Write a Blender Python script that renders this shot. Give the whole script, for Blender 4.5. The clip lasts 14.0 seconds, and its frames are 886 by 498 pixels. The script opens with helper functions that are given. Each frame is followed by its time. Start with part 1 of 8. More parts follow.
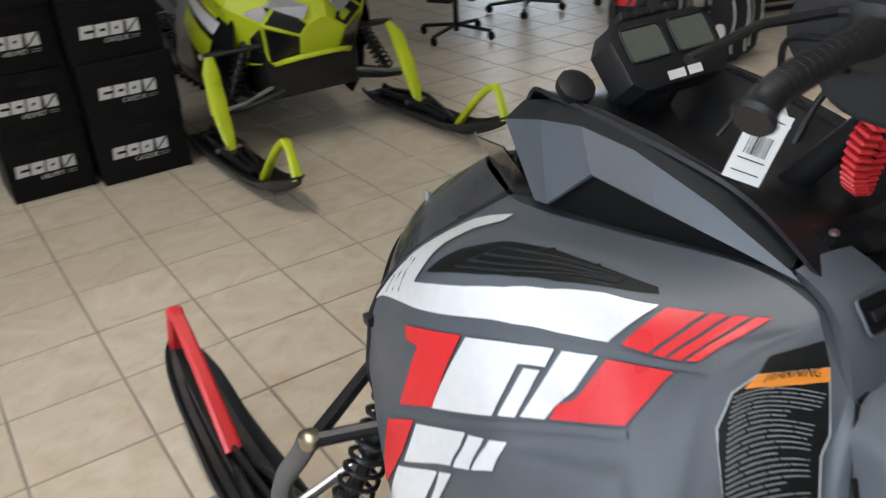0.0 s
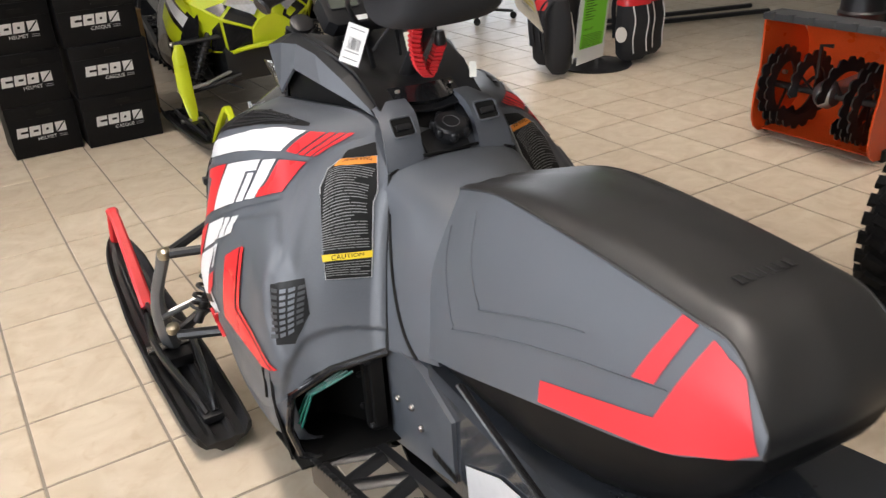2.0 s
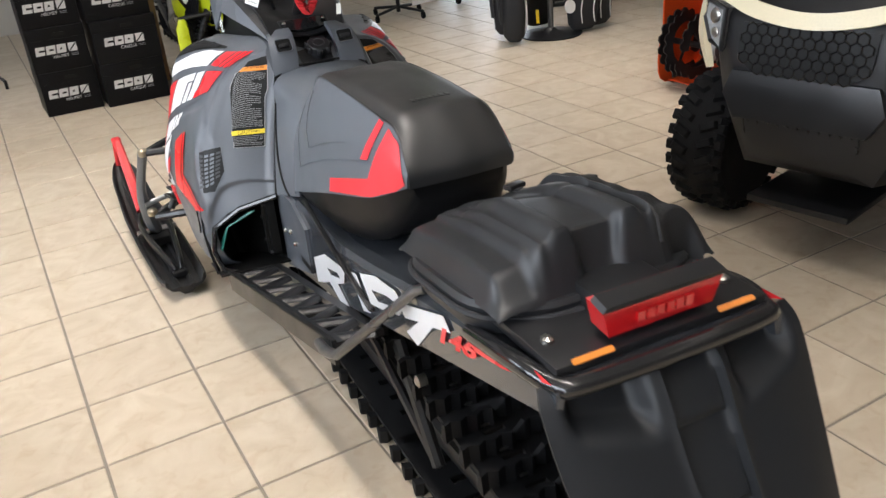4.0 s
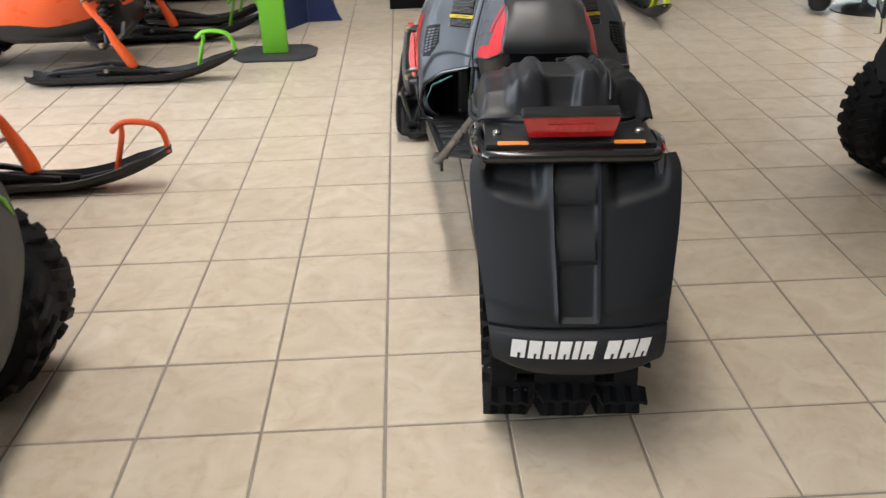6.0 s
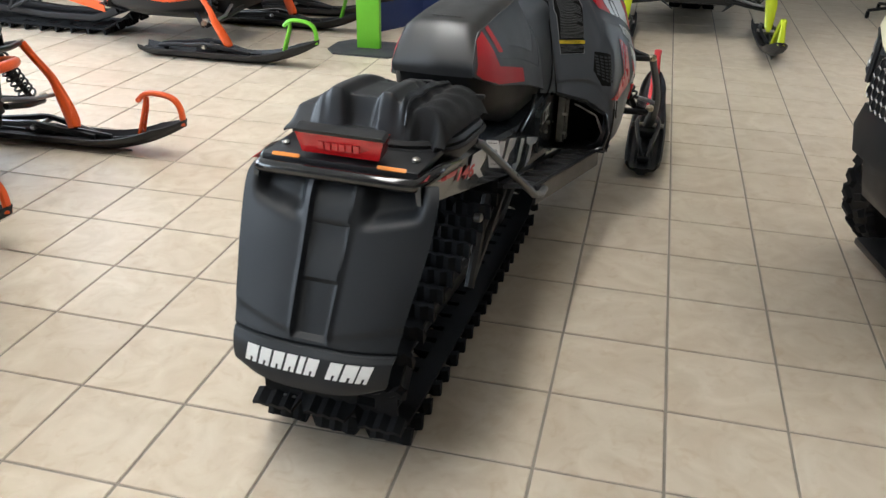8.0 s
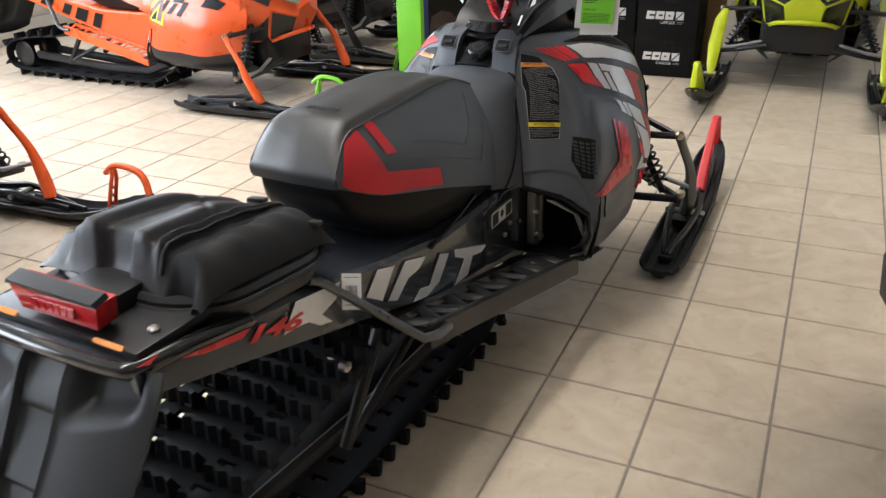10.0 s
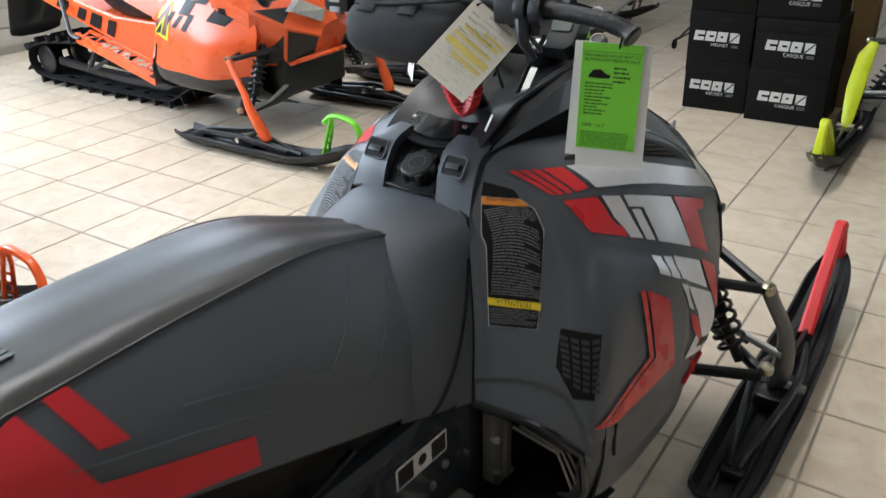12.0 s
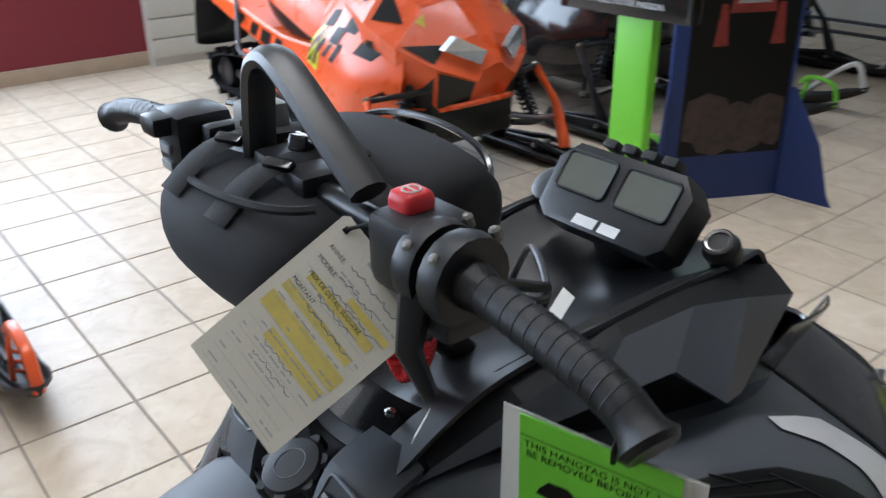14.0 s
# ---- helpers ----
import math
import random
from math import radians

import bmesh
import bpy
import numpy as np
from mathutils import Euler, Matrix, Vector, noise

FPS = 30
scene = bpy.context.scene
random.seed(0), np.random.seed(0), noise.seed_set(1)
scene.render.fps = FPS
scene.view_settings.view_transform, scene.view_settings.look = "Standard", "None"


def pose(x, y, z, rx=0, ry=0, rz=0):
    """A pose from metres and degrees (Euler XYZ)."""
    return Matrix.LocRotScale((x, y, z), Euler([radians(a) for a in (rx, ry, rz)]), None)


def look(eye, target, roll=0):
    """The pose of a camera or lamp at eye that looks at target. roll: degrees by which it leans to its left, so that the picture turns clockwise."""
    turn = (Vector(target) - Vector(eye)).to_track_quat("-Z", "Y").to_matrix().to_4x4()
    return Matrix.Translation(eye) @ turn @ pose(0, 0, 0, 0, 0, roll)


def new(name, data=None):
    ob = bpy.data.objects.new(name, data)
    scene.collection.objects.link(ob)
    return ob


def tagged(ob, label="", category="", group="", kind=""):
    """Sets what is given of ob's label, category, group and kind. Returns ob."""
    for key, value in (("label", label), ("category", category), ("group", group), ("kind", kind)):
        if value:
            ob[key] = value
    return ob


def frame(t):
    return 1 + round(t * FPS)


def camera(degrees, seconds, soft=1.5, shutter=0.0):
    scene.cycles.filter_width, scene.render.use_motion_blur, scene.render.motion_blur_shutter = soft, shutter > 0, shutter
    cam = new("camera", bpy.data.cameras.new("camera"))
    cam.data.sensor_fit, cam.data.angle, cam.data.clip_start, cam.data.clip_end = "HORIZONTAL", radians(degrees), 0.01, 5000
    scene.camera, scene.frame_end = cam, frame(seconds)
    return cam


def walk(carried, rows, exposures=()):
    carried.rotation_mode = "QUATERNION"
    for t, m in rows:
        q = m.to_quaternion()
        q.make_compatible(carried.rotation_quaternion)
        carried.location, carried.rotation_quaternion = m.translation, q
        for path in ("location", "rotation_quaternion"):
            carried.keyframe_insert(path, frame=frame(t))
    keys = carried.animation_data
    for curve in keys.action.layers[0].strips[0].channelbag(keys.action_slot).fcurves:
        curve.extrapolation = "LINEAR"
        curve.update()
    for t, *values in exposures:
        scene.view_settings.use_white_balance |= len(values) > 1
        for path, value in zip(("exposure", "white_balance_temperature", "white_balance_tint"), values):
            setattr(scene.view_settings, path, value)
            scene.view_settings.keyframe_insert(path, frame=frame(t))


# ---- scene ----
cam = camera(56.2, 14.0, 1.4, 0.3)

PATH = [
    (0, (-0.603, 1.34, 1.42), (0.345, 2.848, 0.511), -4.2),
    (0.5, (-0.536, 1.028, 1.423), (0.126, 2.678, 0.505), -4.5),
    (1, (-0.544, 0.747, 1.438), (0.1, 2.413, 0.538), -5.6),
    (1.5, (-0.598, 0.513, 1.442), (0.218, 2.104, 0.546), -4.6),
    (2, (-0.601, 0.29, 1.437), (0.314, 1.844, 0.571), -3.7),
    (2.5, (-0.625, 0.077, 1.458), (0.29, 1.652, 0.632), -5.7),
    (3, (-0.699, -0.198, 1.452), (0.228, 1.369, 0.624), -6.6),
    (3.2, (-0.696, -0.302, 1.455), (0.224, 1.261, 0.613), -6.3),
    (5.3, (-0.431, -1.41, 1.427), (-0.03, 0.314, 0.497), -4.6),
    (5.5, (-0.387, -1.497, 1.424), (-0.092, 0.241, 0.479), -4.4),
    (6, (-0.229, -1.75, 1.447), (-0.163, 0.019, 0.517), -1.5),
    (6.5, (0.013, -1.895, 1.469), (-0.064, -0.113, 0.565), 1.4),
    (7, (0.34, -1.934, 1.467), (0.133, -0.171, 0.546), 3.2),
    (7.5, (0.588, -1.802, 1.465), (0.27, -0.066, 0.523), 1.6),
    (7.7, (0.682, -1.738, 1.47), (0.326, -0.006, 0.535), 1.5),
    (9.8, (1.271, -0.936, 1.492), (0.524, 0.713, 0.642), -2.2),
    (10, (1.297, -0.804, 1.492), (0.532, 0.834, 0.635), -1.6),
    (10.5, (1.32, -0.483, 1.484), (0.47, 1.092, 0.592), -1.0),
    (11, (1.244, -0.149, 1.467), (0.349, 1.375, 0.531), -2.9),
    (11.5, (1.198, 0.144, 1.484), (0.274, 1.656, 0.556), -2.7),
    (12, (1.167, 0.46, 1.496), (0.163, 1.946, 0.611), -1.6),
    (12.5, (1.046, 0.721, 1.498), (0.011, 2.202, 0.639), -2.8),
    (13, (0.919, 0.974, 1.514), (-0.102, 2.478, 0.68), -3.6),
    (13.5, (0.898, 1.199, 1.504), (-0.248, 2.62, 0.686), -1.7),
    (14, (0.894, 1.407, 1.492), (-0.513, 2.538, 0.632), -0.7),
]
EXPOSURES = [(0, -0.86, 6250, 10), (0.5, -0.92, 6850, 12), (1, -0.62, 6800, 12), (1.5, -0.40, 6850, 15), (2, -0.36, 6800, 15), (3, -0.11, 6650, 14), (5.5, -0.45, 6350, 12), (6.5, -0.31, 6400, 11), (7.5, -0.25, 6050, 8), (10, -0.03, 6350, 12), (11, 0.09, 6200, 10), (12, -0.15, 5950, 8), (12.5, -0.44, 5750, 6), (13, -0.66, 5800, 7), (14, -0.54, 5700, 10)]
walk(cam, [(t, look(eye, target, roll)) for t, eye, target, roll in PATH], EXPOSURES)

# ---- world and light ----
world = bpy.data.worlds.new("sky")
scene.world = world
world.use_nodes = True
wn = world.node_tree
sky = wn.nodes.new("ShaderNodeTexSky")
sky.sky_type = "NISHITA"
sky.sun_disc = False
sky.sun_elevation, sky.sun_rotation = radians(40), radians(-100)
wn.links.new(sky.outputs[0], wn.nodes["Background"].inputs[0])
wn.nodes["Background"].inputs[1].default_value = 0.12


def area(name, m, sx, sy, power, colour, spread=180):
    d = bpy.data.lights.new(name, "AREA")
    d.shape, d.size, d.size_y, d.energy, d.color = "RECTANGLE", sx, sy, power, colour
    d.spread = radians(spread)
    ob = new(name, d)
    ob.matrix_world = m
    return ob


# daylight through the long window band over the low red wall, and through the glass front at the far end
area("daylight_side", look((-5.45, -0.6, 2.1), (0, -0.4, 0.75)), 7.6, 2.2, 560, (0.84, 0.92, 1.0))
area("daylight_high", look((-5.5, 5.8, 2.9), (-1.0, 4.6, 0.6)), 2.7, 1.9, 66, (0.84, 0.92, 1.0))
area("daylight_far", look((5.8, 9.1, 1.25), (3.0, 3.0, 0.3)), 1.6, 2.0, 22, (0.84, 0.92, 1.0))
# unseen ceiling fixtures added as fill, rows and spread set to shape the light
FILL_ROWS = (-3.6, -0.5, 2.9)
for lx, power, spread in zip(FILL_ROWS, (70, 85, 63), (85, 78, 61)):
    area("fluorescent", pose(lx, 0.7, 4.1), 0.4, 9.6, power, (1.0, 0.94, 0.86), spread)

# ---- materials ----
def material(name, colour, rough=0.5, metal=0.0, spread=0.12, grain=60.0, bump=0.05, coat=0.0, patch=6.0, dust=0.0, vary=0.0, spec=0.5):
    """A painted, moulded or cast surface: colour drifting at two scales, uneven gloss, fine relief."""
    m = bpy.data.materials.new(name)
    m.use_nodes = True
    t = m.node_tree
    N, L = t.nodes, t.links
    b = N["Principled BSDF"]
    co = N.new("ShaderNodeTexCoord")
    fine, broad = N.new("ShaderNodeTexNoise"), N.new("ShaderNodeTexNoise")
    fine.inputs["Scale"].default_value, fine.inputs["Detail"].default_value = grain, 4
    broad.inputs["Scale"].default_value, broad.inputs["Detail"].default_value = patch, 3
    for n in (fine, broad):
        L.new(co.outputs["Object"], n.inputs["Vector"])
    add = N.new("ShaderNodeMath")
    add.operation = "ADD"
    L.new(fine.outputs[0], add.inputs[0])
    L.new(broad.outputs[0], add.inputs[1])
    ramp = N.new("ShaderNodeMapRange")
    ramp.inputs[1].default_value, ramp.inputs[2].default_value = 0.7, 1.3
    ramp.inputs[3].default_value, ramp.inputs[4].default_value = 1 - spread, 1 + spread
    L.new(add.outputs[0], ramp.inputs[0])
    last = ramp.outputs[0]
    if vary:
        info = N.new("ShaderNodeObjectInfo")
        r2 = N.new("ShaderNodeMapRange")
        r2.inputs[3].default_value, r2.inputs[4].default_value = 1 - vary, 1 + vary
        L.new(info.outputs["Random"], r2.inputs[0])
        mul = N.new("ShaderNodeMath")
        mul.operation = "MULTIPLY"
        L.new(last, mul.inputs[0])
        L.new(r2.outputs[0], mul.inputs[1])
        last = mul.outputs[0]
    mix = N.new("ShaderNodeMix")
    mix.data_type, mix.blend_type = "RGBA", "MULTIPLY"
    mix.inputs["Factor"].default_value = 1
    mix.inputs["A"].default_value = (*colour, 1)
    L.new(last, mix.inputs["B"])
    out = mix.outputs["Result"]
    if dust:
        d = N.new("ShaderNodeMix")
        d.data_type = "RGBA"
        dr = N.new("ShaderNodeMapRange")
        dr.inputs[1].default_value, dr.inputs[2].default_value = 0.45, 0.75
        dr.inputs[3].default_value, dr.inputs[4].default_value = 0, dust
        L.new(broad.outputs[0], dr.inputs[0])
        L.new(dr.outputs[0], d.inputs["Factor"])
        L.new(out, d.inputs["A"])
        d.inputs["B"].default_value = (0.32, 0.29, 0.25, 1)
        out = d.outputs["Result"]
    L.new(out, b.inputs["Base Color"])
    rr = N.new("ShaderNodeMapRange")
    rr.inputs[1].default_value, rr.inputs[2].default_value = 0.3, 0.7
    rr.inputs[3].default_value, rr.inputs[4].default_value = max(rough - 0.08, 0.02), min(rough + 0.08, 1)
    L.new(broad.outputs[0], rr.inputs[0])
    L.new(rr.outputs[0], b.inputs["Roughness"])
    b.inputs["Metallic"].default_value = metal
    b.inputs["Coat Weight"].default_value = coat
    b.inputs["Specular IOR Level"].default_value = spec
    if bump:
        bp = N.new("ShaderNodeBump")
        bp.inputs["Strength"].default_value, bp.inputs["Distance"].default_value = bump, 0.002
        L.new(fine.outputs[0], bp.inputs["Height"])
        L.new(bp.outputs[0], b.inputs["Normal"])
    return m


def tile_material(name, island):
    """Glazed beige stoneware: cloudy veins, tone from tile to tile, worn gloss."""
    m = bpy.data.materials.new(name)
    m.use_nodes = True
    t = m.node_tree
    N, L = t.nodes, t.links
    b = N["Principled BSDF"]
    geo = N.new("ShaderNodeNewGeometry")
    pos = geo.outputs["Position"]
    rnd = geo.outputs["Random Per Island"] if island else N.new("ShaderNodeObjectInfo").outputs["Random"]
    shift = N.new("ShaderNodeVectorMath")
    shift.operation = "SCALE"
    cmb = N.new("ShaderNodeCombineXYZ")
    for k in range(3):
        L.new(rnd, cmb.inputs[k])
    L.new(cmb.outputs[0], shift.inputs[0])
    shift.inputs["Scale"].default_value = 37.0
    add = N.new("ShaderNodeVectorMath")
    L.new(pos, add.inputs[0])
    L.new(shift.outputs[0], add.inputs[1])
    cloud, vein, speck = (N.new("ShaderNodeTexNoise") for _ in range(3))
    for n, s, d in ((cloud, 5.5, 5), (vein, 17, 6), (speck, 130, 2)):
        n.inputs["Scale"].default_value, n.inputs["Detail"].default_value = s, d
        L.new(add.outputs[0], n.inputs["Vector"])
    cloud.inputs["Distortion"].default_value = 1.6
    vein.inputs["Distortion"].default_value = 1.0
    ramp = N.new("ShaderNodeValToRGB")
    ramp.color_ramp.elements[0].position, ramp.color_ramp.elements[0].color = 0.25, (0.552, 0.458, 0.342, 1)
    ramp.color_ramp.elements[1].position, ramp.color_ramp.elements[1].color = 0.75, (0.685, 0.603, 0.485, 1)
    L.new(cloud.outputs[0], ramp.inputs[0])
    veins = N.new("ShaderNodeValToRGB")
    veins.color_ramp.elements[0].position, veins.color_ramp.elements[0].color = 0.30, (0.93, 0.895, 0.85, 1)
    veins.color_ramp.elements[1].position, veins.color_ramp.elements[1].color = 0.46, (1, 1, 1, 1)
    L.new(vein.outputs[0], veins.inputs[0])
    mul = N.new("ShaderNodeMix")
    mul.data_type, mul.blend_type = "RGBA", "MULTIPLY"
    mul.inputs["Factor"].default_value = 1
    L.new(ramp.outputs[0], mul.inputs["A"])
    L.new(veins.outputs[0], mul.inputs["B"])
    tone = N.new("ShaderNodeMapRange")
    tone.inputs[3].default_value, tone.inputs[4].default_value = 0.97, 1.025
    L.new(rnd, tone.inputs[0])
    mul2 = N.new("ShaderNodeMix")
    mul2.data_type, mul2.blend_type = "RGBA", "MULTIPLY"
    mul2.inputs["Factor"].default_value = 1
    L.new(mul.outputs["Result"], mul2.inputs["A"])
    L.new(tone.outputs[0], mul2.inputs["B"])
    L.new(mul2.outputs["Result"], b.inputs["Base Color"])
    rr = N.new("ShaderNodeMapRange")
    rr.inputs[1].default_value, rr.inputs[2].default_value = 0.3, 0.7
    rr.inputs[3].default_value, rr.inputs[4].default_value = 0.33, 0.42
    L.new(vein.outputs[0], rr.inputs[0])
    L.new(rr.outputs[0], b.inputs["Roughness"])
    b.inputs["Specular IOR Level"].default_value = 0.36
    bp = N.new("ShaderNodeBump")
    bp.inputs["Strength"].default_value, bp.inputs["Distance"].default_value = 0.03, 0.0005
    mixh = N.new("ShaderNodeMath")
    L.new(vein.outputs[0], mixh.inputs[0])
    L.new(speck.outputs[0], mixh.inputs[1])
    L.new(mixh.outputs[0], bp.inputs["Height"])
    L.new(bp.outputs[0], b.inputs["Normal"])
    return m


def glow(name, colour, strength):
    m = bpy.data.materials.new(name)
    m.use_nodes = True
    b = m.node_tree.nodes["Principled BSDF"]
    b.inputs["Base Color"].default_value = (*colour, 1)
    b.inputs["Emission Color"].default_value = (*colour, 1)
    b.inputs["Emission Strength"].default_value = strength
    return m


def glass(name, colour, rough=0.05):
    m = bpy.data.materials.new(name)
    m.use_nodes = True
    b = m.node_tree.nodes["Principled BSDF"]
    b.inputs["Base Color"].default_value = (*colour, 1)
    b.inputs["Transmission Weight"].default_value = 1.0
    b.inputs["Roughness"].default_value = rough
    b.inputs["IOR"].default_value = 1.3
    return m


GREY = material("grey_panel_plastic", (0.088, 0.099, 0.116), 0.40, grain=300, bump=0.03, spread=0.06, dust=0.03, spec=0.55)
CROWN = material("charcoal_fin_plastic", (0.013, 0.014, 0.016), 0.5, grain=400, bump=0.06, spread=0.12, spec=0.3)
SPINDLE = material("grey_forged_spindle", (0.11, 0.115, 0.12), 0.45, grain=200, bump=0.05, spread=0.1)
GREY_DARK = material("dark_grey_plastic", (0.055, 0.058, 0.062), 0.5, grain=350, bump=0.05, spread=0.1, spec=0.3)
VINYL_GREY = material("grey_seat_vinyl", (0.092, 0.104, 0.121), 0.5, grain=700, bump=0.10, spread=0.06, spec=0.5)
VINYL_BLACK = material("black_seat_vinyl", (0.0175, 0.0175, 0.018), 0.41, grain=900, bump=0.12, spread=0.12, spec=0.95)
BLACK = material("black_moulded_plastic", (0.011, 0.0115, 0.013), 0.36, grain=400, bump=0.08, spread=0.2, spec=0.5)
BLACK_SOFT = material("black_textured_plastic", (0.014, 0.0145, 0.016), 0.48, grain=500, bump=0.15, spread=0.15, dust=0.01, spec=0.4)
FLAP = material("black_flap_plastic", (0.0098, 0.0116, 0.0146), 0.50, grain=400, bump=0.12, spread=0.15, spec=0.4)
BAG_SHELL = material("black_bag_shell", (0.0165, 0.018, 0.0205), 0.42, grain=500, bump=0.12, spread=0.12, spec=0.5)
BLACK_GLOSS = material("black_gloss_paint", (0.012, 0.012, 0.013), 0.16, grain=40, bump=0.0, spread=0.1, coat=0.4)
SMOKE = material("smoked_nose_plastic", (0.045, 0.046, 0.05), 0.18, grain=40, bump=0.0, spread=0.1, coat=0.3)
SEAT_BASE = material("dull_black_moulding", (0.006, 0.006, 0.0065), 0.42, grain=400, bump=0.08, spread=0.2, spec=0.18)
CLOTH_DARK = material("black_coated_cloth", (0.012, 0.0128, 0.0145), 0.62, grain=1100, bump=0.4, spread=0.2, spec=0.35)
CLOTH = material("black_ballistic_cloth", (0.024, 0.025, 0.028), 0.75, grain=1200, bump=0.4, spread=0.2, spec=0.35)
RUBBER = material("black_rubber", (0.0095, 0.0100, 0.0112), 0.70, grain=220, bump=0.25, spread=0.25, dust=0.004, spec=0.2)
GRIP = material("grip_rubber", (0.010, 0.0105, 0.012), 0.38, grain=900, bump=0.3, spread=0.2, spec=0.5)
RED = material("red_sticker_vinyl", (0.72, 0.028, 0.035), 0.3, grain=50, bump=0.0, spread=0.06)
RED_PAINT = material("red_plastic", (0.70, 0.03, 0.035), 0.35, grain=200, bump=0.04, spread=0.08)
RED_SEAT = material("red_seat_vinyl", (0.68, 0.03, 0.04), 0.5, grain=700, bump=0.12, spread=0.07)
SILVER = material("silver_white_sticker", (0.82, 0.83, 0.85), 0.34, 0.2, grain=50, bump=0.0, spread=0.04)
WHITE = material("white_print", (0.78, 0.78, 0.77), 0.5, grain=80, bump=0.0, spread=0.05)
PRINT_GREY = material("grey_print", (0.42, 0.43, 0.44), 0.5, grain=80, bump=0.0, spread=0.1)
INK = material("black_print", (0.009, 0.009, 0.009), 0.4, grain=80, bump=0.0, spread=0.1, spec=0.2)
ORANGE_PRINT = material("orange_print", (0.80, 0.27, 0.03), 0.4, grain=80, bump=0.0, spread=0.05)
YELLOW_PRINT = material("yellow_print", (0.82, 0.62, 0.03), 0.4, grain=80, bump=0.0, spread=0.05)
STEEL = material("plain_steel", (0.48, 0.46, 0.43), 0.3, 1.0, grain=150, bump=0.05, spread=0.15)
BRASS = material("zinc_yellow_plating", (0.42, 0.38, 0.29), 0.32, 1.0, grain=150, bump=0.04, spread=0.2)
ALU = material("brushed_aluminium", (0.42, 0.43, 0.44), 0.38, 0.9, grain=120, bump=0.05, spread=0.12)
ALU_DARK = material("dull_cast_aluminium", (0.22, 0.215, 0.20), 0.5, 0.6, grain=120, bump=0.15, spread=0.2)
TUNNEL = material("dark_grey_tunnel_paint", (0.036, 0.041, 0.049), 0.17, grain=60, bump=0.0, spread=0.06, coat=0.5, spec=0.5)
ORANGE = material("orange_panel_plastic", (0.86, 0.118, 0.022), 0.3, grain=200, bump=0.03, spread=0.05, coat=0.2)
LIME = material("lime_yellow_plastic", (0.62, 0.72, 0.02), 0.33, grain=200, bump=0.03, spread=0.06)
GREEN = material("bright_green_paint", (0.20, 0.62, 0.035), 0.4, grain=150, bump=0.03, spread=0.05)
BLUE = material("blue_card", (0.02, 0.045, 0.19), 0.55, grain=100, bump=0.03, spread=0.08)
CARTON = material("black_printed_carton", (0.011, 0.011, 0.012), 0.5, grain=150, bump=0.05, spread=0.15, spec=0.12)
KRAFT = material("brown_cardboard", (0.36, 0.23, 0.12), 0.8, grain=120, bump=0.1, spread=0.1)
PAPER = material("cream_paper", (0.74, 0.71, 0.62), 0.8, grain=300, bump=0.05, spread=0.04)
PAPER_WHITE = material("white_paper", (0.82, 0.82, 0.80), 0.7, grain=300, bump=0.03, spread=0.03)
PAPER_GREEN = material("green_card", (0.22, 0.70, 0.04), 0.45, grain=300, bump=0.03, spread=0.04)
HILITE = material("yellow_marker", (0.72, 0.60, 0.16), 0.8, grain=90, bump=0.0, spread=0.12)
CREAM = material("cream_panel_plastic", (0.71, 0.62, 0.42), 0.35, grain=200, bump=0.03, spread=0.05)
ORANGE_RED = material("orange_red_steel_paint", (0.72, 0.085, 0.015), 0.33, grain=120, bump=0.04, spread=0.08)
WALL_RED = material("dark_red_wall_paint", (0.24, 0.03, 0.045), 0.6, grain=90, bump=0.08, spread=0.06)
# tone of the unseen walls, darkened to weaken the fill from the right
WALL_DIM = material("unseen_wall_dim", (0.18, 0.168, 0.15), 0.7, grain=90, bump=0.08, spread=0.06)
WALL = material("off_white_wall_paint", (0.68, 0.66, 0.61), 0.7, grain=90, bump=0.08, spread=0.04)
# the ceiling is out of view; its grey holds down bounced light
CEILING = material("unseen_ceiling_grey", (0.42, 0.41, 0.39), 0.85, grain=200, bump=0.2, spread=0.05)
SKIRTING = material("beige_skirting_tile", (0.55, 0.45, 0.34), 0.4, grain=60, bump=0.05, spread=0.1)
GROUT = material("grey_brown_grout", (0.30, 0.262, 0.218), 0.9, grain=300, bump=0.3, spread=0.2)
LENS_RED = material("red_tail_lens", (0.55, 0.012, 0.015), 0.12, grain=60, bump=0.0, spread=0.1, coat=0.6)
LENS_CLEAR = material("clear_lamp_lens", (0.62, 0.64, 0.66), 0.1, 0.6, grain=60, bump=0.0, spread=0.2, coat=0.6)
LCD = material("grey_green_display", (0.11, 0.12, 0.10), 0.12, grain=40, bump=0.0, spread=0.05, coat=0.5)
REFLECTOR = material("amber_reflector", (0.80, 0.27, 0.05), 0.2, grain=200, bump=0.1, spread=0.1)
TEAL = material("green_anodised_edge", (0.015, 0.16, 0.12), 0.3, grain=200, bump=0.1, spread=0.2)
BLUE_PLASTIC = material("dark_blue_plastic", (0.03, 0.07, 0.20), 0.3, grain=100, bump=0.02, spread=0.1)
TOE_BAR = material("satin_toe_bar", (0.16, 0.165, 0.17), 0.32, 0.75, grain=150, bump=0.05, spread=0.1)
RACK_STEEL = material("grey_tube_steel", (0.20, 0.20, 0.20), 0.4, 0.7, grain=100, bump=0.04, spread=0.1)
TILE = tile_material("beige_floor_tile", False)
TILE_FAR = tile_material("beige_floor_tile_far", True)


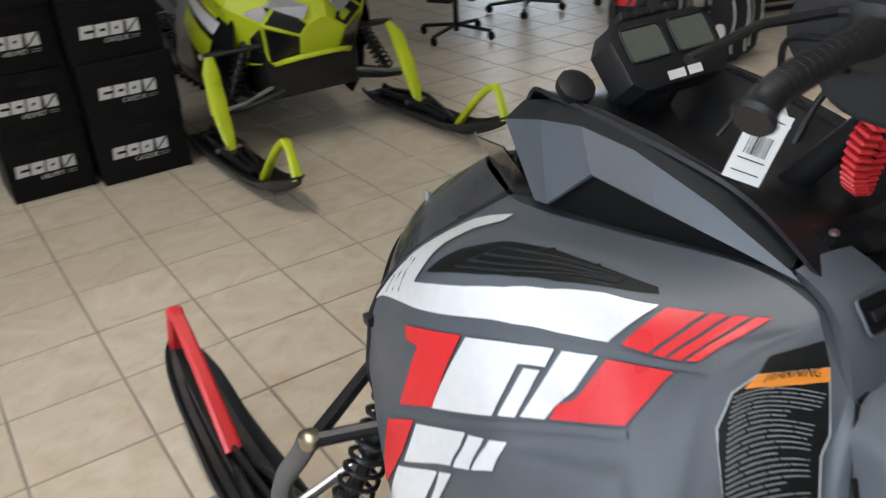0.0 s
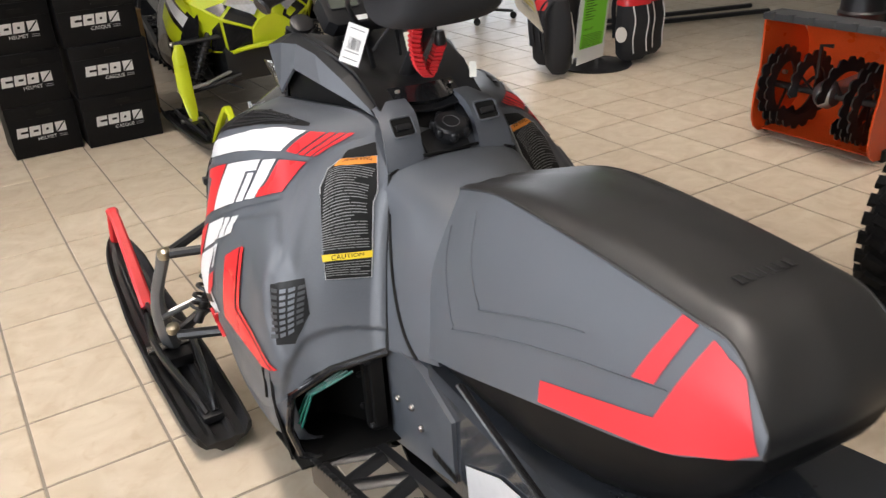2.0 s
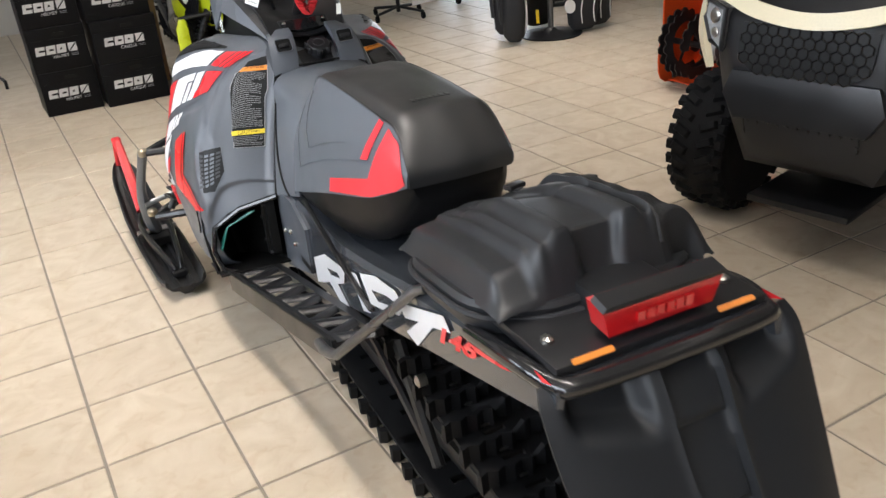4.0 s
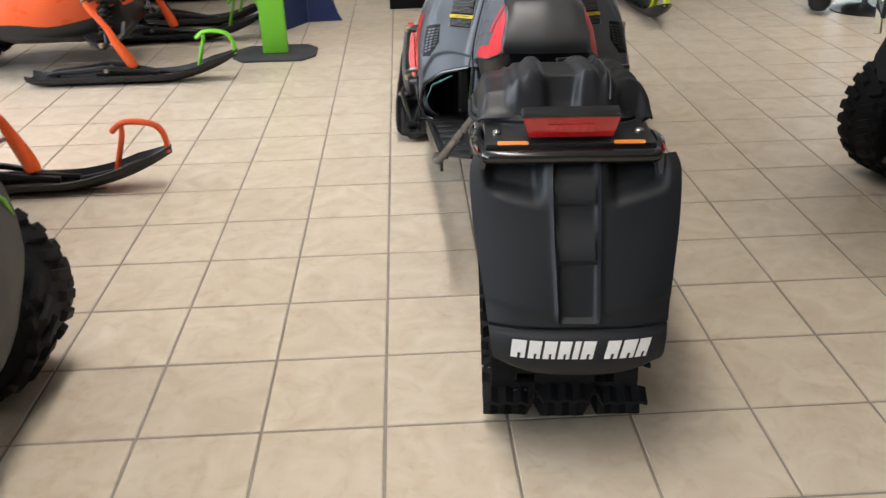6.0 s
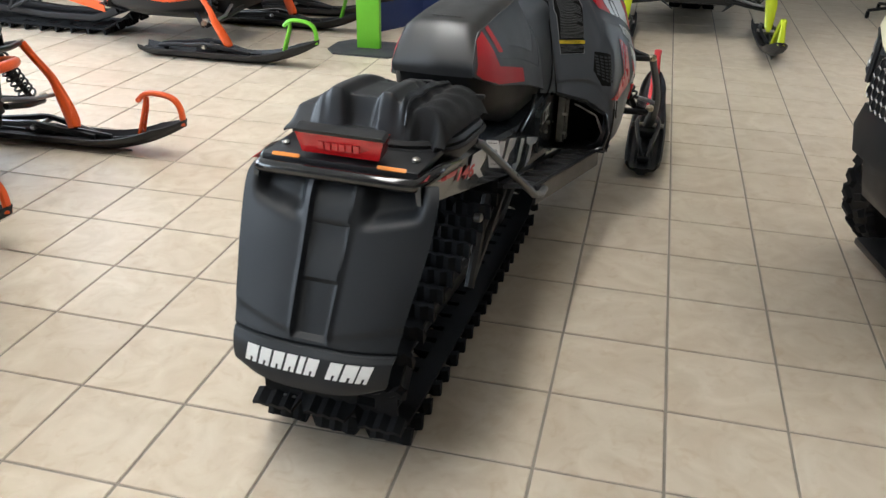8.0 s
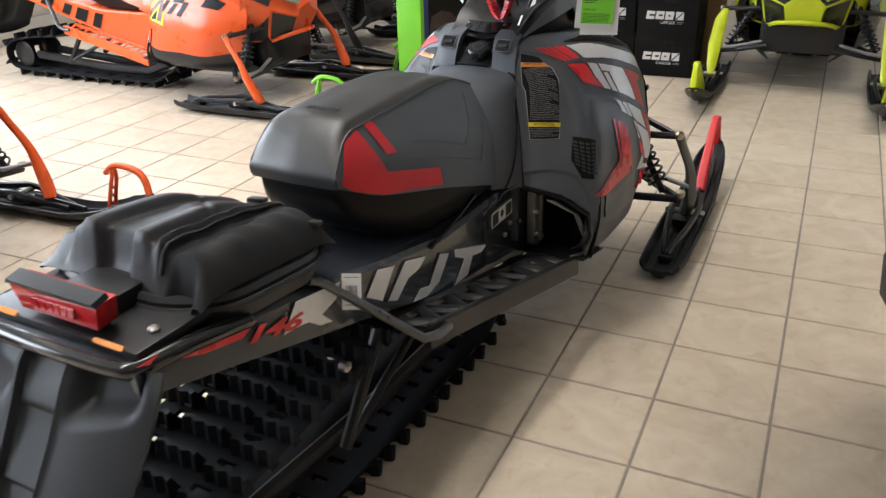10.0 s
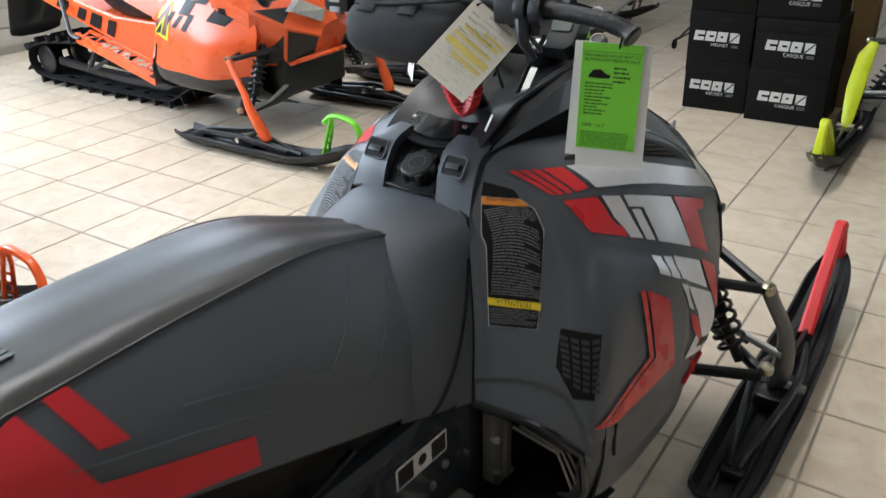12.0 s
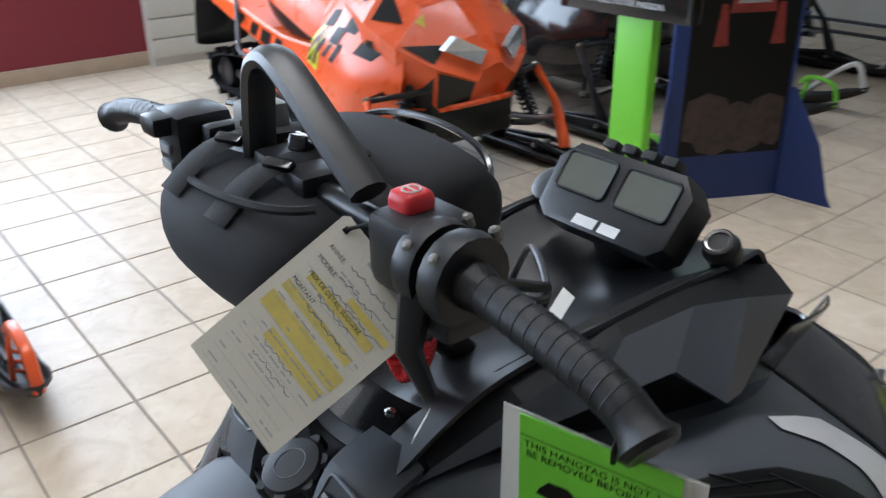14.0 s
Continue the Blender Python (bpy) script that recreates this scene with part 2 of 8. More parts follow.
# ---- shape tools ----
def spline(P, n):
    """Points at n (0..1) on a smooth curve through the rows of P."""
    P = np.asarray(P, float)
    k = len(P) - 1
    t = np.clip(np.asarray(n, float), 0, 1) * k
    i = np.minimum(t.astype(int), k - 1)
    f = (t - i).reshape(-1, *([1] * (P.ndim - 1)))
    a, b, c, d = P[np.maximum(i - 1, 0)], P[i], P[i + 1], P[np.minimum(i + 2, k)]
    return 0.5 * (2 * b + (c - a) * f + (2 * a - 5 * b + 4 * c - d) * f**2 + (3 * b - a - 3 * c + d) * f**3)


def surface(C, nu, nv):
    """A smooth sheet of nu x nv points through the control rows C."""
    rows = spline(C, np.linspace(0, 1, nu))
    return np.array([spline(r, np.linspace(0, 1, nv)) for r in rows])


def near_edge(poly, u, v):
    """Signed distance in (u, v) to an outline, positive inside."""
    inside, best = np.zeros_like(u, bool), np.full_like(u, 9.0)
    for (ax, ay), (bx, by) in zip(poly, poly[1:] + poly[:1]):
        dx, dy = bx - ax, by - ay
        s = np.clip(((u - ax) * dx + (v - ay) * dy) / (dx * dx + dy * dy + 1e-12), 0, 1)
        best = np.minimum(best, np.hypot(u - ax - s * dx, v - ay - s * dy))
        if ay != by:
            inside ^= ((ay > v) != (by > v)) & (u < ax + (v - ay) * dx / dy)
    return np.where(inside, best, -best)


# moulded steps of the side panel: outline in the panel's (u, v), height, half width of the step
RELIEF = (
    ([(.705, .64), (.50, .49), (.355, .40), (.318, .48), (.37, .606), (.37, .727), (.295, .87), (.305, .925), (.47, .925), (.705, .875)], .0055, .012),
    ([(-.1, -.1), (.030, -.1), (.034, .30), (.030, 1.1), (-.1, 1.1)], .0075, .009),
    ([(-.1, .86), (.10, .80), (.22, .835), (.30, .90), (.34, .97), (.34, 1.1), (-.1, 1.1)], -.0085, .012),
    ([(.345, .13), (.235, .06), (.235, .30), (.255, .55), (.30, .52), (.30, .30)], .0035, .018),
)


def relief(u, v):
    u, v = np.asarray(u, float), np.asarray(v, float)
    h = np.zeros_like(u)
    for poly, amp, w in RELIEF:
        s = np.clip(near_edge(poly, u, v) / (2 * w) + .5, 0, 1)
        h = h + amp * s * s * (3 - 2 * s)
    return h


GRID_U, GRID_V = np.meshgrid(np.linspace(0, 1, 401), np.linspace(0, 1, 401), indexing="ij")
RELIEF_TABLE = relief(GRID_U, GRID_V)


def relief_at(u, v):
    a, b = min(max(u, 0), .9999) * 400, min(max(v, 0), .9999) * 400
    i, j = int(a), int(b)
    f, g = a - i, b - j
    R = RELIEF_TABLE
    return float((R[i, j] * (1 - f) + R[i + 1, j] * f) * (1 - g) + (R[i, j + 1] * (1 - f) + R[i + 1, j + 1] * f) * g)


def embossed(C, nu, nv):
    """The side panel's sheet with its moulded steps."""
    G = surface(C, nu, nv)
    n = np.cross(np.gradient(G, axis=0), np.gradient(G, axis=1))
    n /= np.linalg.norm(n, axis=2, keepdims=True) + 1e-9
    n = np.where(n[..., :1] < 0, -n, n)
    uu, vv = np.meshgrid(np.linspace(0, 1, nu), np.linspace(0, 1, nv), indexing="ij")
    return G + n * relief(uu, vv)[..., None]


def surface_at(C, u, v, lift=0.0, side=1):
    if C is SIDE:
        lift = lift + relief_at(u, v)

    def q(a, b):
        return spline(spline(C, [a])[0], [b])[0]
    e = 0.004
    p = q(u, v)
    n = np.cross(q(min(u + e, 1), v) - q(max(u - e, 0), v), q(u, min(v + e, 1)) - q(u, max(v - e, 0)))
    n = n / (np.linalg.norm(n) + 1e-9)
    if n[0] < 0:
        n = -n
    p = p + n * lift
    return Vector((p[0] * side, p[1], p[2]))


def part(name, bm, mat, parent=None, label="", sharp=38):
    me = bpy.data.meshes.new(name)
    bmesh.ops.recalc_face_normals(bm, faces=bm.faces)
    bm.to_mesh(me)
    bm.free()
    me.materials.append(mat)
    me.shade_smooth()
    me.set_sharp_from_angle(angle=radians(sharp))
    ob = new(name, me)
    if parent:
        ob.parent = parent
    if label:
        ob["label"] = label
    return ob


def share(name, ob, m, parent):
    """Another object on ob's mesh."""
    o = new(name, ob.data)
    o.parent = parent
    o.matrix_basis = m
    return o


def thing(name, m, label, category, group="", kind=""):
    ob = new(name)
    ob.empty_display_size = 0.1
    ob.matrix_world = m
    return tagged(ob, label, category, group, kind)


def box(bm, x0, x1, y0, y1, z0, z1, bevel=0.0, m=None, segs=2):
    r = bmesh.ops.create_cube(bm, size=1)
    vs = r["verts"]
    for v in vs:
        v.co = Vector(((x0 + x1) / 2 + v.co.x * (x1 - x0), (y0 + y1) / 2 + v.co.y * (y1 - y0), (z0 + z1) / 2 + v.co.z * (z1 - z0)))
    if bevel:
        es = list({e for v in vs for e in v.link_edges})
        out = bmesh.ops.bevel(bm, geom=es, offset=bevel, segments=segs, affect="EDGES", profile=0.6)
        vs = list({v for f in out["faces"] for v in f.verts} | {v for v in vs if v.is_valid})
    if m is not None:
        bmesh.ops.transform(bm, matrix=m, verts=vs)
    return bm


def B(*a, **k):
    return box(bmesh.new(), *a, **k)


def tube(bm, pts, r, n=10, flat=1.0, closed=False):
    """A round bar along pts; r one radius or one for each point; flat squashes it."""
    pts = [Vector(p) for p in pts]
    k = len(pts)
    rs = [r] * k if isinstance(r, (int, float)) else r
    rings, up = [], None
    for i, p in enumerate(pts):
        if closed:
            d = pts[(i + 1) % k] - pts[i - 1]
        else:
            d = pts[min(i + 1, k - 1)] - pts[max(i - 1, 0)]
        d.normalize()
        if up is None:
            up = Vector((0, 0, 1)) if abs(d.z) < 0.9 else Vector((1, 0, 0))
        s = d.cross(up).normalized()
        up = s.cross(d).normalized()
        rings.append([bm.verts.new(p + (s * math.cos(a) + up * math.sin(a) * flat) * rs[i]) for a in (2 * math.pi * j / n for j in range(n))])
    for i in range(k if closed else k - 1):
        a, b = rings[i], rings[(i + 1) % k]
        for j in range(n):
            bm.faces.new((a[j], a[(j + 1) % n], b[(j + 1) % n], b[j]))
    if not closed:
        bm.faces.new(rings[0][::-1])
        bm.faces.new(rings[-1])
    return bm


def curve_pts(P, n):
    return [Vector(p) for p in spline(P, np.linspace(0, 1, n))]


def prism(bm, poly, m, depth, bevel=0.0):
    """A flat outline (x, y) pushed to a plate of some depth along local z."""
    vs = [bm.verts.new((x, y, 0)) for x, y in poly]
    f = bm.faces.new(vs)
    ext = bmesh.ops.extrude_face_region(bm, geom=[f])
    top = [g for g in ext["geom"] if isinstance(g, bmesh.types.BMVert)]
    for v in top:
        v.co.z += depth
    allv = vs + top
    if bevel:
        tf = [g for g in ext["geom"] if isinstance(g, bmesh.types.BMFace)]
        es = list({e for f2 in tf for e in f2.edges})
        out = bmesh.ops.bevel(bm, geom=es, offset=bevel, segments=2, affect="EDGES", profile=0.6)
        allv = list({v for v in allv if v.is_valid} | {v for f2 in out["faces"] for v in f2.verts})
    bmesh.ops.transform(bm, matrix=m, verts=allv)
    return bm


def lathe(bm, prof, n, m):
    rings = []
    for r, z in prof:
        rings.append([bm.verts.new(m @ Vector((r * math.cos(2 * math.pi * j / n), r * math.sin(2 * math.pi * j / n), z))) for j in range(n)])
    for a, b in zip(rings, rings[1:]):
        for j in range(n):
            bm.faces.new((a[j], a[(j + 1) % n], b[(j + 1) % n], b[j]))
    bm.faces.new(rings[0][::-1])
    bm.faces.new(rings[-1])
    return bm


def sheet(bm, G, thick=0.0, side=1, shift=(0, 0, 0)):
    """A grid of points as a shell with thickness, mirrored by side."""
    G = np.array(G) * np.array([side, 1, 1]) + np.array(shift)
    nu, nv = G.shape[:2]
    du, dv = np.gradient(G, axis=0), np.gradient(G, axis=1)
    nrm = np.cross(du, dv)
    nrm /= np.linalg.norm(nrm, axis=2, keepdims=True) + 1e-9
    if (nrm[..., 0] * side).mean() < 0 and abs(nrm[..., 0].mean()) > 0.15 or abs(nrm[..., 0].mean()) <= 0.15 and nrm[..., 2].mean() < 0:
        nrm = -nrm
    a = [[bm.verts.new(p) for p in r] for r in G]
    for i in range(nu - 1):
        for j in range(nv - 1):
            bm.faces.new((a[i][j], a[i + 1][j], a[i + 1][j + 1], a[i][j + 1]))
    if thick:
        b = [[bm.verts.new(p) for p in r] for r in G - nrm * thick]
        for i in range(nu - 1):
            for j in range(nv - 1):
                bm.faces.new((b[i][j], b[i][j + 1], b[i + 1][j + 1], b[i + 1][j]))
        for i in range(nu - 1):
            bm.faces.new((a[i][0], b[i][0], b[i + 1][0], a[i + 1][0]))
            bm.faces.new((a[i][-1], a[i + 1][-1], b[i + 1][-1], b[i][-1]))
        for j in range(nv - 1):
            bm.faces.new((a[0][j], a[0][j + 1], b[0][j + 1], b[0][j]))
            bm.faces.new((a[-1][j], b[-1][j], b[-1][j + 1], a[-1][j + 1]))
    return bm


def loft(bm, secs, cap=True):
    """Closed cross-sections of equal count joined to a solid."""
    rings = [[bm.verts.new(p) for p in s] for s in secs]
    n = len(rings[0])
    for a, b in zip(rings, rings[1:]):
        for j in range(n):
            bm.faces.new((a[j], a[(j + 1) % n], b[(j + 1) % n], b[j]))
    if cap:
        bm.faces.new(rings[0][::-1])
        bm.faces.new(rings[-1])
    return bm


def rounded(w, h, r, n=4, power=None):
    """Corner-rounded rectangle w x h as (x, y) points round the middle."""
    pts = []
    for cx, cy, a0 in ((w / 2 - r, h / 2 - r, 0), (-w / 2 + r, h / 2 - r, 90), (-w / 2 + r, -h / 2 + r, 180), (w / 2 - r, -h / 2 + r, 270)):
        for k in range(n + 1):
            a = radians(a0 + 90 * k / n)
            pts.append((cx + r * math.cos(a), cy + r * math.sin(a)))
    return pts


def straight(C, a, b, n):
    """Points of the sheet along the straight line between two of its points."""
    def q(u, v):
        return spline(spline(C, [u])[0], [v])[0]
    pa, pb, out, e = q(*a), q(*b), [], 0.006
    for i in range(1, n):
        s = i / n
        u, v = a[0] + (b[0] - a[0]) * s, a[1] + (b[1] - a[1]) * s
        goal = pa + (pb - pa) * s
        for _ in range(3):
            u1, v1 = min(u, 1 - e), min(v, 1 - e)
            p = q(u, v)
            J = np.column_stack([(q(u1 + e, v) - q(u1, v)) / e, (q(u, v1 + e) - q(u, v1)) / e])
            d = np.linalg.lstsq(J, goal - p, rcond=None)[0]
            u, v = min(max(u + d[0], 0), 1), min(max(v + d[1], 0), 1)
        out.append((u, v))
    return out


def refined(C, poly):
    """The outline with its sides drawn straight over the sheet."""
    out = []
    for a, b in zip(poly, poly[1:] + poly[:1]):
        k = int(math.hypot(a[0] - b[0], a[1] - b[1]) / 0.07) + 1
        out += [a] + straight(C, a, b, k)
    return out


def ring(bm, r, z, wire, m, n=22):
    return tube(bm, [m @ Vector((r * math.cos(2 * math.pi * j / n), r * math.sin(2 * math.pi * j / n), z)) for j in range(n)], wire, 5, closed=True)


def decal(bm, C, poly, lift=0.0022, side=1, cell=0.022, edges=True):
    """An outline in the sheet's own (u, v) as a sticker that follows its curve."""
    if edges:
        poly = refined(C, list(poly))
    tmp = bmesh.new()
    tmp.faces.new([tmp.verts.new((u, v, 0)) for u, v in poly])
    us, vs = [p[0] for p in poly], [p[1] for p in poly]
    for lo, hi, ax in ((min(us), max(us), 0), (min(vs), max(vs), 1)):
        k = int((hi - lo) / cell) + 1
        for i in range(1, k):
            co, no = [0, 0, 0], [0, 0, 0]
            co[ax], no[ax] = lo + (hi - lo) * i / k, 1
            bmesh.ops.bisect_plane(tmp, geom=tmp.verts[:] + tmp.edges[:] + tmp.faces[:], plane_co=co, plane_no=no)
    bmesh.ops.triangulate(tmp, faces=tmp.faces[:])
    made = {v: bm.verts.new(surface_at(C, v.co.x, v.co.y, lift, side)) for v in tmp.verts}
    for f in tmp.faces:
        bm.faces.new([made[v] for v in (f.verts if side > 0 else reversed(f.verts))])
    tmp.free()
    return bm


def text_mesh(body, size, depth=0.0006, shear=0.0, bold=0.0):
    """Letters as a mesh lying in local x, y, centred."""
    cu = bpy.data.curves.new("letters", "FONT")
    cu.body, cu.size, cu.extrude, cu.shear, cu.offset = body, size, depth, shear, bold
    cu.align_x, cu.align_y, cu.resolution_u = "CENTER", "CENTER", 3
    ob = bpy.data.objects.new("letters", cu)
    scene.collection.objects.link(ob)
    bpy.context.view_layer.update()
    me = bpy.data.meshes.new_from_object(ob)
    bpy.data.objects.remove(ob)
    bm = bmesh.new()
    bm.from_mesh(me)
    bpy.data.meshes.remove(me)
    return bm


def bars(bm, x0, x1, y0, y1, rows, m, seed=1, fill=0.62, lift=0.0006, short=0.35):
    """Unreadable print as plain bars, row by row."""
    rnd = random.Random(seed)
    h = (y1 - y0) / rows
    for i in range(rows):
        y = y1 - (i + 0.5) * h
        x = x0
        end = x1 - (x1 - x0) * rnd.random() * short
        while x < end - 0.004 * (x1 - x0):
            w = (x1 - x0) * rnd.uniform(0.06, 0.22)
            xe = min(x + w, end)
            vs = [bm.verts.new(m @ Vector(p)) for p in ((x, y - h * fill / 2, lift), (xe, y - h * fill / 2, lift), (xe, y + h * fill / 2, lift), (x, y + h * fill / 2, lift))]
            bm.faces.new(vs)
            x = xe + (x1 - x0) * 0.018
    return bm


def flat_poly(bm, poly, m, lift=0.0006):
    bm.faces.new([bm.verts.new(m @ Vector((x, y, lift))) for x, y in poly])
    return bm


def frame_of(origin, xdir, ydir):
    """A pose from an origin and the directions of its local x and y."""
    x = Vector(xdir).normalized()
    y = Vector(ydir)
    y = (y - x * y.dot(x)).normalized()
    z = x.cross(y)
    m = Matrix((x, y, z)).transposed().to_4x4()
    m.translation = origin
    return m

# ---- the showroom ----
X0, X1, Y0, Y1, H = -5.72, 7.4, -5.2, 9.3, 4.2


def structure(name, bm, mat, label, category):
    return tagged(part(name, bm, mat), label, category, kind="structure")


floor = structure("floor", B(X0 - 0.2, X1 + 0.2, Y0 - 0.2, Y1 + 0.2, -0.2, -0.004), GROUT, "beige ceramic tile floor with grey-brown grout joints", "floor")
structure("ceiling", B(X0, X1, Y0, Y1, H, H + 0.15), CEILING, "unseen showroom ceiling, kept grey to cut bounce light", "ceiling")
# low red wall under the window band
bm = B(X0 - 0.2, X0, Y0, 3.75, 0, 0.98)
wall_west = structure("wall_west", bm, WALL_RED, "dark red painted low wall under the showroom windows", "wall")
structure("wall_west_head", B(X0 - 0.2, X0, Y0, 3.75, 3.9, H), WALL, "off-white wall above the showroom windows", "wall")
structure("baseboard", B(X0, X0 + 0.014, Y0, 3.75, 0, 0.11, bevel=0.004), SKIRTING, "beige tile skirting along the red wall", "baseboard")
window_1 = structure("window_1", B(X0 - 0.14, X0 + 0.03, Y0 + 0.2, 3.75, 0.98, 1.02, bevel=0.005), WALL, "long showroom window band letting in daylight", "window")
PANE = glass("window_glass", (0.95, 0.97, 0.97), 0.0)
bmf = bmesh.new()
for k in range(5):
    yk = Y0 + 0.2 + k * (3.55 - Y0) / 4
    box(bmf, X0 - 0.12, X0 - 0.04, yk - 0.03, yk + 0.03, 1.02, 3.9, 0.004)
part("window_frame", bmf, ALU, window_1)
for k in range(4):
    yk = Y0 + 0.2 + k * (3.55 - Y0) / 4
    p = part("pane", B(X0 - 0.085, X0 - 0.079, yk + 0.03, yk + (3.55 - Y0) / 4 - 0.03, 1.02, 3.9), PANE, window_1)
    p.visible_shadow = False
# slatted display wall beyond the window band
bms = B(X0 - 0.2, X0 + 0.1, 3.75, Y1, 0, 1.92)
box(bms, X0 - 0.2, X0 + 0.1, 3.75, 4.4, 1.92, H)
box(bms, X0 - 0.2, X0 + 0.1, 7.2, Y1, 1.92, H)
box(bms, X0 - 0.2, X0 + 0.1, 4.4, 7.2, 3.9, H)
wall_north_west = structure("wall_slat", bms, WALL, "off-white slatted display wall", "wall")
slat = None
for k in range(12):
    z = 0.06 + k * 0.155
    bmk = B(X0 + 0.1, X0 + 0.118, 3.75, Y1 - 0.02, 0, 0.143, bevel=0.004)
    if slat is None:
        slat = part("slat", bmk, WALL, wall_north_west)
        slat.location.z = z
    else:
        bmk.free()
        share("slat", slat, pose(0, 0, z), wall_north_west)
window_3 = structure("window_3", B(X0 - 0.14, X0 + 0.12, 4.4, 7.2, 1.92, 1.96, bevel=0.005), WALL, "high showroom window over the slatted wall", "window")
for yk in (4.43, 5.8, 7.17):
    part("window_frame", B(X0 - 0.12, X0 - 0.04, yk - 0.03, yk + 0.03, 1.96, 3.9, 0.004), ALU, window_3)
for yk in (4.46, 5.83):
    p = part("pane", B(X0 - 0.085, X0 - 0.079, yk, yk + 1.31, 1.96, 3.9), PANE, window_3)
    p.visible_shadow = False
# unseen closing walls, dark so that they throw back little light
structure("wall_south", B(X0 - 0.2, X1 + 0.2, Y0 - 0.2, Y0, 0, H), WALL_DIM, "unseen taupe wall behind the aisle, kept dark to cut bounce light", "wall")
structure("wall_east", B(X1, X1 + 0.2, Y0, Y1, 0, H), WALL_DIM, "unseen taupe wall beyond the machines, kept dark to cut bounce light", "wall")
bmn = B(X0, 4.9, Y1, Y1 + 0.2, 0, H)
box(bmn, 6.7, X1 + 0.2, Y1, Y1 + 0.2, 0, H)
box(bmn, 4.9, 6.7, Y1, Y1 + 0.2, 2.3, H)
structure("wall_north", bmn, WALL, "off-white end wall with a glass front", "wall")
window_2 = structure("window_2", B(4.9, 6.7, Y1 + 0.02, Y1 + 0.14, 0, 0.1, bevel=0.004), ALU, "tall glazed shop front at the far end", "window")
bmf = bmesh.new()
for xk in (4.93, 5.8, 6.67):
    box(bmf, xk - 0.03, xk + 0.03, Y1 + 0.04, Y1 + 0.12, 0.1, 2.3, 0.004)
part("window_frame", bmf, ALU, window_2)
for k in range(2):
    p = part("pane", B(4.96 + 0.87 * k, 5.77 + 0.87 * k, Y1 + 0.075, Y1 + 0.081, 0.1, 2.3), PANE, window_2)
    p.visible_shadow = False
# bright overcast distance outside the glass
OUT = glow("bright_outside", (0.86, 0.93, 1.0), 2.4)
structure("backdrop", B(X0 - 2.6, X0 - 2.5, Y0 - 3, 10, -1, 6), OUT, "plain bright winter daylight outside the windows", "backdrop")
structure("backdrop", B(2, 10, Y1 + 2.5, Y1 + 2.6, -1, 5), OUT, "plain bright winter daylight outside the shop front", "backdrop")
structure("ground", B(-60, 60, -60, 60, -0.5, -0.25), WALL, "snowy ground outside the showroom", "ground")
# added glowing fixtures to go with the fill rows, out of view
LAMP = glow("fill_diffuser", (1.0, 0.93, 0.84), 1.0)
for lx in FILL_ROWS:
    for ly in (-3.3, -1.3, 0.7, 2.7, 4.7):
        lamp = thing("ceiling_light", pose(lx, ly, H), "added white ceiling fixture with a glowing diffuser, unseen", "ceiling light", "ceiling lights")
        part("frame", B(-0.3, 0.3, -0.65, 0.65, -0.05, 0.0, bevel=0.006), WALL, lamp)
        part("diffuser", B(-0.26, 0.26, -0.61, 0.61, -0.058, -0.05), LAMP, lamp)

# ---- the snowmobiles ----
# control rows of the side panel: from the knee seam to the nose, each from the top edge down
side_seam = [(.145, 1.69, .85), (.165, 1.672, .775), (.187, 1.65, .70), (.205, 1.628, .63), (.22, 1.605, .57), (.23, 1.585, .525)]
side_knee = [(.15, 1.735, .915), (.235, 1.750, .865), (.29, 1.715, .75), (.325, 1.687, .66), (.35, 1.665, .57), (.35, 1.632, .49)]
side_corner = [(.14, 1.765, .94), (.27, 1.82, .87), (.345, 1.80, .775), (.398, 1.745, .66), (.422, 1.71, .55), (.435, 1.68, .42)]
side_back = [(.150, 1.85, .953), (.285, 1.895, .896), (.36, 1.92, .785), (.41, 1.90, .685), (.437, 1.83, .56), (.46, 1.76, .37)]
side_mid = [(.186, 2.02, .938), (.30, 2.05, .918), (.385, 2.06, .785), (.425, 2.05, .68), (.46, 2.0, .54), (.465, 1.95, .36)]
side_fore = [(.207, 2.18, .922), (.34, 2.21, .872), (.387, 2.24, .76), (.42, 2.23, .66), (.47, 2.19, .50), (.44, 2.15, .34)]
side_nose = [(.15, 2.33, .875), (.30, 2.38, .80), (.355, 2.44, .70), (.37, 2.46, .61), (.38, 2.45, .52), (.345, 2.42, .38)]
SIDE = np.array([side_seam, side_knee, side_corner, side_back, side_mid, side_fore, side_nose])
SIDE_PLAIN = SIDE.copy()
# seat flank: from the tail to the nose of the seat, each from the piping down
SEAT = np.array([
    [(.125, .735, .835), (.13, .732, .82), (.13, .735, .80)],
    [(.115, .80, .905), (.14, .795, .85), (.155, .79, .775)],
    [(.118, .88, .918), (.155, .875, .84), (.178, .87, .745)],
    [(.118, 1.09, .928), (.17, 1.09, .82), (.205, 1.09, .69)],
    [(.112, 1.30, .925), (.175, 1.30, .79), (.213, 1.30, .625)],
    [(.085, 1.45, .885), (.165, 1.45, .75), (.208, 1.42, .585)],
    [(.055, 1.575, .84), (.15, 1.55, .72), (.20, 1.46, .56)],
])


def tunnel_top(y):
    return float(np.interp(y, (0.05, 0.28, 0.53, 0.79, 1.06, 1.3), (0.748, 0.712, 0.668, 0.608, 0.556, 0.55)))


def tunnel_foot(y):
    return max(0.70 - 0.29 * y, board_z(y) - 0.008 if y > 1.2 else 0)


def board_z(y):
    return 0.44 - (y - 0.8) * 0.19


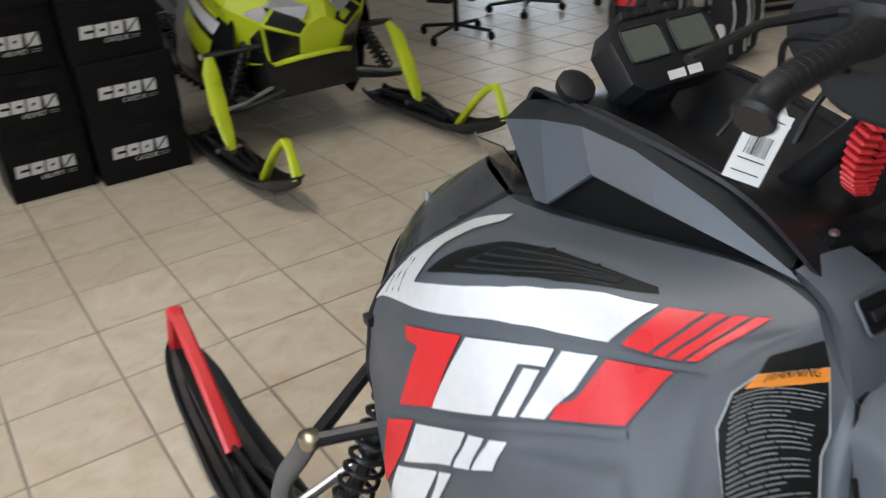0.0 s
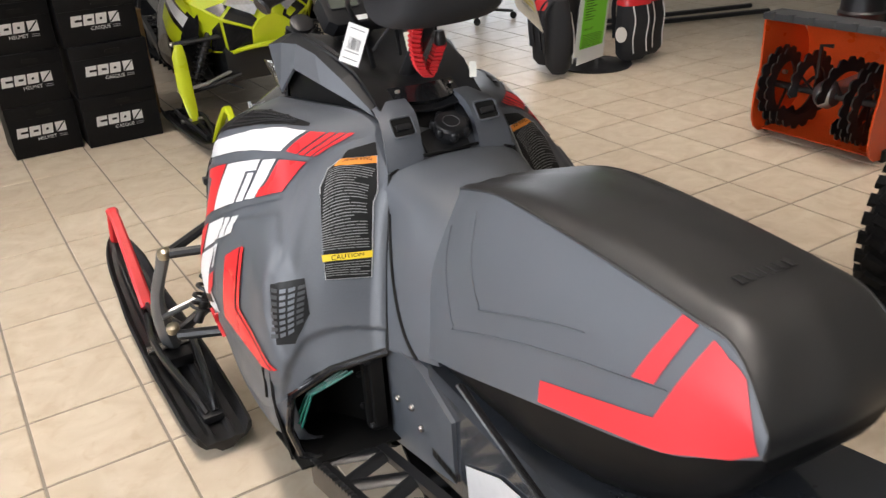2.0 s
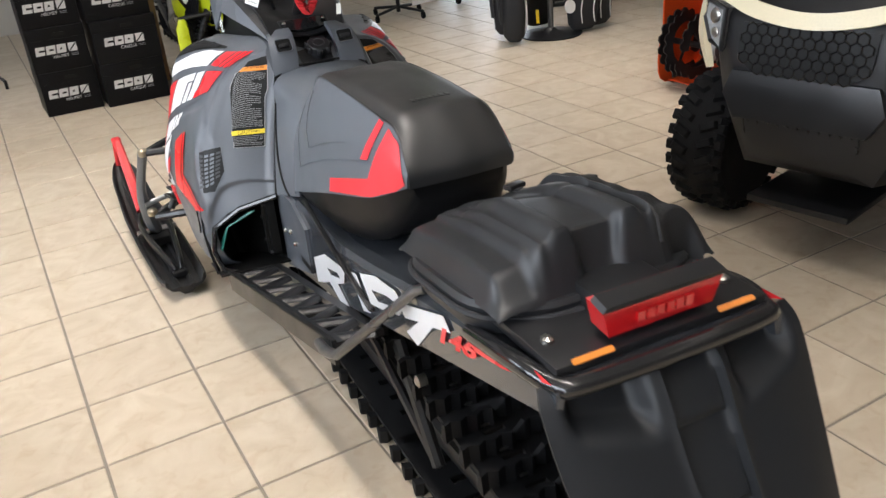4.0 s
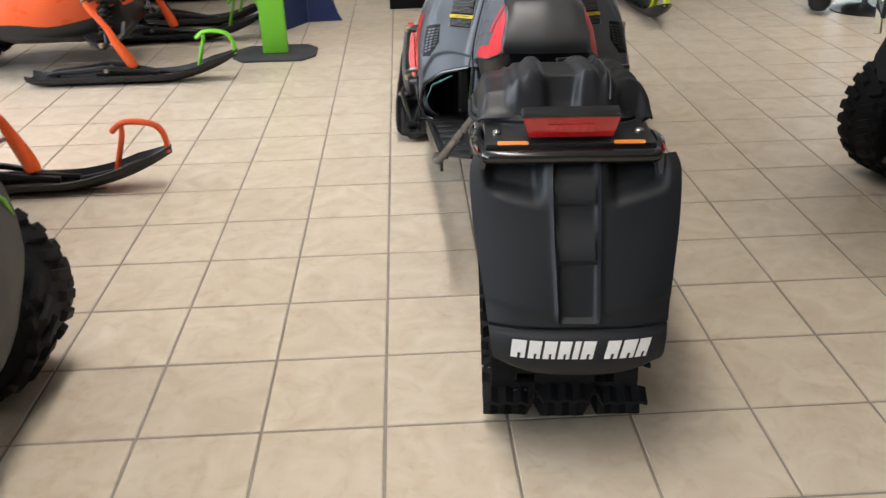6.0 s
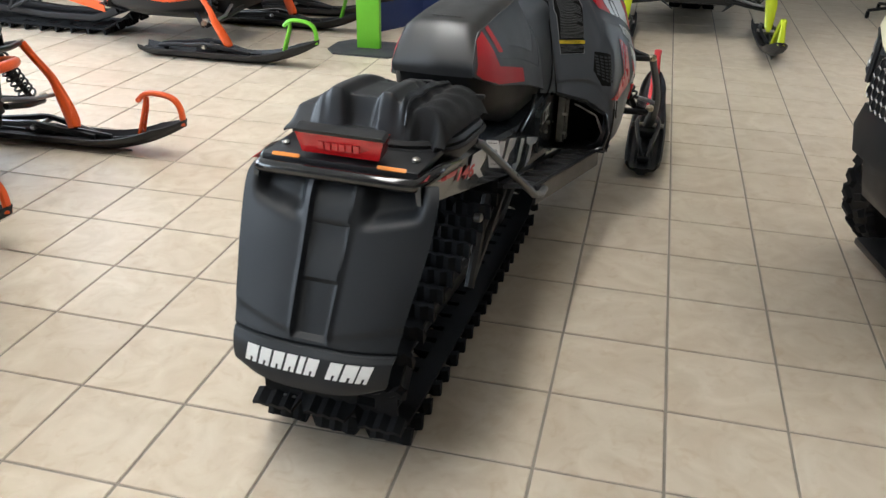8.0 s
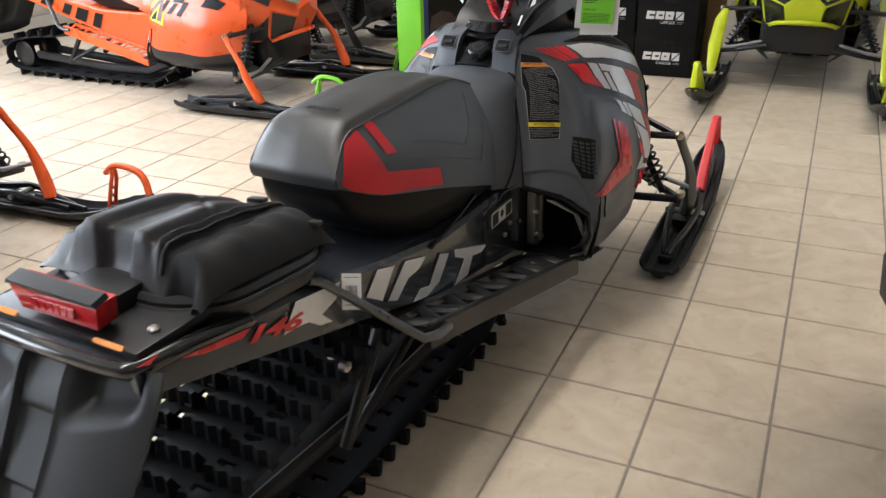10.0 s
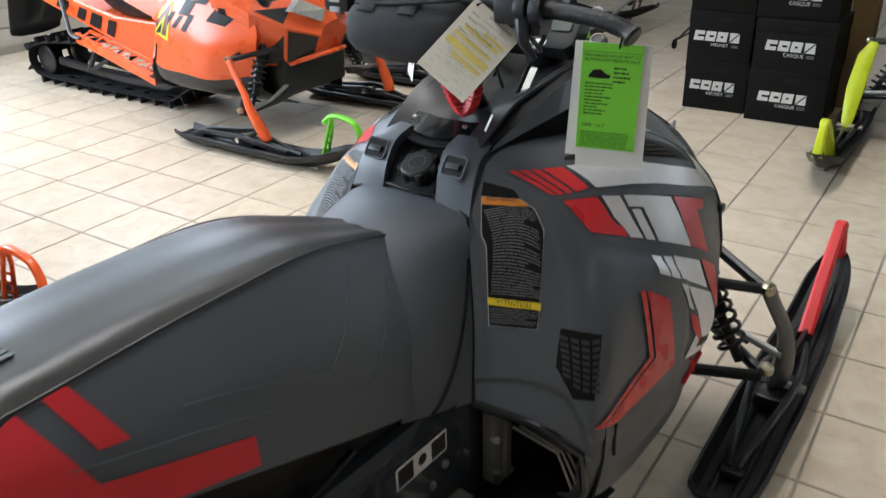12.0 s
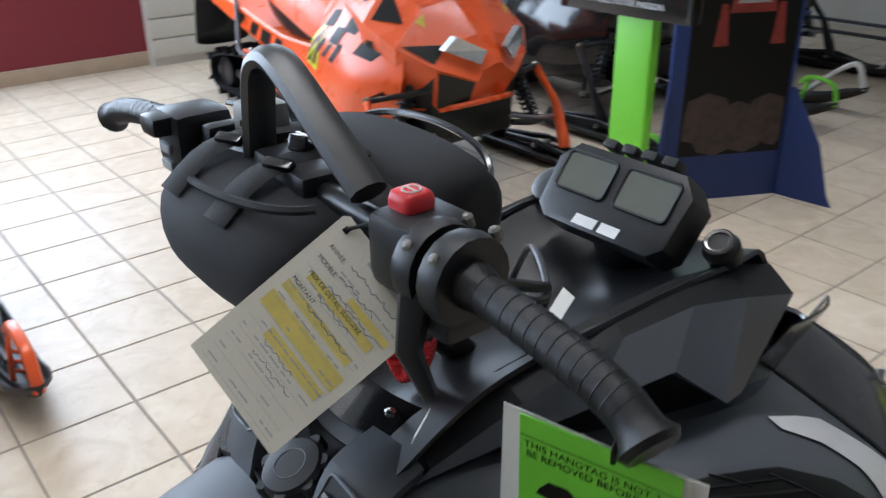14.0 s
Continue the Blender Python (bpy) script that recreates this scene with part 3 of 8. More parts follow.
def ski_shape(bm, side):
    """A plastic ski: broad tub with flared rims, twin inner ribs, keel and upturned tip."""
    rows = []
    for s in np.linspace(0, 1, 40):
        y = 2.12 + 1.295 * s
        w = float(np.interp(s, (0, .03, .10, .35, .62, .78), (.076, .082, .088, .094, .089, .076)))
        if s > .78:
            w = .076 * math.sqrt(max(1 - ((s - .78) / .222) ** 2, .03))
        z = .030 + .016 * max(0, (.10 - s) / .10) ** 2 + .155 * max(0, (s - .60) / .40) ** 2.0
        rim = .034 if s < .86 else .034 * (1 - s) / .14 + .004
        rib = .014 if .04 < s < .88 else .002
        prof = [(-w, z + rim), (-w * .90, z + rim + .003), (-w * .80, z + rim * .5), (-w * .70, z + .004), (-w * .46, z + .004), (-w * .38, z + .004 + rib), (-w * .28, z + .004 + rib), (-w * .20, z + .003), (0, z + .002)]
        prof = prof + [(-x, h) for x, h in prof[-2::-1]]
        prof += [(w * .97, z + rim * .45), (w * .74, z - .006), (w * .42, z - .012), (w * .2, z - .028), (-w * .2, z - .028), (-w * .42, z - .012), (-w * .74, z - .006), (-w * .97, z + rim * .45)]
        rows.append([(x, y, h) for x, h in prof])
    loft(bm, rows)
    return bm


def strap_bar(bm, pts, widths, height):
    """A flat moulded bar with chamfered edges along pts in the y, z plane."""
    secs = []
    for i, p in enumerate(pts):
        d = (pts[min(i + 1, len(pts) - 1)] - pts[max(i - 1, 0)]).normalized()
        up = Vector((1, 0, 0)).cross(d).normalized()
        w, h = widths[i] / 2, height / 2
        secs.append([p + Vector((1, 0, 0)) * x * w + up * q * h for x, q in ((-1, -.5), (-.6, -1), (.6, -1), (1, -.5), (1, .5), (.6, 1), (-.6, 1), (-1, .5))])
    return loft(bm, secs)


def coil(bm, a, b, r, wire, turns, n=11):
    a, b = Vector(a), Vector(b)
    d = (b - a)
    ax = d.normalized()
    s = ax.orthogonal().normalized()
    t = ax.cross(s)
    k = turns * n
    return tube(bm, [a + d * (i / k) + (s * math.cos(2 * math.pi * i / n) + t * math.sin(2 * math.pi * i / n)) * r for i in range(k + 1)], wire, 6)


def sticker(name, polys, mat, parent, C=SIDE, lift=0.0022, label=""):
    bm = bmesh.new()
    for p, sd in polys:
        decal(bm, C, p, lift, sd)
    return part(name, bm, mat, parent, label)


def flat_on(place, poly, lift):
    bm = bmesh.new()
    bm.faces.new([bm.verts.new(place(u, v, lift)) for u, v in poly])
    return bm


def both(poly):
    return [(poly, 1), (poly, -1)]


def build_sled(name, m, st, label, group=""):
    """A mountain snowmobile, nose along local +y, standing on z = 0. st: its colours and fittings."""
    root = thing(name, m, label, "snowmobile", group)
    detail = st.get("detail", False)
    panel, spindle_mat, loop_mat = st["panel"], st["spindle"], st["loop"]
    nu, nv = (96, 84) if detail else (26, 22)

    # tunnel
    bm = bmesh.new()
    secs = []
    for y in np.linspace(0.03, 1.62, 18):
        zt = tunnel_top(y)
        zb = tunnel_foot(y)
        secs.append([(x, y, z) for x, z in ((-.215, zb), (-.212, zt - .012), (-.2, zt), (.2, zt), (.212, zt - .012), (.215, zb), (.205, zb), (.196, zt - .012), (-.196, zt - .012), (-.205, zb))])
    loft(bm, secs)
    part("tunnel", bm, st.get("tunnel", TUNNEL), root, "dark grey painted aluminium tunnel")

    # running boards with their teeth and openings
    for sd in (1, -1):
        bm = bmesh.new()
        y0, y1 = 0.79, 1.62
        def inner(y):
            return 0.205 + 0.055 * (y - y0) / (y1 - y0)
        def outer(y):
            return 0.325 + 0.085 * (y - y0) / (y1 - y0)
        def at(f, y, dx, dz):
            return (sd * (f(y) + dx), y, board_z(y) + dz)
        ys = np.linspace(y0, y1, 12)
        loft(bm, [[at(outer, y, -.022, -.006), at(outer, y, -.004, -.006), at(outer, y, -.004, -.05), at(outer, y, .006, -.05), at(outer, y, .006, .01), at(outer, y, -.022, .008)] for y in ys])
        board = part("running_board", bm, st.get("board", BLACK), root, st.get("board_label", "black running board with open triangular grip holes"))
        part("inner_rail", loft(bmesh.new(), [[at(inner, y, 0, -.01), at(inner, y, .022, -.01), at(inner, y, .022, .008), at(inner, y, 0, .008)] for y in ys]), st.get("board", BLACK), board)
        k = 13
        for i in range(k):
            ya, yb = y0 + (y1 - y0) * (i + 0.1) / k, y0 + (y1 - y0) * (i + 0.9) / k
            if i % 2:
                ya, yb = yb, ya
            part("grip_brace", tube(bmesh.new(), [(sd * (inner(ya) + 0.015), ya, board_z(ya)), (sd * (outer(yb) - 0.018), yb, board_z(yb))], 0.019 if detail else 0.012, 8, 0.35), st.get("board", BLACK), board)
        if detail:
            bm = bmesh.new()
            for i in range(60):
                y = y0 + (y1 - y0) * (i + 0.5) / 60
                box(bm, sd * outer(y) - 0.006, sd * outer(y) + 0.006, y - 0.004, y + 0.004, board_z(y) + 0.008, board_z(y) + 0.016)
            part("toothed_edge", bm, BLACK, board)
        # grey toe bar at the rear of the board
        bm = tube(bmesh.new(), [(sd * .205, .50, .69), (sd * .215, .53, .675), (sd * .335, .75, .445), (sd * .345, .80, .43), (sd * .345, .86, .425)], [.012, .0135, .0145, .0145, .012], 10, 0.8)
        part("toe_bar", bm, TOE_BAR if detail else BLACK, root, "grey tube toe bar")

    # track with lugs
    path = curve_pts([(0, 1.42, .05), (0, 1.0, .045), (0, .55, .047), (0, .10, .055), (0, -.010, .080), (0, -.052, .16), (0, -.005, .25), (0, .18, .30), (0, .6, .34), (0, 1.0, .39), (0, 1.4, .44), (0, 1.68, .47), (0, 1.80, .40), (0, 1.76, .28), (0, 1.62, .16), (0, 1.42, .05)], 601)[:-1]
    run = [0.0]
    for a, b in zip(path, path[1:] + path[:1]):
        run.append(run[-1] + (b - a).length)
    k = 153 if detail else 120
    path = [path[min(int(np.searchsorted(run, run[-1] * i / k)), 599)] for i in range(k)]
    bm = bmesh.new()
    cols = ((-.184, -.125), (-.125, -.075), (-.075, .075), (.075, .125), (.125, .184))
    for c, (xa, xb) in enumerate(cols):
        for i, p in enumerate(path):
            if c in (1, 3) and (i % 3 == 1 if detail else i % 6 in (1, 2, 3)):
                continue
            q = path[(i + 1) % k]
            ring = []
            for w, dd in ((p, (path[(i + 1) % k] - path[i - 1])), (q, (path[(i + 2) % k] - p))):
                dd = dd.normalized()
                nrm = Vector((0, dd.z, -dd.y))
                ring.append([w + Vector((x, 0, 0)) + nrm * h for x, h in ((xa, .006), (xb, .006), (xb, -.006), (xa, -.006))])
            loft(bm, ring, cap=c in (1, 3))
    bmesh.ops.remove_doubles(bm, verts=bm.verts[:], dist=1e-5)
    track = part("track", bm, RUBBER, root, "black rubber paddle track")
    lug = clip = None
    for i in range(0, k, 3 if detail else 4):
        p = path[i]
        d = (path[(i + 1) % k] - path[i - 1]).normalized()
        nrm = Vector((0, -d.z, d.y))
        if p.z - 0.052 * max(-nrm.z, 0) < 0.0:
            p = p + Vector((0, 0, 0.006))
        lm = frame_of(p, (1, 0, 0), d)
        lm = lm if (lm.to_3x3() @ Vector((0, 0, 1))).dot(nrm) > 0 else frame_of(p, (-1, 0, 0), d)
        if lug is None:
            bm = bmesh.new()
            rows = []
            for q in range(23):
                x = (-.206 + .412 * q / 22) if detail else (-.196 + .392 * q / 22)
                o = (.004 if q % 2 else -.004) + (.012 if abs(x) < .08 else 0)
                hh = .047 if abs(x) > .1 else .050
                if .074 < abs(x) < .09:
                    hh = .016
                rows.append([(x, o - .013, .003), (x, o + .013, .003), (x, o + .006, hh), (x, o - .006, hh)])
            loft(bm, rows)
            lug = part("lug", bm, RUBBER, track)
            lug.matrix_basis = lm
        else:
            share("lug", lug, lm, track)
        if detail and (nrm.z > 0.2 or nrm.y < -0.5):
            cm = lm.copy()
            cm.translation = p + nrm * 0.008
            if clip is None:
                clip = part("track_clip", B(-.13, -.095, -.012, .012, 0, .006, bevel=.002), STEEL, track)
                clip.matrix_basis = cm
            else:
                share("track_clip", clip, cm, track)
    # slide rails, axle wheels
    for sd in (1, -1):
        bm = tube(bmesh.new(), [(sd * .1, .2, .16), (sd * .1, .9, .11), (sd * .1, 1.3, .11), (sd * .1, 1.5, .18)], .02, 8, 1.6)
        part("slide_rail", bm, BLACK, root)
        bm = lathe(bmesh.new(), [(.02, -.014), (.085, -.014), (.098, -.008), (.098, .008), (.085, .014), (.02, .014)], 24, frame_of((sd * .13, .09, .165), (0, 1, 0), (0, 0, 1)))
        part("idler_wheel", bm, BLACK, root)
        bm = tube(bmesh.new(), [(sd * .17, .62, .15), (sd * .17, .80, .40)], .017, 8)
        tube(bm, [(sd * .17, .62, .15), (sd * .17, 1.1, .36)], .013, 8)
        part("skid_arm", bm, BLACK, root)
        bm = lathe(bmesh.new(), [(.014, -.01), (.014, .010), (.007, .015)], 12, frame_of((sd * .19, .62, .40), (0, 1, 0), (0, 0, sd)))
        part("bolt", bm, STEEL, root)

    # snow flap
    bm = bmesh.new()
    rows = []
    for s, y, z, w in ((0, .03, .735, .226), (.12, .0, .70, .236), (.3, -.055, .60, .230), (.55, -.135, .47, .208), (.75, -.19, .375, .194), (.9, -.205, .325, .186), (1, -.205, .292, .170)):
        rows.append([(x * (w + .010) + .010, y + 0.03 * abs(x) ** 3, z + (0.022 if s > 0.95 else 0) * abs(x) ** 3) for x in np.linspace(-1, 1, 15)])
    FL = np.array(rows)
    nu2, nv2 = (96, 81) if detail else (20, 21)
    G = surface(FL, nu2, nv2)

    def soft(a, b, x):
        x = min(max((x - a) / (b - a), 0), 1)
        return x * x * (3 - 2 * x)
    for i in range(nu2):
        for j in range(nv2):
            v, u = i / (nu2 - 1), j / (nv2 - 1)
            h = -.016 * soft(.385, .40, u) * soft(.615, .60, u) * soft(.60, .575, v)
            for c in (.392, .608):
                h += .007 * math.exp(-((u - c) / .014) ** 2) * soft(.61, .58, v)
            for vs in (.26, .42):
                if .40 < u < .60:
                    h += .009 * soft(vs + .012, vs, v) * soft(vs - .12, vs, v)
            for a, b in ((.05, .365), (.635, .95)):
                edge = .245 + .05 * ((u - a) / (b - a) if a < .5 else (b - u) / (b - a))
                h -= .038 * soft(a, a + .07, u) * soft(b, b - .07, u) * soft(edge, edge - .085, v) * soft(.0, .03, v)
            fold = .585 - .05 * max(0, abs(u - .5) - .12) / .38
            h -= .005 * soft(fold - .012, fold + .004, v) * soft(.66, .64, v)
            h -= .008 * math.exp(-((v - .622) / .006) ** 2)
            G[i, j] += np.array([0, -.9, .4]) * h
    sheet(bm, G, 0.01)
    flap = part("snow_flap", bm, FLAP, root, "black moulded snow flap with a white block mark" if detail else "")

    def on_flap(u, v, lift):
        p = spline(spline(FL, [v])[0], [u])[0]
        return Vector((p[0], p[1] - lift * .85, p[2] + lift * .4))
    if detail:
        # white maker's mark on the flap: slanted blocks of its size and rhythm
        us = [.150, .232, .304, .376, .446, .486, .600, .676, .752]
        ws = [.076, .066, .066, .062, .032, .066, .070, .074, .062]
        for u, w in ((.115 + (a - .15) * 1.19, b * 1.19) for a, b in zip(us, ws)):
            mark = part("white_mark", flat_on(on_flap, [(u - .012, .795), (u + w * .90 - .012, .795), (u + w * .90 + .012, .668), (u + .012, .668)], .003), WHITE, flap, "white slanted block")
            if w > .05:
                part("mark_slit", flat_on(on_flap, [(u + w * .40 - .010, .797), (u + w * .58 - .010, .797), (u + w * .58 - .002, .748), (u + w * .40 - .002, .748)], .0042), FLAP, flap)

    # rear bumper, tail lamp and reflectors
    bm = tube(bmesh.new(), curve_pts([(-.212, .30, .70), (-.218, .14, .735), (-.2, .055, .735), (-.17, .03, .738), (0, .02, .742), (.17, .03, .738), (.2, .055, .735), (.218, .14, .735), (.212, .30, .70)], 41), .017, 10)
    part("rear_bumper", bm, BLACK_GLOSS, root, "glossy black tube bumper")
    bm = B(-.2, .2, .05, .30, .735, .757, bevel=.008, m=Matrix.Translation((0, 0, 0.006)))
    part("rear_plate", bm, BLACK, root)
    bm = B(-.07, .07, .09, .22, .755, .80, bevel=.012)
    part("lamp_mount", bm, BLACK, root)
    bm = prism(bmesh.new(), [(-.098, -.024), (.098, -.024), (.112, .026), (-.112, .026)], frame_of((0, .062, .797), (1, 0, 0), (0, -.12, 1)), -.045, 0)
    lamp = part("tail_lamp", bm, LENS_RED, root, "red tail lamp lens")
    bm = prism(bmesh.new(), [(-.116, -.004), (.116, -.004), (.110, .005), (-.110, .005)], frame_of((0, .054, .8275), (1, 0, 0), (0, -.25, 1)), -.035, .003)
    part("lamp_visor", bm, BLACK, lamp)
    for i in range(6):
        part("lamp_segment", B(-.052 + i * .018, -.038 + i * .018, .056, .061, .788, .806), LENS_RED, lamp)
    for sd in (1, -1):
        part("reflector", prism(bmesh.new(), rounded(.072, .010, .003), frame_of((sd * .135, .052, .763), (1, 0, 0), (0, .8, .6)), .003), REFLECTOR, root, "amber reflector strip")
        part("bolt", lathe(bmesh.new(), [(.011, 0), (.011, .006), (.006, .01)], 10, pose(sd * .17, .12, .763)), STEEL, root)

    # seat
    seat_side = st.get("seat_side", VINYL_GREY)
    G = surface(SEAT, 30, 14)
    seat = part("seat", sheet(bmesh.new(), surface_top(), 0.012), VINYL_BLACK, root, "black vinyl seat top with piping")
    for sd in (1, -1):
        part("seat_flank", sheet(bmesh.new(), G, 0.01, sd), seat_side, seat, st.get("flank_label", ""))
        part("piping", tube(bmesh.new(), [Vector((p[0] * sd, p[1], p[2])) for p in G[:, 0]], .0028, 6), VINYL_BLACK, seat)
    # seat tail lip and black seat base
    bm = bmesh.new()
    secs = []
    for y, w, zb, zt in ((.748, .112, .755, .812), (.775, .136, .71, .80), (.82, .150, .662, .775), (.90, .166, .615, .745), (1.0, .184, .580, .715), (1.12, .196, .556, .685), (1.30, .198, .552, .63), (1.42, .192, .55, .585)):
        secs.append([(x, y, z) for x, z in ((-w * .80, zb), (w * .80, zb), (w * .93, zb + (zt - zb) * .22), (w * .98, zb + (zt - zb) * .55), (w, zt), (-w, zt), (-w * .98, zb + (zt - zb) * .55), (-w * .93, zb + (zt - zb) * .22))])
    loft(bm, secs)
    part("seat_base", bm, SEAT_BASE, seat, "black moulded seat base")
    # tank cover between seat and panels
    seam = np.array(side_seam)
    rear = np.array([(.075, 1.43, .80), (.13, 1.43, .76), (.165, 1.43, .70), (.185, 1.43, .65), (.195, 1.42, .61), (.20, 1.41, .57)])
    mid = (seam * .55 + rear * .45) + np.array([[0, 0, .012], [.01, 0, .01], [.008, 0, .008], [.006, 0, .005], [.004, 0, 0], [0, 0, 0]])
    half = np.array([rear, mid, seam])
    left = half[:, ::-1] * np.array([-1, 1, 1])
    mid_top = np.array([[(0, 1.43, .825)], [(0, 1.57, .868)], [(0, 1.69, .872)]])
    cover = np.concatenate([left, mid_top, half], axis=1)
    G = surface(cover, 14, 45)
    part("tank_cover", sheet(bmesh.new(), G, 0.008), seat_side if detail else panel, root, "grey moulded tank cover" if detail else "")
    if detail:
        for flip in (0, 1):
            pts = []
            for f in np.linspace(0, 1, 16):
                u, w = .93 - .45 * f - .12 * f * f, .66 + .34 * f
                p = spline(spline(cover, [u])[0], [1 - w if flip else w])[0]
                pts.append(Vector((p[0] * 1.012, p[1], p[2] + .001)))
            part("cover_seam", tube(bmesh.new(), pts, .0032, 6), INK, root)

    # side panels
    for sd in (1, -1):
        G = surface(SIDE, nu, nv)
        part("side_panel", sheet(bmesh.new(), embossed(SIDE, nu, nv) if detail else G[:, 5:], 0.006, sd), panel, root, st.get("panel_label", ""))
        # lower belly and foot well
        bot = G[:, -1]
        b2 = bot * np.array([.55, 1, 0]) + np.array([0, 0.12, .20])
        b1 = bot * np.array([.93, 1, 0]) + np.column_stack([0 * bot[:, 0], 0 * bot[:, 0] + .01, bot[:, 2] * .45 + .20 * .55])
        rows = np.array([bot, b1, b2])[:, int(nu * .30):]
        part("belly_pan", sheet(bmesh.new(), surface(np.swapaxes(rows, 0, 1), 24, 12), 0.006, sd), BLACK if not detail else GREY, root)
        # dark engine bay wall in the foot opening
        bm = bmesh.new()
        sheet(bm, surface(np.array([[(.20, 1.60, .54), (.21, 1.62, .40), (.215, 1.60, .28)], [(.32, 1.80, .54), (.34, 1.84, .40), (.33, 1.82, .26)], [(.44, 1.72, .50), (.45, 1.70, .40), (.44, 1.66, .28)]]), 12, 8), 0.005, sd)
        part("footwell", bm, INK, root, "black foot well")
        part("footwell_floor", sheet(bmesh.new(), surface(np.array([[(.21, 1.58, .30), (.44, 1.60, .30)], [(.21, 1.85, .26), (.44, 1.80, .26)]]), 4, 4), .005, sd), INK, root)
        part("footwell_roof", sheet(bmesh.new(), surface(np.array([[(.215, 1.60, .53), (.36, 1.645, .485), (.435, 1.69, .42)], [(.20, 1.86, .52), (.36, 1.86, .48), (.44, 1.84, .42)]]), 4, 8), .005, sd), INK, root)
        bm = tube(bmesh.new(), [(sd * .23, 1.585, .522), (sd * .34, 1.632, .49), (sd * .42, 1.672, .43), (sd * .438, 1.66, .36), (sd * .425, 1.64, .30), (sd * .38, 1.62, .285)], .009, 8)
        part("opening_trim", bm, BLACK_GLOSS, root)
        if detail:
            bm = bmesh.new()
            for o in (0, .018, .036):
                tube(bm, [(sd * (.30 + o * .3), 1.615 + o, .480 - o * .4), (sd * .385, 1.645 + o, .435 - o * .5), (sd * .415, 1.65 + o, .36)], .003, 6)
            part("heat_shield_edge", bm, TEAL if sd < 0 else STEEL, root, "green metallic shield edge" if sd < 0 else "")
            cm = frame_of((sd * .238, 1.635, .415), (0, sd, 0), (0, -.12, 1))
            case = part("chain_case", prism(bmesh.new(), rounded(.062, .215, .028, 6), cm, .028, .006), ALU_DARK if sd > 0 else INK, root, "cast aluminium case with bolts" if sd > 0 else "")
            part("case_rib", prism(bmesh.new(), rounded(.018, .19, .008, 4), cm @ Matrix.Translation((.008, 0, .028)), .010, .003), ALU_DARK if sd > 0 else INK, case)
            for bx, by in ((-.024, .085), (-.026, .02), (-.024, -.06), (.022, -.085), (.024, .08)):
                part("case_bolt", lathe(bmesh.new(), [(.007, .02), (.007, .036), (.003, .039)], 8, cm @ Matrix.Translation((bx, by, 0))), STEEL if sd > 0 else BLACK, case)

    # hood nose, console, dash
    right = np.array(side_nose)
    left = right * np.array([-1, 1, 1])
    cen = np.array([(0, 2.46, .885), (0, 2.575, .80), (0, 2.63, .70), (0, 2.63, .61), (0, 2.60, .52), (0, 2.50, .38)])
    qr = (right + cen) / 2 + np.array([.03, .07, .01])
    ql = qr * np.array([-1, 1, 1])
    if detail:
        NG = surface(np.array([right, qr, cen, ql, left]), 33, 20)
        nose = part("hood_nose", sheet(bmesh.new(), NG, 0.006), SMOKE, root, "smoked dark grey hood nose")
        part("nose_seam", tube(bmesh.new(), [Vector(p) for p in NG[1:-1, 7] + np.array([0, .003, 0])], .003, 5), INK, nose)
        for edge in (right, left):
            part("nose_edge", tube(bmesh.new(), [Vector(p) for p in spline(edge, np.linspace(0, 1, 14))], .006, 6), BLACK, root)
    bm = bmesh.new()
    top = SIDE[:, 0]
    cols = [top * np.array([-1, 1, 1]), top * np.array([-.5, 1, 1]) + np.array([0, 0, -.015]), top * np.array([0, 1, 1]) + np.array([0, 0, -.02]), top * np.array([.5, 1, 1]) + np.array([0, 0, -.015]), top]
    sheet(bm, surface(np.swapaxes(np.array(cols), 0, 1), 24, 17), 0.006)
    part("console", bm, GREY if detail else BLACK, root, "grey console with dark insets" if detail else "")
    return root


def surface_top():
    """The seat top, piping to piping over a crowned middle."""
    crown = (.842, .928, .944, .95, .936, .892, .848)
    rows = []
    for r, zc in zip(SEAT[:, 0], crown):
        x, y, z = r
        rows.append([(-x, y, z), (-x * .78, y, z + (zc - z) * .72), (-x * .4, y - .003, zc - .003), (0, y - .004, zc), (x * .4, y - .003, zc - .003), (x * .78, y, z + (zc - z) * .72), (x, y, z)])
    rows[0] = [(p[0], p[1] - .004 * (1 - abs(p[0]) / .13), min(p[2], .845)) for p in rows[0]]
    rows.insert(0, [(p[0] * 1.0, .728 + .006 * abs(p[0]) / .13, .796) for p in rows[0]])
    return surface(np.array(rows), 38, 25)


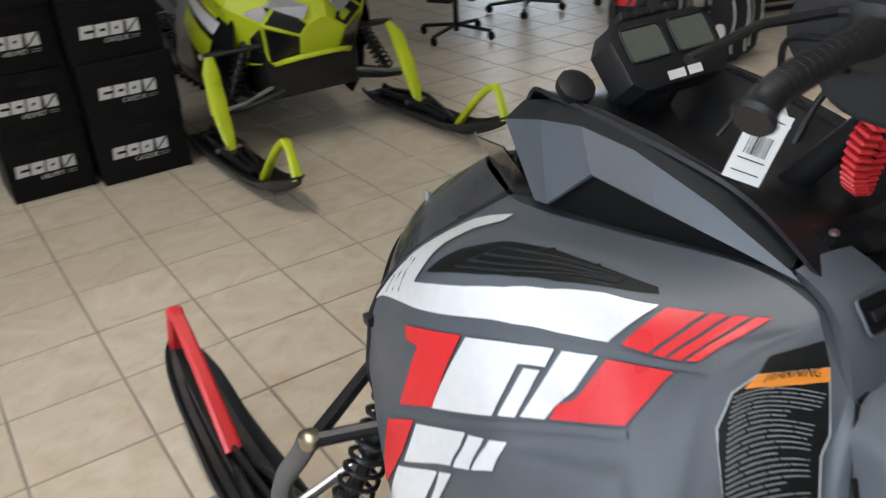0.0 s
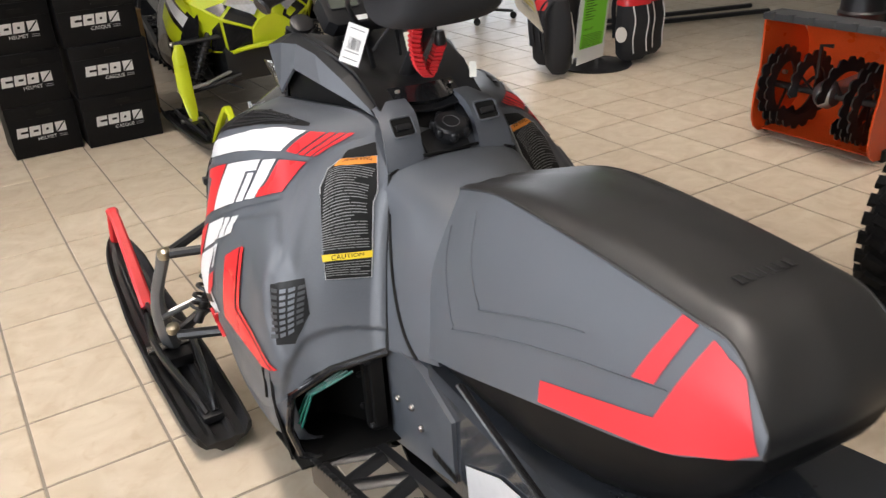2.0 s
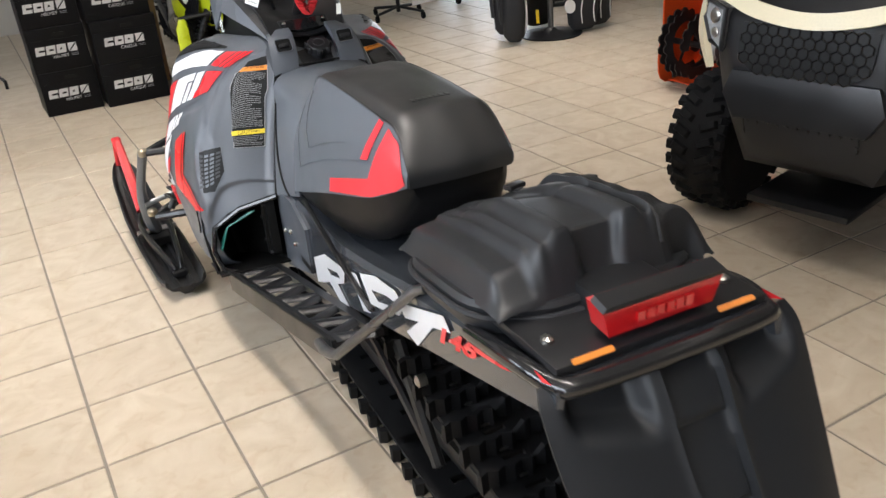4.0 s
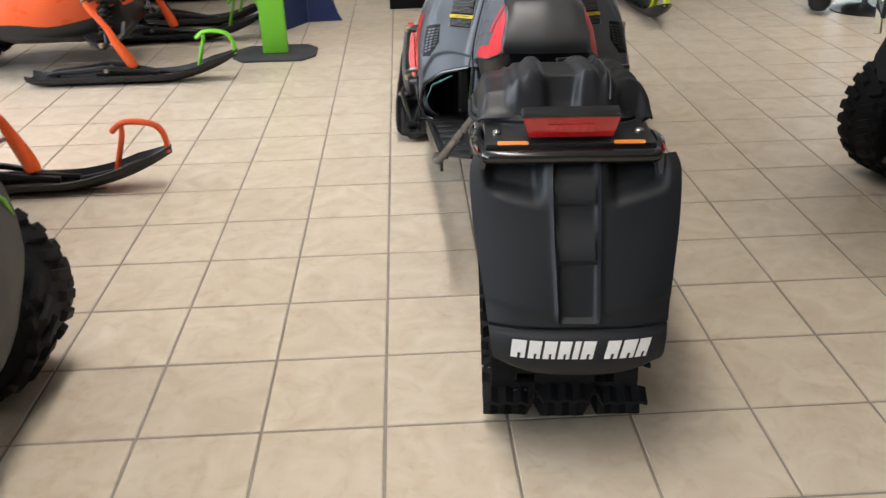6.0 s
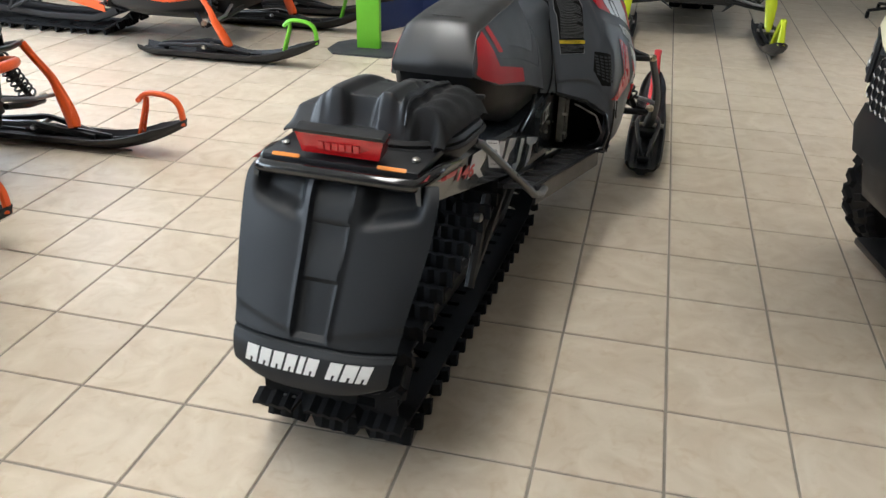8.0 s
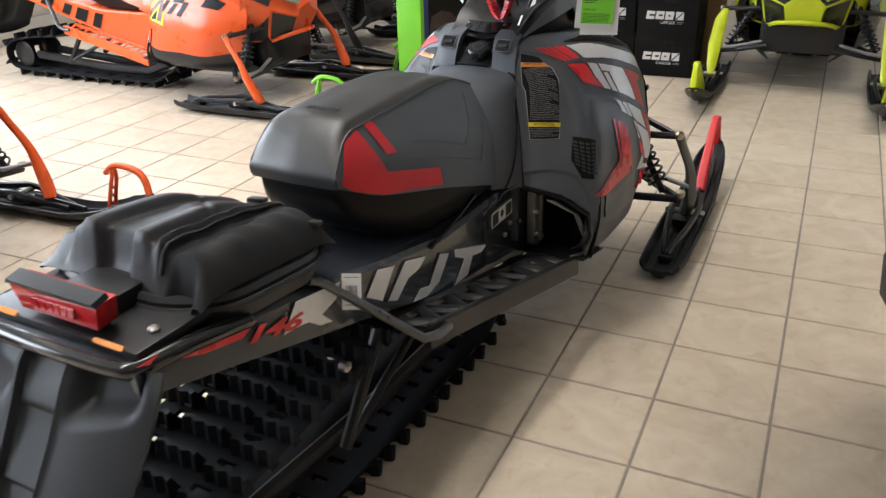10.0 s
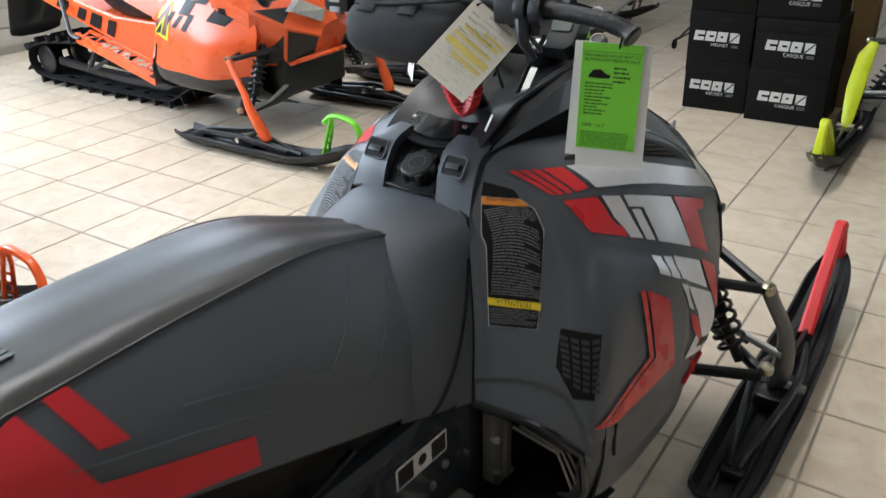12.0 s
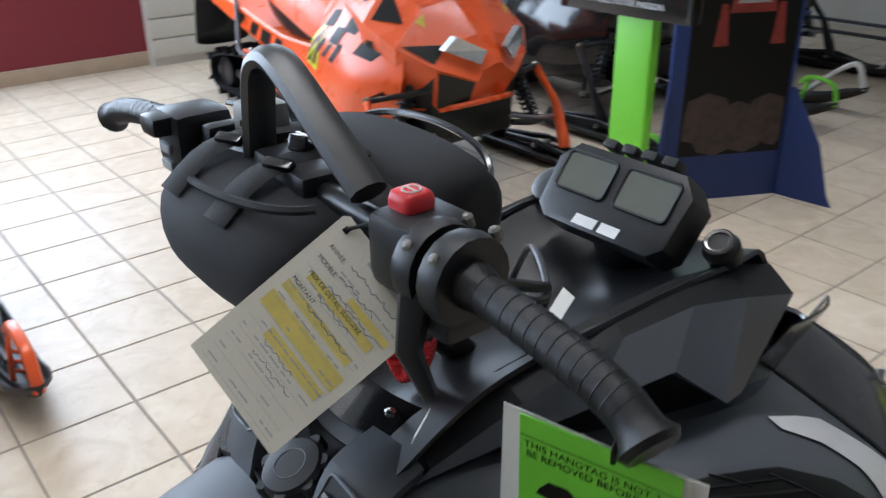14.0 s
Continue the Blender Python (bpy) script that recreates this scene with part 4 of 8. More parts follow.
def front_end(root, st):
    """Skis, spindles, arms, shocks and steering of a sled."""
    detail = st.get("detail", False)
    turn = st.get("turn", 0.0)
    for sd in (1, -1):
        piv = Matrix.Translation((sd * .535, 2.62, 0)) @ pose(0, 0, 0, 0, 0, turn) @ Matrix.Translation((0, -2.62, 0))
        ski = part("ski", ski_shape(bmesh.new(), sd), BLACK_SOFT, root, "black plastic ski")
        ski.matrix_basis = Matrix.Translation((0, st.get("ski_y", 0.0), 0)) @ piv
        # wear bar, loop and saddle belong to the ski
        bm = tube(bmesh.new(), [(0, 2.3, .002), (0, 2.7, .003), (0, 3.1, .004)], .005, 6)
        part("wear_bar", bm, STEEL, ski)
        bm = bmesh.new()
        if st.get("truss"):
            for xo in (-.018, .018):
                tube(bm, curve_pts([(xo * 1.2, 3.16, .065), (xo, 3.185, .15), (xo * .8, 3.215, .245), (0, 3.22, .295)], 9), .009, 8)
            tube(bm, curve_pts([(0, 3.175, .262), (0, 3.225, .300), (0, 3.30, .302), (0, 3.365, .283), (0, 3.395, .235), (0, 3.40, .16)], 17), .018, 8, 0.75)
            for f in (.15, .38, .6):
                tube(bm, [(-.017, 3.165 + .05 * f, .075 + .18 * f), (.017, 3.165 + .05 * (f + .16), .075 + .18 * (f + .16))], .006, 6)
        else:
            pts = curve_pts([(0, 3.00, .055), (0, 3.09, .145), (0, 3.18, .225), (0, 3.265, .290), (0, 3.318, .312), (0, 3.350, .285), (0, 3.372, .225), (0, 3.392, .165)], 29)
            strap_bar(bm, pts, [.046 - .012 * min(1, i / 14) + (.008 if 14 < i < 19 else 0) + (.014 * (i - 20) / 8 if i > 20 else 0) for i in range(29)], .030)
        part("ski_loop", bm, loop_of(st), ski, st.get("loop_label", ""))
        bm = bmesh.new()
        for xo in (-1, 1):
            tube(bm, curve_pts([(xo * .012, 2.245, .060), (xo * .022, 2.30, .082), (xo * .046, 2.50, .100), (xo * .054, 2.60, .112), (xo * .050, 2.70, .100), (xo * .020, 2.92, .060)], 17), .011, 8, 1.5)
        box(bm, -.040, .040, 2.54, 2.70, .052, .092, bevel=.014)
        box(bm, -.030, .030, 2.22, 2.30, .040, .066, bevel=.010)
        tube(bm, [(0, 2.70, .09), (0, 3.0, .062)], .010, 6, 1.4)
        tube(bm, [(-.07, 2.62, .098), (.07, 2.62, .098)], .011, 10)
        part("ski_saddle", bm, BLACK, ski)
        bm = tube(bmesh.new(), [(-.080, 2.62, .098), (.080, 2.62, .098)], .013, 6)
        part("ski_bolt", bm, STEEL, ski)
        # spindle leaning back to its upper ball joint
        bm = tube(bmesh.new(), curve_pts([(sd * .53, 2.40, .495), (sd * .540, 2.435, .44), (sd * .556, 2.51, .34), (sd * .560, 2.545, .26), (sd * .548, 2.60, .15), (sd * .535, 2.62, .10)], 19), [.017, .017, .0165, .016, .016, .016, .0165, .017, .018, .019, .021, .023, .025, .027, .028, .028, .028, .026, .024], 10, 1.25)
        if st.get("blade"):
            bm.free()
            pts = [Vector(p) for p in ((sd * .50, 2.42, .50), (sd * .52, 2.47, .44), (sd * .535, 2.54, .28), (sd * .535, 2.60, .15), (sd * .535, 2.62, .09))]
            bm = loft(bmesh.new(), [[p + Vector((x * w, y * .016, 0)) for x, y in ((-1, -.4), (-.6, -1), (.6, -1), (1, -.4), (1, .4), (.6, 1), (-.6, 1), (-1, .4))] for p, w in zip(pts, (.022, .040, .043, .032, .022))])
        part("spindle", bm, st["spindle"], root, st.get("spindle_label", ""))
        for cx, cy, cz in ((.528, 2.394, .50), (.543, 2.452, .24)):
            part("ball_joint", lathe(bmesh.new(), [(.006, -.016), (.018, -.012), (.020, 0), (.018, .010), (.010, .015)], 14, pose(sd * cx, cy, cz, 10, 0, 0)), BRASS, root, "zinc plated ball joint")
        arm = st.get("arm", BLACK)
        bm = tube(bmesh.new(), [(sd * .515, 2.40, .497), (sd * .36, 2.50, .52), (sd * .24, 2.52, .53)], .014, 8)
        tube(bm, [(sd * .515, 2.39, .497), (sd * .36, 2.34, .50), (sd * .24, 2.30, .52)], .014, 8)
        part("upper_arm", bm, arm, root)
        bm = tube(bmesh.new(), [(sd * .53, 2.46, .22), (sd * .36, 2.55, .26), (sd * .2, 2.58, .30)], .016, 8)
        tube(bm, [(sd * .53, 2.44, .22), (sd * .36, 2.30, .26), (sd * .2, 2.22, .30)], .016, 8)
        part("lower_arm", bm, arm, root)
        bm = tube(bmesh.new(), [(sd * .56, 2.52, .25), (sd * .40, 2.545, .275), (sd * .2, 2.5, .32)], .011, 8)
        part("tie_rod", bm, ALU, root, "bare aluminium tie rod")
        # coil shock
        a, b = Vector((sd * .47, 2.46, .235)), Vector((sd * .30, 2.44, .56))
        bm = tube(bmesh.new(), [a, a.lerp(b, .4)], .014, 10)
        tube(bm, [a.lerp(b, .4), b], .024, 10)
        part("shock_body", bm, st.get("shock", BLACK), root)
        part("shock_spring", coil(bmesh.new(), a.lerp(b, .10), a.lerp(b, .78), .037, .0058, 8), BLACK, root, "black coil spring")
    # front bulkhead and bumper
    bm = bmesh.new()
    box(bm, -.26, .26, 2.20, 2.52, .24, .50, bevel=.03)
    part("bulkhead", bm, BLACK, root)
    bm = tube(bmesh.new(), curve_pts([(-.22, 2.45, .40), (-.16, 2.60, .45), (0, 2.66, .47), (.16, 2.60, .45), (.22, 2.45, .40)], 17), .014, 8)
    if st.get("beak"):
        bm = tube(bmesh.new(), curve_pts([(-.24, 2.40, .47), (-.20, 2.60, .505), (-.13, 2.77, .54), (0, 2.82, .55), (.13, 2.77, .54), (.20, 2.60, .505), (.24, 2.40, .47)], 25), .022, 10)
    part("front_bumper", bm, st.get("bumper", BLACK), root)
    if st.get("beak"):
        bm = loft(bmesh.new(), [[(x * w, y - .10 * (1 - s) * s, z0 + (z1 - z0) * s) for x, s in ((-.45, 0), (.45, 0), (1, .35), (.8, .8), (.35, 1), (-.35, 1), (-.8, .8), (-1, .35))] for y, w, z0, z1 in ((2.36, .27, .52, .92), (2.52, .23, .55, .87), (2.66, .18, .58, .80), (2.75, .12, .60, .72), (2.795, .05, .61, .66))])
        beak = part("nose_cone", bm, st["beak"], root, "gloss black pointed nose cone")
        for sd in (1, -1):
            part("head_lamp", prism(bmesh.new(), [(-.05 * sd, -.02), (.05 * sd, -.004), (.045 * sd, .022), (-.045 * sd, .018)], frame_of((sd * .115, 2.695, .765), (1, -.75 * sd, 0), (0, -.6, 1)), .012), LENS_CLEAR, beak, "clear slit head lamp")


def loop_of(st):
    return st["loop"]


def handlebar(root, st):
    """Bars, grips, controls, riser, mountain strap and the side fins of the windscreen."""
    detail = st.get("detail", False)
    yaw = pose(.035, 1.735, 1.242, 0, 0, st.get("turn", 0.0) * 1.3)
    bar = part("handlebar", tube(bmesh.new(), curve_pts([(-.385, -.022, -.024), (-.30, -.015, -.004), (-.18, -.005, .0), (0, .0, .002), (.18, -.005, .0), (.30, -.015, -.004), (.385, -.022, -.024)], 31), .011, 10), BLACK, root, "black handlebar")
    bar.matrix_basis = yaw
    for sd in (1, -1):
        g = curve_pts([(sd * .235, -.010, -.001), (sd * .29, -.015, -.003), (sd * .335, -.018, -.008), (sd * .372, -.020, -.016), (sd * .398, -.024, -.030)], 19)
        part("grip", tube(bmesh.new(), g, [.0175, .0170] + [.0140] * 14 + [.0150, .0190, .016], 14), GRIP, bar, "black ribbed rubber grip")
        if detail:
            for p, p2 in zip(g[1:15:1], g[2:16:1]):
                part("grip_rib", ring(bmesh.new(), .0138, 0, .0006, frame_of(p, (0, 1, 0), (p2 - p).cross(Vector((0, 1, 0)))), 16), GRIP, bar)
    # left switch block
    bm = B(-.222, -.162, -.038, .024, -.036, .026, bevel=.012)
    box(bm, -.210, -.174, -.056, -.030, .004, .024, bevel=.006)
    box(bm, -.150, -.128, -.020, .022, -.020, .020, bevel=.008)
    tube(bm, [(-.139, .03, .0), (-.15, .075, -.004), (-.22, .105, -.008), (-.33, .095, -.018)], [.009, .008, .007, .006], 8, .7)
    part("switch_block", bm, BLACK, bar)
    bm = bmesh.new()
    for z in (.012, -.012, -.03):
        box(bm, -.204, -.180, -.0415, -.036, z - .004, z + .006, bevel=.0015)
    part("switch_key", bm, PRINT_GREY, bar)
    bm = B(-.128, -.084, .004, .046, .004, .044, bevel=.010)
    part("brake_reservoir", bm, ALU_DARK, bar, "grey brake fluid reservoir")
    # right clamp, throttle block, red stop button
    bm = bmesh.new()
    for x in (.20, .228):
        lathe(bm, [(.018, -.010), (.032, -.010), (.034, 0), (.032, .010), (.018, .010)], 18, frame_of((x, -.008, -.002), (0, 1, 0), (0, 0, 1)))
    tube(bm, [(.205, -.03, -.015), (.215, -.045, -.05), (.235, -.042, -.078)], [.013, .010, .006], 8, 0.6)
    box(bm, .190, .238, -.030, .016, -.044, -.020, bevel=.008)
    part("throttle_lever", bm, BLACK, bar)
    for x in (.20, .228):
        for dy, dz in ((-.030, .018), (.020, .022)):
            part("clamp_bolt", lathe(bmesh.new(), [(.0045, -.004), (.0045, .004), (.002, .006)], 8, pose(x, dy, dz, 20 if dy > 0 else 60, 0, 0)), ALU_DARK, bar)
    bm = B(.145, .205, -.03, .028, -.03, .028, bevel=.012)
    part("throttle_block", bm, BLACK, bar)
    bm = loft(bmesh.new(), [[(.165 + x * w, -.002 + y * w, z) for x, y in rounded(1, 1, .22, 3)] for z, w in ((.022, .026), (.034, .027), (.039, .024), (.0405, .020))])
    stop = part("stop_button", bm, RED_PAINT, bar, "red stop button")
    part("button_mark", ring(bmesh.new(), .0066, .0408, .0008, pose(.165, -.002, 0)), WHITE, bar)
    part("button_bar", B(.159, .171, -.0028, -.0012, .0404, .0412), WHITE, bar)
    # mountain strap loop
    bm = tube(bmesh.new(), curve_pts([(-.066, .0, .0), (-.062, .001, .045), (-.054, .002, .085), (-.030, .002, .099), (.0, .0, .092), (.055, -.002, .060), (.112, -.002, .022)], 23), .0165, 10, 0.7)
    part("grab_strap", bm, VINYL_BLACK, bar, "black padded grab strap loop")
    # steering post and riser block
    bm = tube(bmesh.new(), [(.015, 1.93, .98), (.025, 1.81, 1.12), (.035, 1.745, 1.225)], [.018, .017, .018], 12)
    box(bm, -.015, .085, 1.715, 1.76, 1.205, 1.262, bevel=.01)
    part("steering_post", bm, BLACK, root)
    # fins and dash shroud
    for sd in (1, -1):
        low = [(.130, 1.786, .951), (.152, 1.87, .970), (.178, 1.96, .991), (.204, 2.055, 1.012), (.216, 2.135, .946), (.200, 2.185, .930)]
        top = [(.128, 1.802, .958), (.150, 1.897, 1.008), (.159, 2.025, 1.042), (.168, 2.120, 1.051), (.184, 2.190, 1.046), (.194, 2.265, 1.031)]
        crown = [(.090, 1.814, .984), (.108, 1.90, 1.024), (.124, 2.03, 1.056), (.134, 2.13, 1.068), (.140, 2.20, 1.066), (.146, 2.285, 1.044)]
        fin = part("windscreen_fin", sheet(bmesh.new(), np.array([low, top]).swapaxes(0, 1), .006, sd), st.get("fin", GREY), root, "grey windscreen fin", sharp=12)
        part("fin_crown", sheet(bmesh.new(), np.array([top, crown]).swapaxes(0, 1), .005, sd), CROWN, fin, "dark top face", sharp=8)
        # the shade in the opening below the fin, put in as a black sheet
        vent = np.array([[(.112, 1.79, .940), (.120, 1.794, .953)], [(.134, 1.89, .932), (.140, 1.88, .975)], [(.156, 2.0, .920), (.164, 1.98, .998)], [(.176, 2.1, .905), (.182, 2.075, 1.008)], [(.182, 2.18, .890), (.186, 2.16, .955)]])
        part("fin_vent", sheet(bmesh.new(), surface(vent, 12, 6), 0.004, sd), INK, root, "black sheet standing for the shaded gap under the fin")
    bm = bmesh.new()
    dash = np.array([[(-.12, 1.77, .962), (-.06, 1.76, .955), (0, 1.755, .95), (.06, 1.76, .955), (.12, 1.77, .962)],
                     [(-.125, 1.88, 1.024), (-.06, 1.87, 1.0), (0, 1.87, .985), (.06, 1.87, 1.0), (.125, 1.88, 1.024)],
                     [(-.14, 2.04, 1.056), (-.07, 2.04, 1.02), (0, 2.04, 1.0), (.07, 2.04, 1.02), (.14, 2.04, 1.056)],
                     [(-.148, 2.20, 1.070), (-.075, 2.22, 1.04), (0, 2.23, 1.03), (.075, 2.22, 1.04), (.148, 2.20, 1.070)],
                     [(-.143, 2.28, 1.052), (-.075, 2.33, 1.02), (0, 2.35, 1.0), (.075, 2.33, 1.02), (.143, 2.28, 1.052)],
                     [(-.15, 2.33, .88), (-.075, 2.41, .885), (0, 2.45, .885), (.075, 2.41, .885), (.15, 2.33, .88)]])
    sheet(bm, surface(dash, 28, 17), 0.006)
    part("dash_shroud", bm, BLACK, root, "black dash shroud")
    if detail:
        # cables from the controls down into the dash
        for pts, r in (([(-.16, 1.75, 1.20), (-.14, 1.84, 1.17), (-.08, 1.92, 1.09), (-.05, 1.95, 1.01)], .005), ([(-.13, 1.74, 1.21), (-.10, 1.86, 1.20), (.0, 1.95, 1.12), (.03, 1.98, 1.02)], .004),
                       ([(.23, 1.76, 1.22), (.20, 1.86, 1.17), (.12, 1.95, 1.10), (.07, 1.97, 1.01)], .005), ([(.19, 1.77, 1.21), (.17, 1.90, 1.13), (.06, 1.98, 1.12), (-.02, 2.02, 1.03)], .004)):
            part("cable", tube(bmesh.new(), curve_pts(pts, 15), r, 8), BLACK, root, "black control cable")


# ---- the grey and red display sled ----
M_SLED = pose(0.1385, 0, 0, 0, 0, -4.1)
grey_style = dict(detail=True, panel=GREY, spindle=SPINDLE, loop=RED_PAINT, turn=3.2, loop_label="red ski loop", spindle_label="dark grey curved spindle", panel_label="matt grey side panel", flank_label="grey vinyl seat flank", fin=GREY)
sled = build_sled("snowmobile", M_SLED, grey_style, "grey, red and white mountain snowmobile with a black seat")
front_end(sled, grey_style)
handlebar(sled, grey_style)


PRINT_DIM = material("dim_grey_print", (0.20, 0.205, 0.21), 0.5, grain=80, bump=0.0, spread=0.15)


def lerp2(a, b, s):
    return (a[0] + (b[0] - a[0]) * s, a[1] + (b[1] - a[1]) * s)


def quad_uv(q, s, t):
    """The (u, v) at s across and t down a four-cornered field: tl, tr, br, bl."""
    return lerp2(lerp2(q[0], q[1], s), lerp2(q[3], q[2], s), t)


def text_on(C, body, q, side, mat, parent, lift=0.0036, shear=0.0, name="lettering"):
    """Words that follow a curved sheet inside the field q."""
    bm = text_mesh(body, 1.0, 0.0, shear)
    xs, ys = [v.co.x for v in bm.verts], [v.co.y for v in bm.verts]
    x0, x1, y0, y1 = min(xs), max(xs), min(ys), max(ys)
    for v in bm.verts:
        u, w = quad_uv(q, (v.co.x - x0) / (x1 - x0), (y1 - v.co.y) / (y1 - y0))
        v.co = surface_at(C, u, w, lift, side)
    return part(name, bm, mat, parent)


def lines_on(C, q, rows, side, mat, parent, seed, lift=0.0034, fill=0.34, name="small_print"):
    rnd = random.Random(seed)
    bm = bmesh.new()
    for i in range(rows):
        t0, t1 = (i + 0.5 - fill / 2) / rows, (i + 0.5 + fill / 2) / rows
        s, end = 0.03, 0.97 - (rnd.random() * 0.35 if rnd.random() < 0.3 else 0.0)
        while s < end:
            e = min(s + rnd.uniform(0.15, 0.5), end)
            decal(bm, C, [quad_uv(q, s, t0), quad_uv(q, e, t0), quad_uv(q, e, t1), quad_uv(q, s, t1)], lift, side, edges=False)
            s = e + 0.02
    return part(name, bm, mat, parent)


panels = {1: [c for c in sled.children if c.name.startswith("side_panel")][0], -1: [c for c in sled.children if c.name.startswith("side_panel")][1]}
U = {}
U["white_top"] = [(.99, .386), (.948, .35), (.867, .288), (.495, .142), (.496, .235)]
U["white_arc"] = [(.993, .403), (.973, .278), (.962, .164), (.925, .095), (.836, .052), (.83, .079), (.864, .118), (.877, .166), (.865, .233), (.867, .288), (.924, .34)]
U["red_front"] = [(.847, .414), (.715, .361), (.735, .565), (.829, .628), (.798, .443), (.833, .45)]
U["white_mid"] = [(.705, .36), (.557, .299), (.555, .333), (.598, .354), (.605, .476), (.738, .57)]
U["white_bar"] = [(.586, .355), (.56, .343), (.564, .45), (.595, .468)]
U["white_bar_b"] = [(.545, .294), (.492, .262), (.492, .337), (.508, .383), (.515, .418), (.556, .442)]
U["red_mid"] = [(.475, .258), (.34, .203), (.372, .331), (.506, .412), (.506, .379), (.486, .355), (.479, .334)]
U["low_red"] = [(.859, .679), (.781, .627), (.802, .695), (.823, .738), (.857, .798)]
U["low_white_a"] = [(.773, .629), (.651, .557), (.673, .643), (.795, .706)]
U["low_bar"] = [(.643, .557), (.61, .539), (.629, .621), (.666, .641)]
U["low_bar_b"] = [(.598, .534), (.563, .512), (.577, .588), (.624, .618)]
U["low_white_b"] = [(.81, .722), (.709, .677), (.745, .752), (.766, .821), (.825, .825), (.839, .805)]
U["low_bar_c"] = [(.7, .672), (.669, .656), (.705, .73), (.73, .745)]
U["low_red_b"] = [(.745, .764), (.714, .749), (.726, .791), (.788, .856)]
U["badge"] = [(.824, .827), (.744, .811), (.714, .862), (.808, .857)]
U["chevron"] = [(.611, .677), (.516, .612), (.580, .814), (.358, .889), (.448, .891), (.655, .853)]
U["chevron_line"] = [(.507, .606), (.490, .600), (.556, .806), (.330, .886), (.347, .889), (.572, .812)]
U["label"] = [(.182, .158), (.111, .034), (.054, .143), (.058, .201), (.046, .525), (.148, .578), (.205, .272), (.199, .208)]
U["label_cap"] = [(.182, .155), (.200, .118), (.160, .004), (.111, .030)]
U["orange"] = [(.182, .158), (.111, .034), (.095, .056), (.184, .193)]
U["yellow"] = [(.165, .478), (.047, .394), (.047, .426), (.16, .505)]
U["vent_low"] = [(.354, .616), (.213, .577), (.185, .723), (.245, .826), (.328, .816)]
U["vent_up"] = [(.85, .252), (.812, .173), (.753, .148), (.526, .119), (.514, .128), (.615, .21)]
U["ridge_a"] = [(.969, .435), (.467, .231), (.303, .177), (.275, .190), (.351, .200), (.920, .432)]
U["ridge_b"] = [(.835, .643), (.37, .336), (.357, .350), (.84, .655)]
for sd in (1, -1):
    pn = panels[sd]
    def put(name, key, mat, lift=0.0022, label=""):
        return part(name, decal(bmesh.new(), SIDE, U[key], lift, sd), mat, pn, label)
    put("ridge", "ridge_a", GREY, 0.0030)
    put("ridge", "ridge_b", GREY, 0.0030)
    for key in ("white_top", "white_arc", "white_mid", "white_bar", "white_bar_b", "low_white_a", "low_bar", "low_bar_b", "low_white_b", "low_bar_c", "badge"):
        put("silver_graphic", key, SILVER, 0.0028)
    for key in ("red_front", "red_mid", "low_red", "low_red_b", "chevron"):
        put("red_graphic", key, RED, 0.0045 if key == "chevron" else 0.0032)
    put("red_pinstripe", "chevron_line", RED, 0.0045)
    # four slanted red bars behind the silver band
    a, b, c, d = (.483, .138), (.333, .065), (.315, .17), (.475, .224)
    for s0, s1 in ((0, .34), (.40, .56), (.62, .78), (.84, 1.0)):
        part("red_graphic", decal(bmesh.new(), SIDE, [lerp2(a, b, s0), lerp2(a, b, s1), lerp2(d, c, s1), lerp2(d, c, s0)], .0026, sd), RED, pn)
    # thin dark outlines that split the silver field
    for pts in (((.905, .335), (.925, .225)), ((.93, .345), (.948, .225)), ((.955, .36), (.968, .24))):
        bmz = bmesh.new()
        tube(bmz, [surface_at(SIDE, *lerp2(p, q, f), .0026, sd) for p, q in zip(pts, pts[1:]) for f in (0, .5, 1)][:], .0022, 5, 0.4)
        part("dark_line", bmz, INK, pn)
    # grille vents: dark well, bars over it
    put("vent_well", "vent_up", INK, 0.0012, "black mesh air vent")
    for f in (.2, .4, .6, .8):
        ends = [lerp2((.753, .148), (.85, .252), f), lerp2((.526, .119), (.514, .128), f)]
        part("vent_bar", tube(bmesh.new(), [surface_at(SIDE, *p, .0018, sd) for p in straight(SIDE, ends[0], ends[1], 14)[1:-1]], .0017, 5), BLACK, pn)
    for s in (.2, .45, .7):
        ends = [lerp2((.753, .148), (.526, .119), s), lerp2((.85, .252), (.514, .128), s)]
        part("vent_bar", tube(bmesh.new(), [surface_at(SIDE, *lerp2(ends[0], ends[1], f), .0018, sd) for f in (.25, .5, .85)], .0015, 5), BLACK, pn)
    put("vent_well", "vent_low", INK, 0.0012, "black louvred side vent")
    for cidx in range(4):
        ua = .345 - cidx * .037
        bmz = bmesh.new()
        for r in range(9):
            v0 = .605 + r * .023 + .012 * (3 - cidx) * .5
            if v0 > .80 - .028 * max(cidx - 1, 0):
                break
            decal(bmz, SIDE, [(ua, v0), (ua - .027, v0 - .006), (ua - .027, v0 + .008), (ua, v0 + .014)], .0036, sd)
        # two columns on the window side take lighter grey as painted glints
        part("vent_louvre", bmz, GREY if sd < 0 and cidx in (1, 2) else GREY_DARK, pn)
    # rider notice
    put("notice_label", "label", INK, 0.0022, "black notice label with orange and yellow headings")
    put("notice_cap", "label_cap", INK, 0.0022)
    put("notice_heading", "orange", ORANGE_PRINT, 0.0034)
    put("notice_heading", "yellow", YELLOW_PRINT, 0.0034)
    tl, tr, br, bl = (.196, .215), (.085, .075), (.052, .385), (.170, .468)
    field = (tl, tr, br, bl) if sd < 0 else (tr, tl, bl, br)
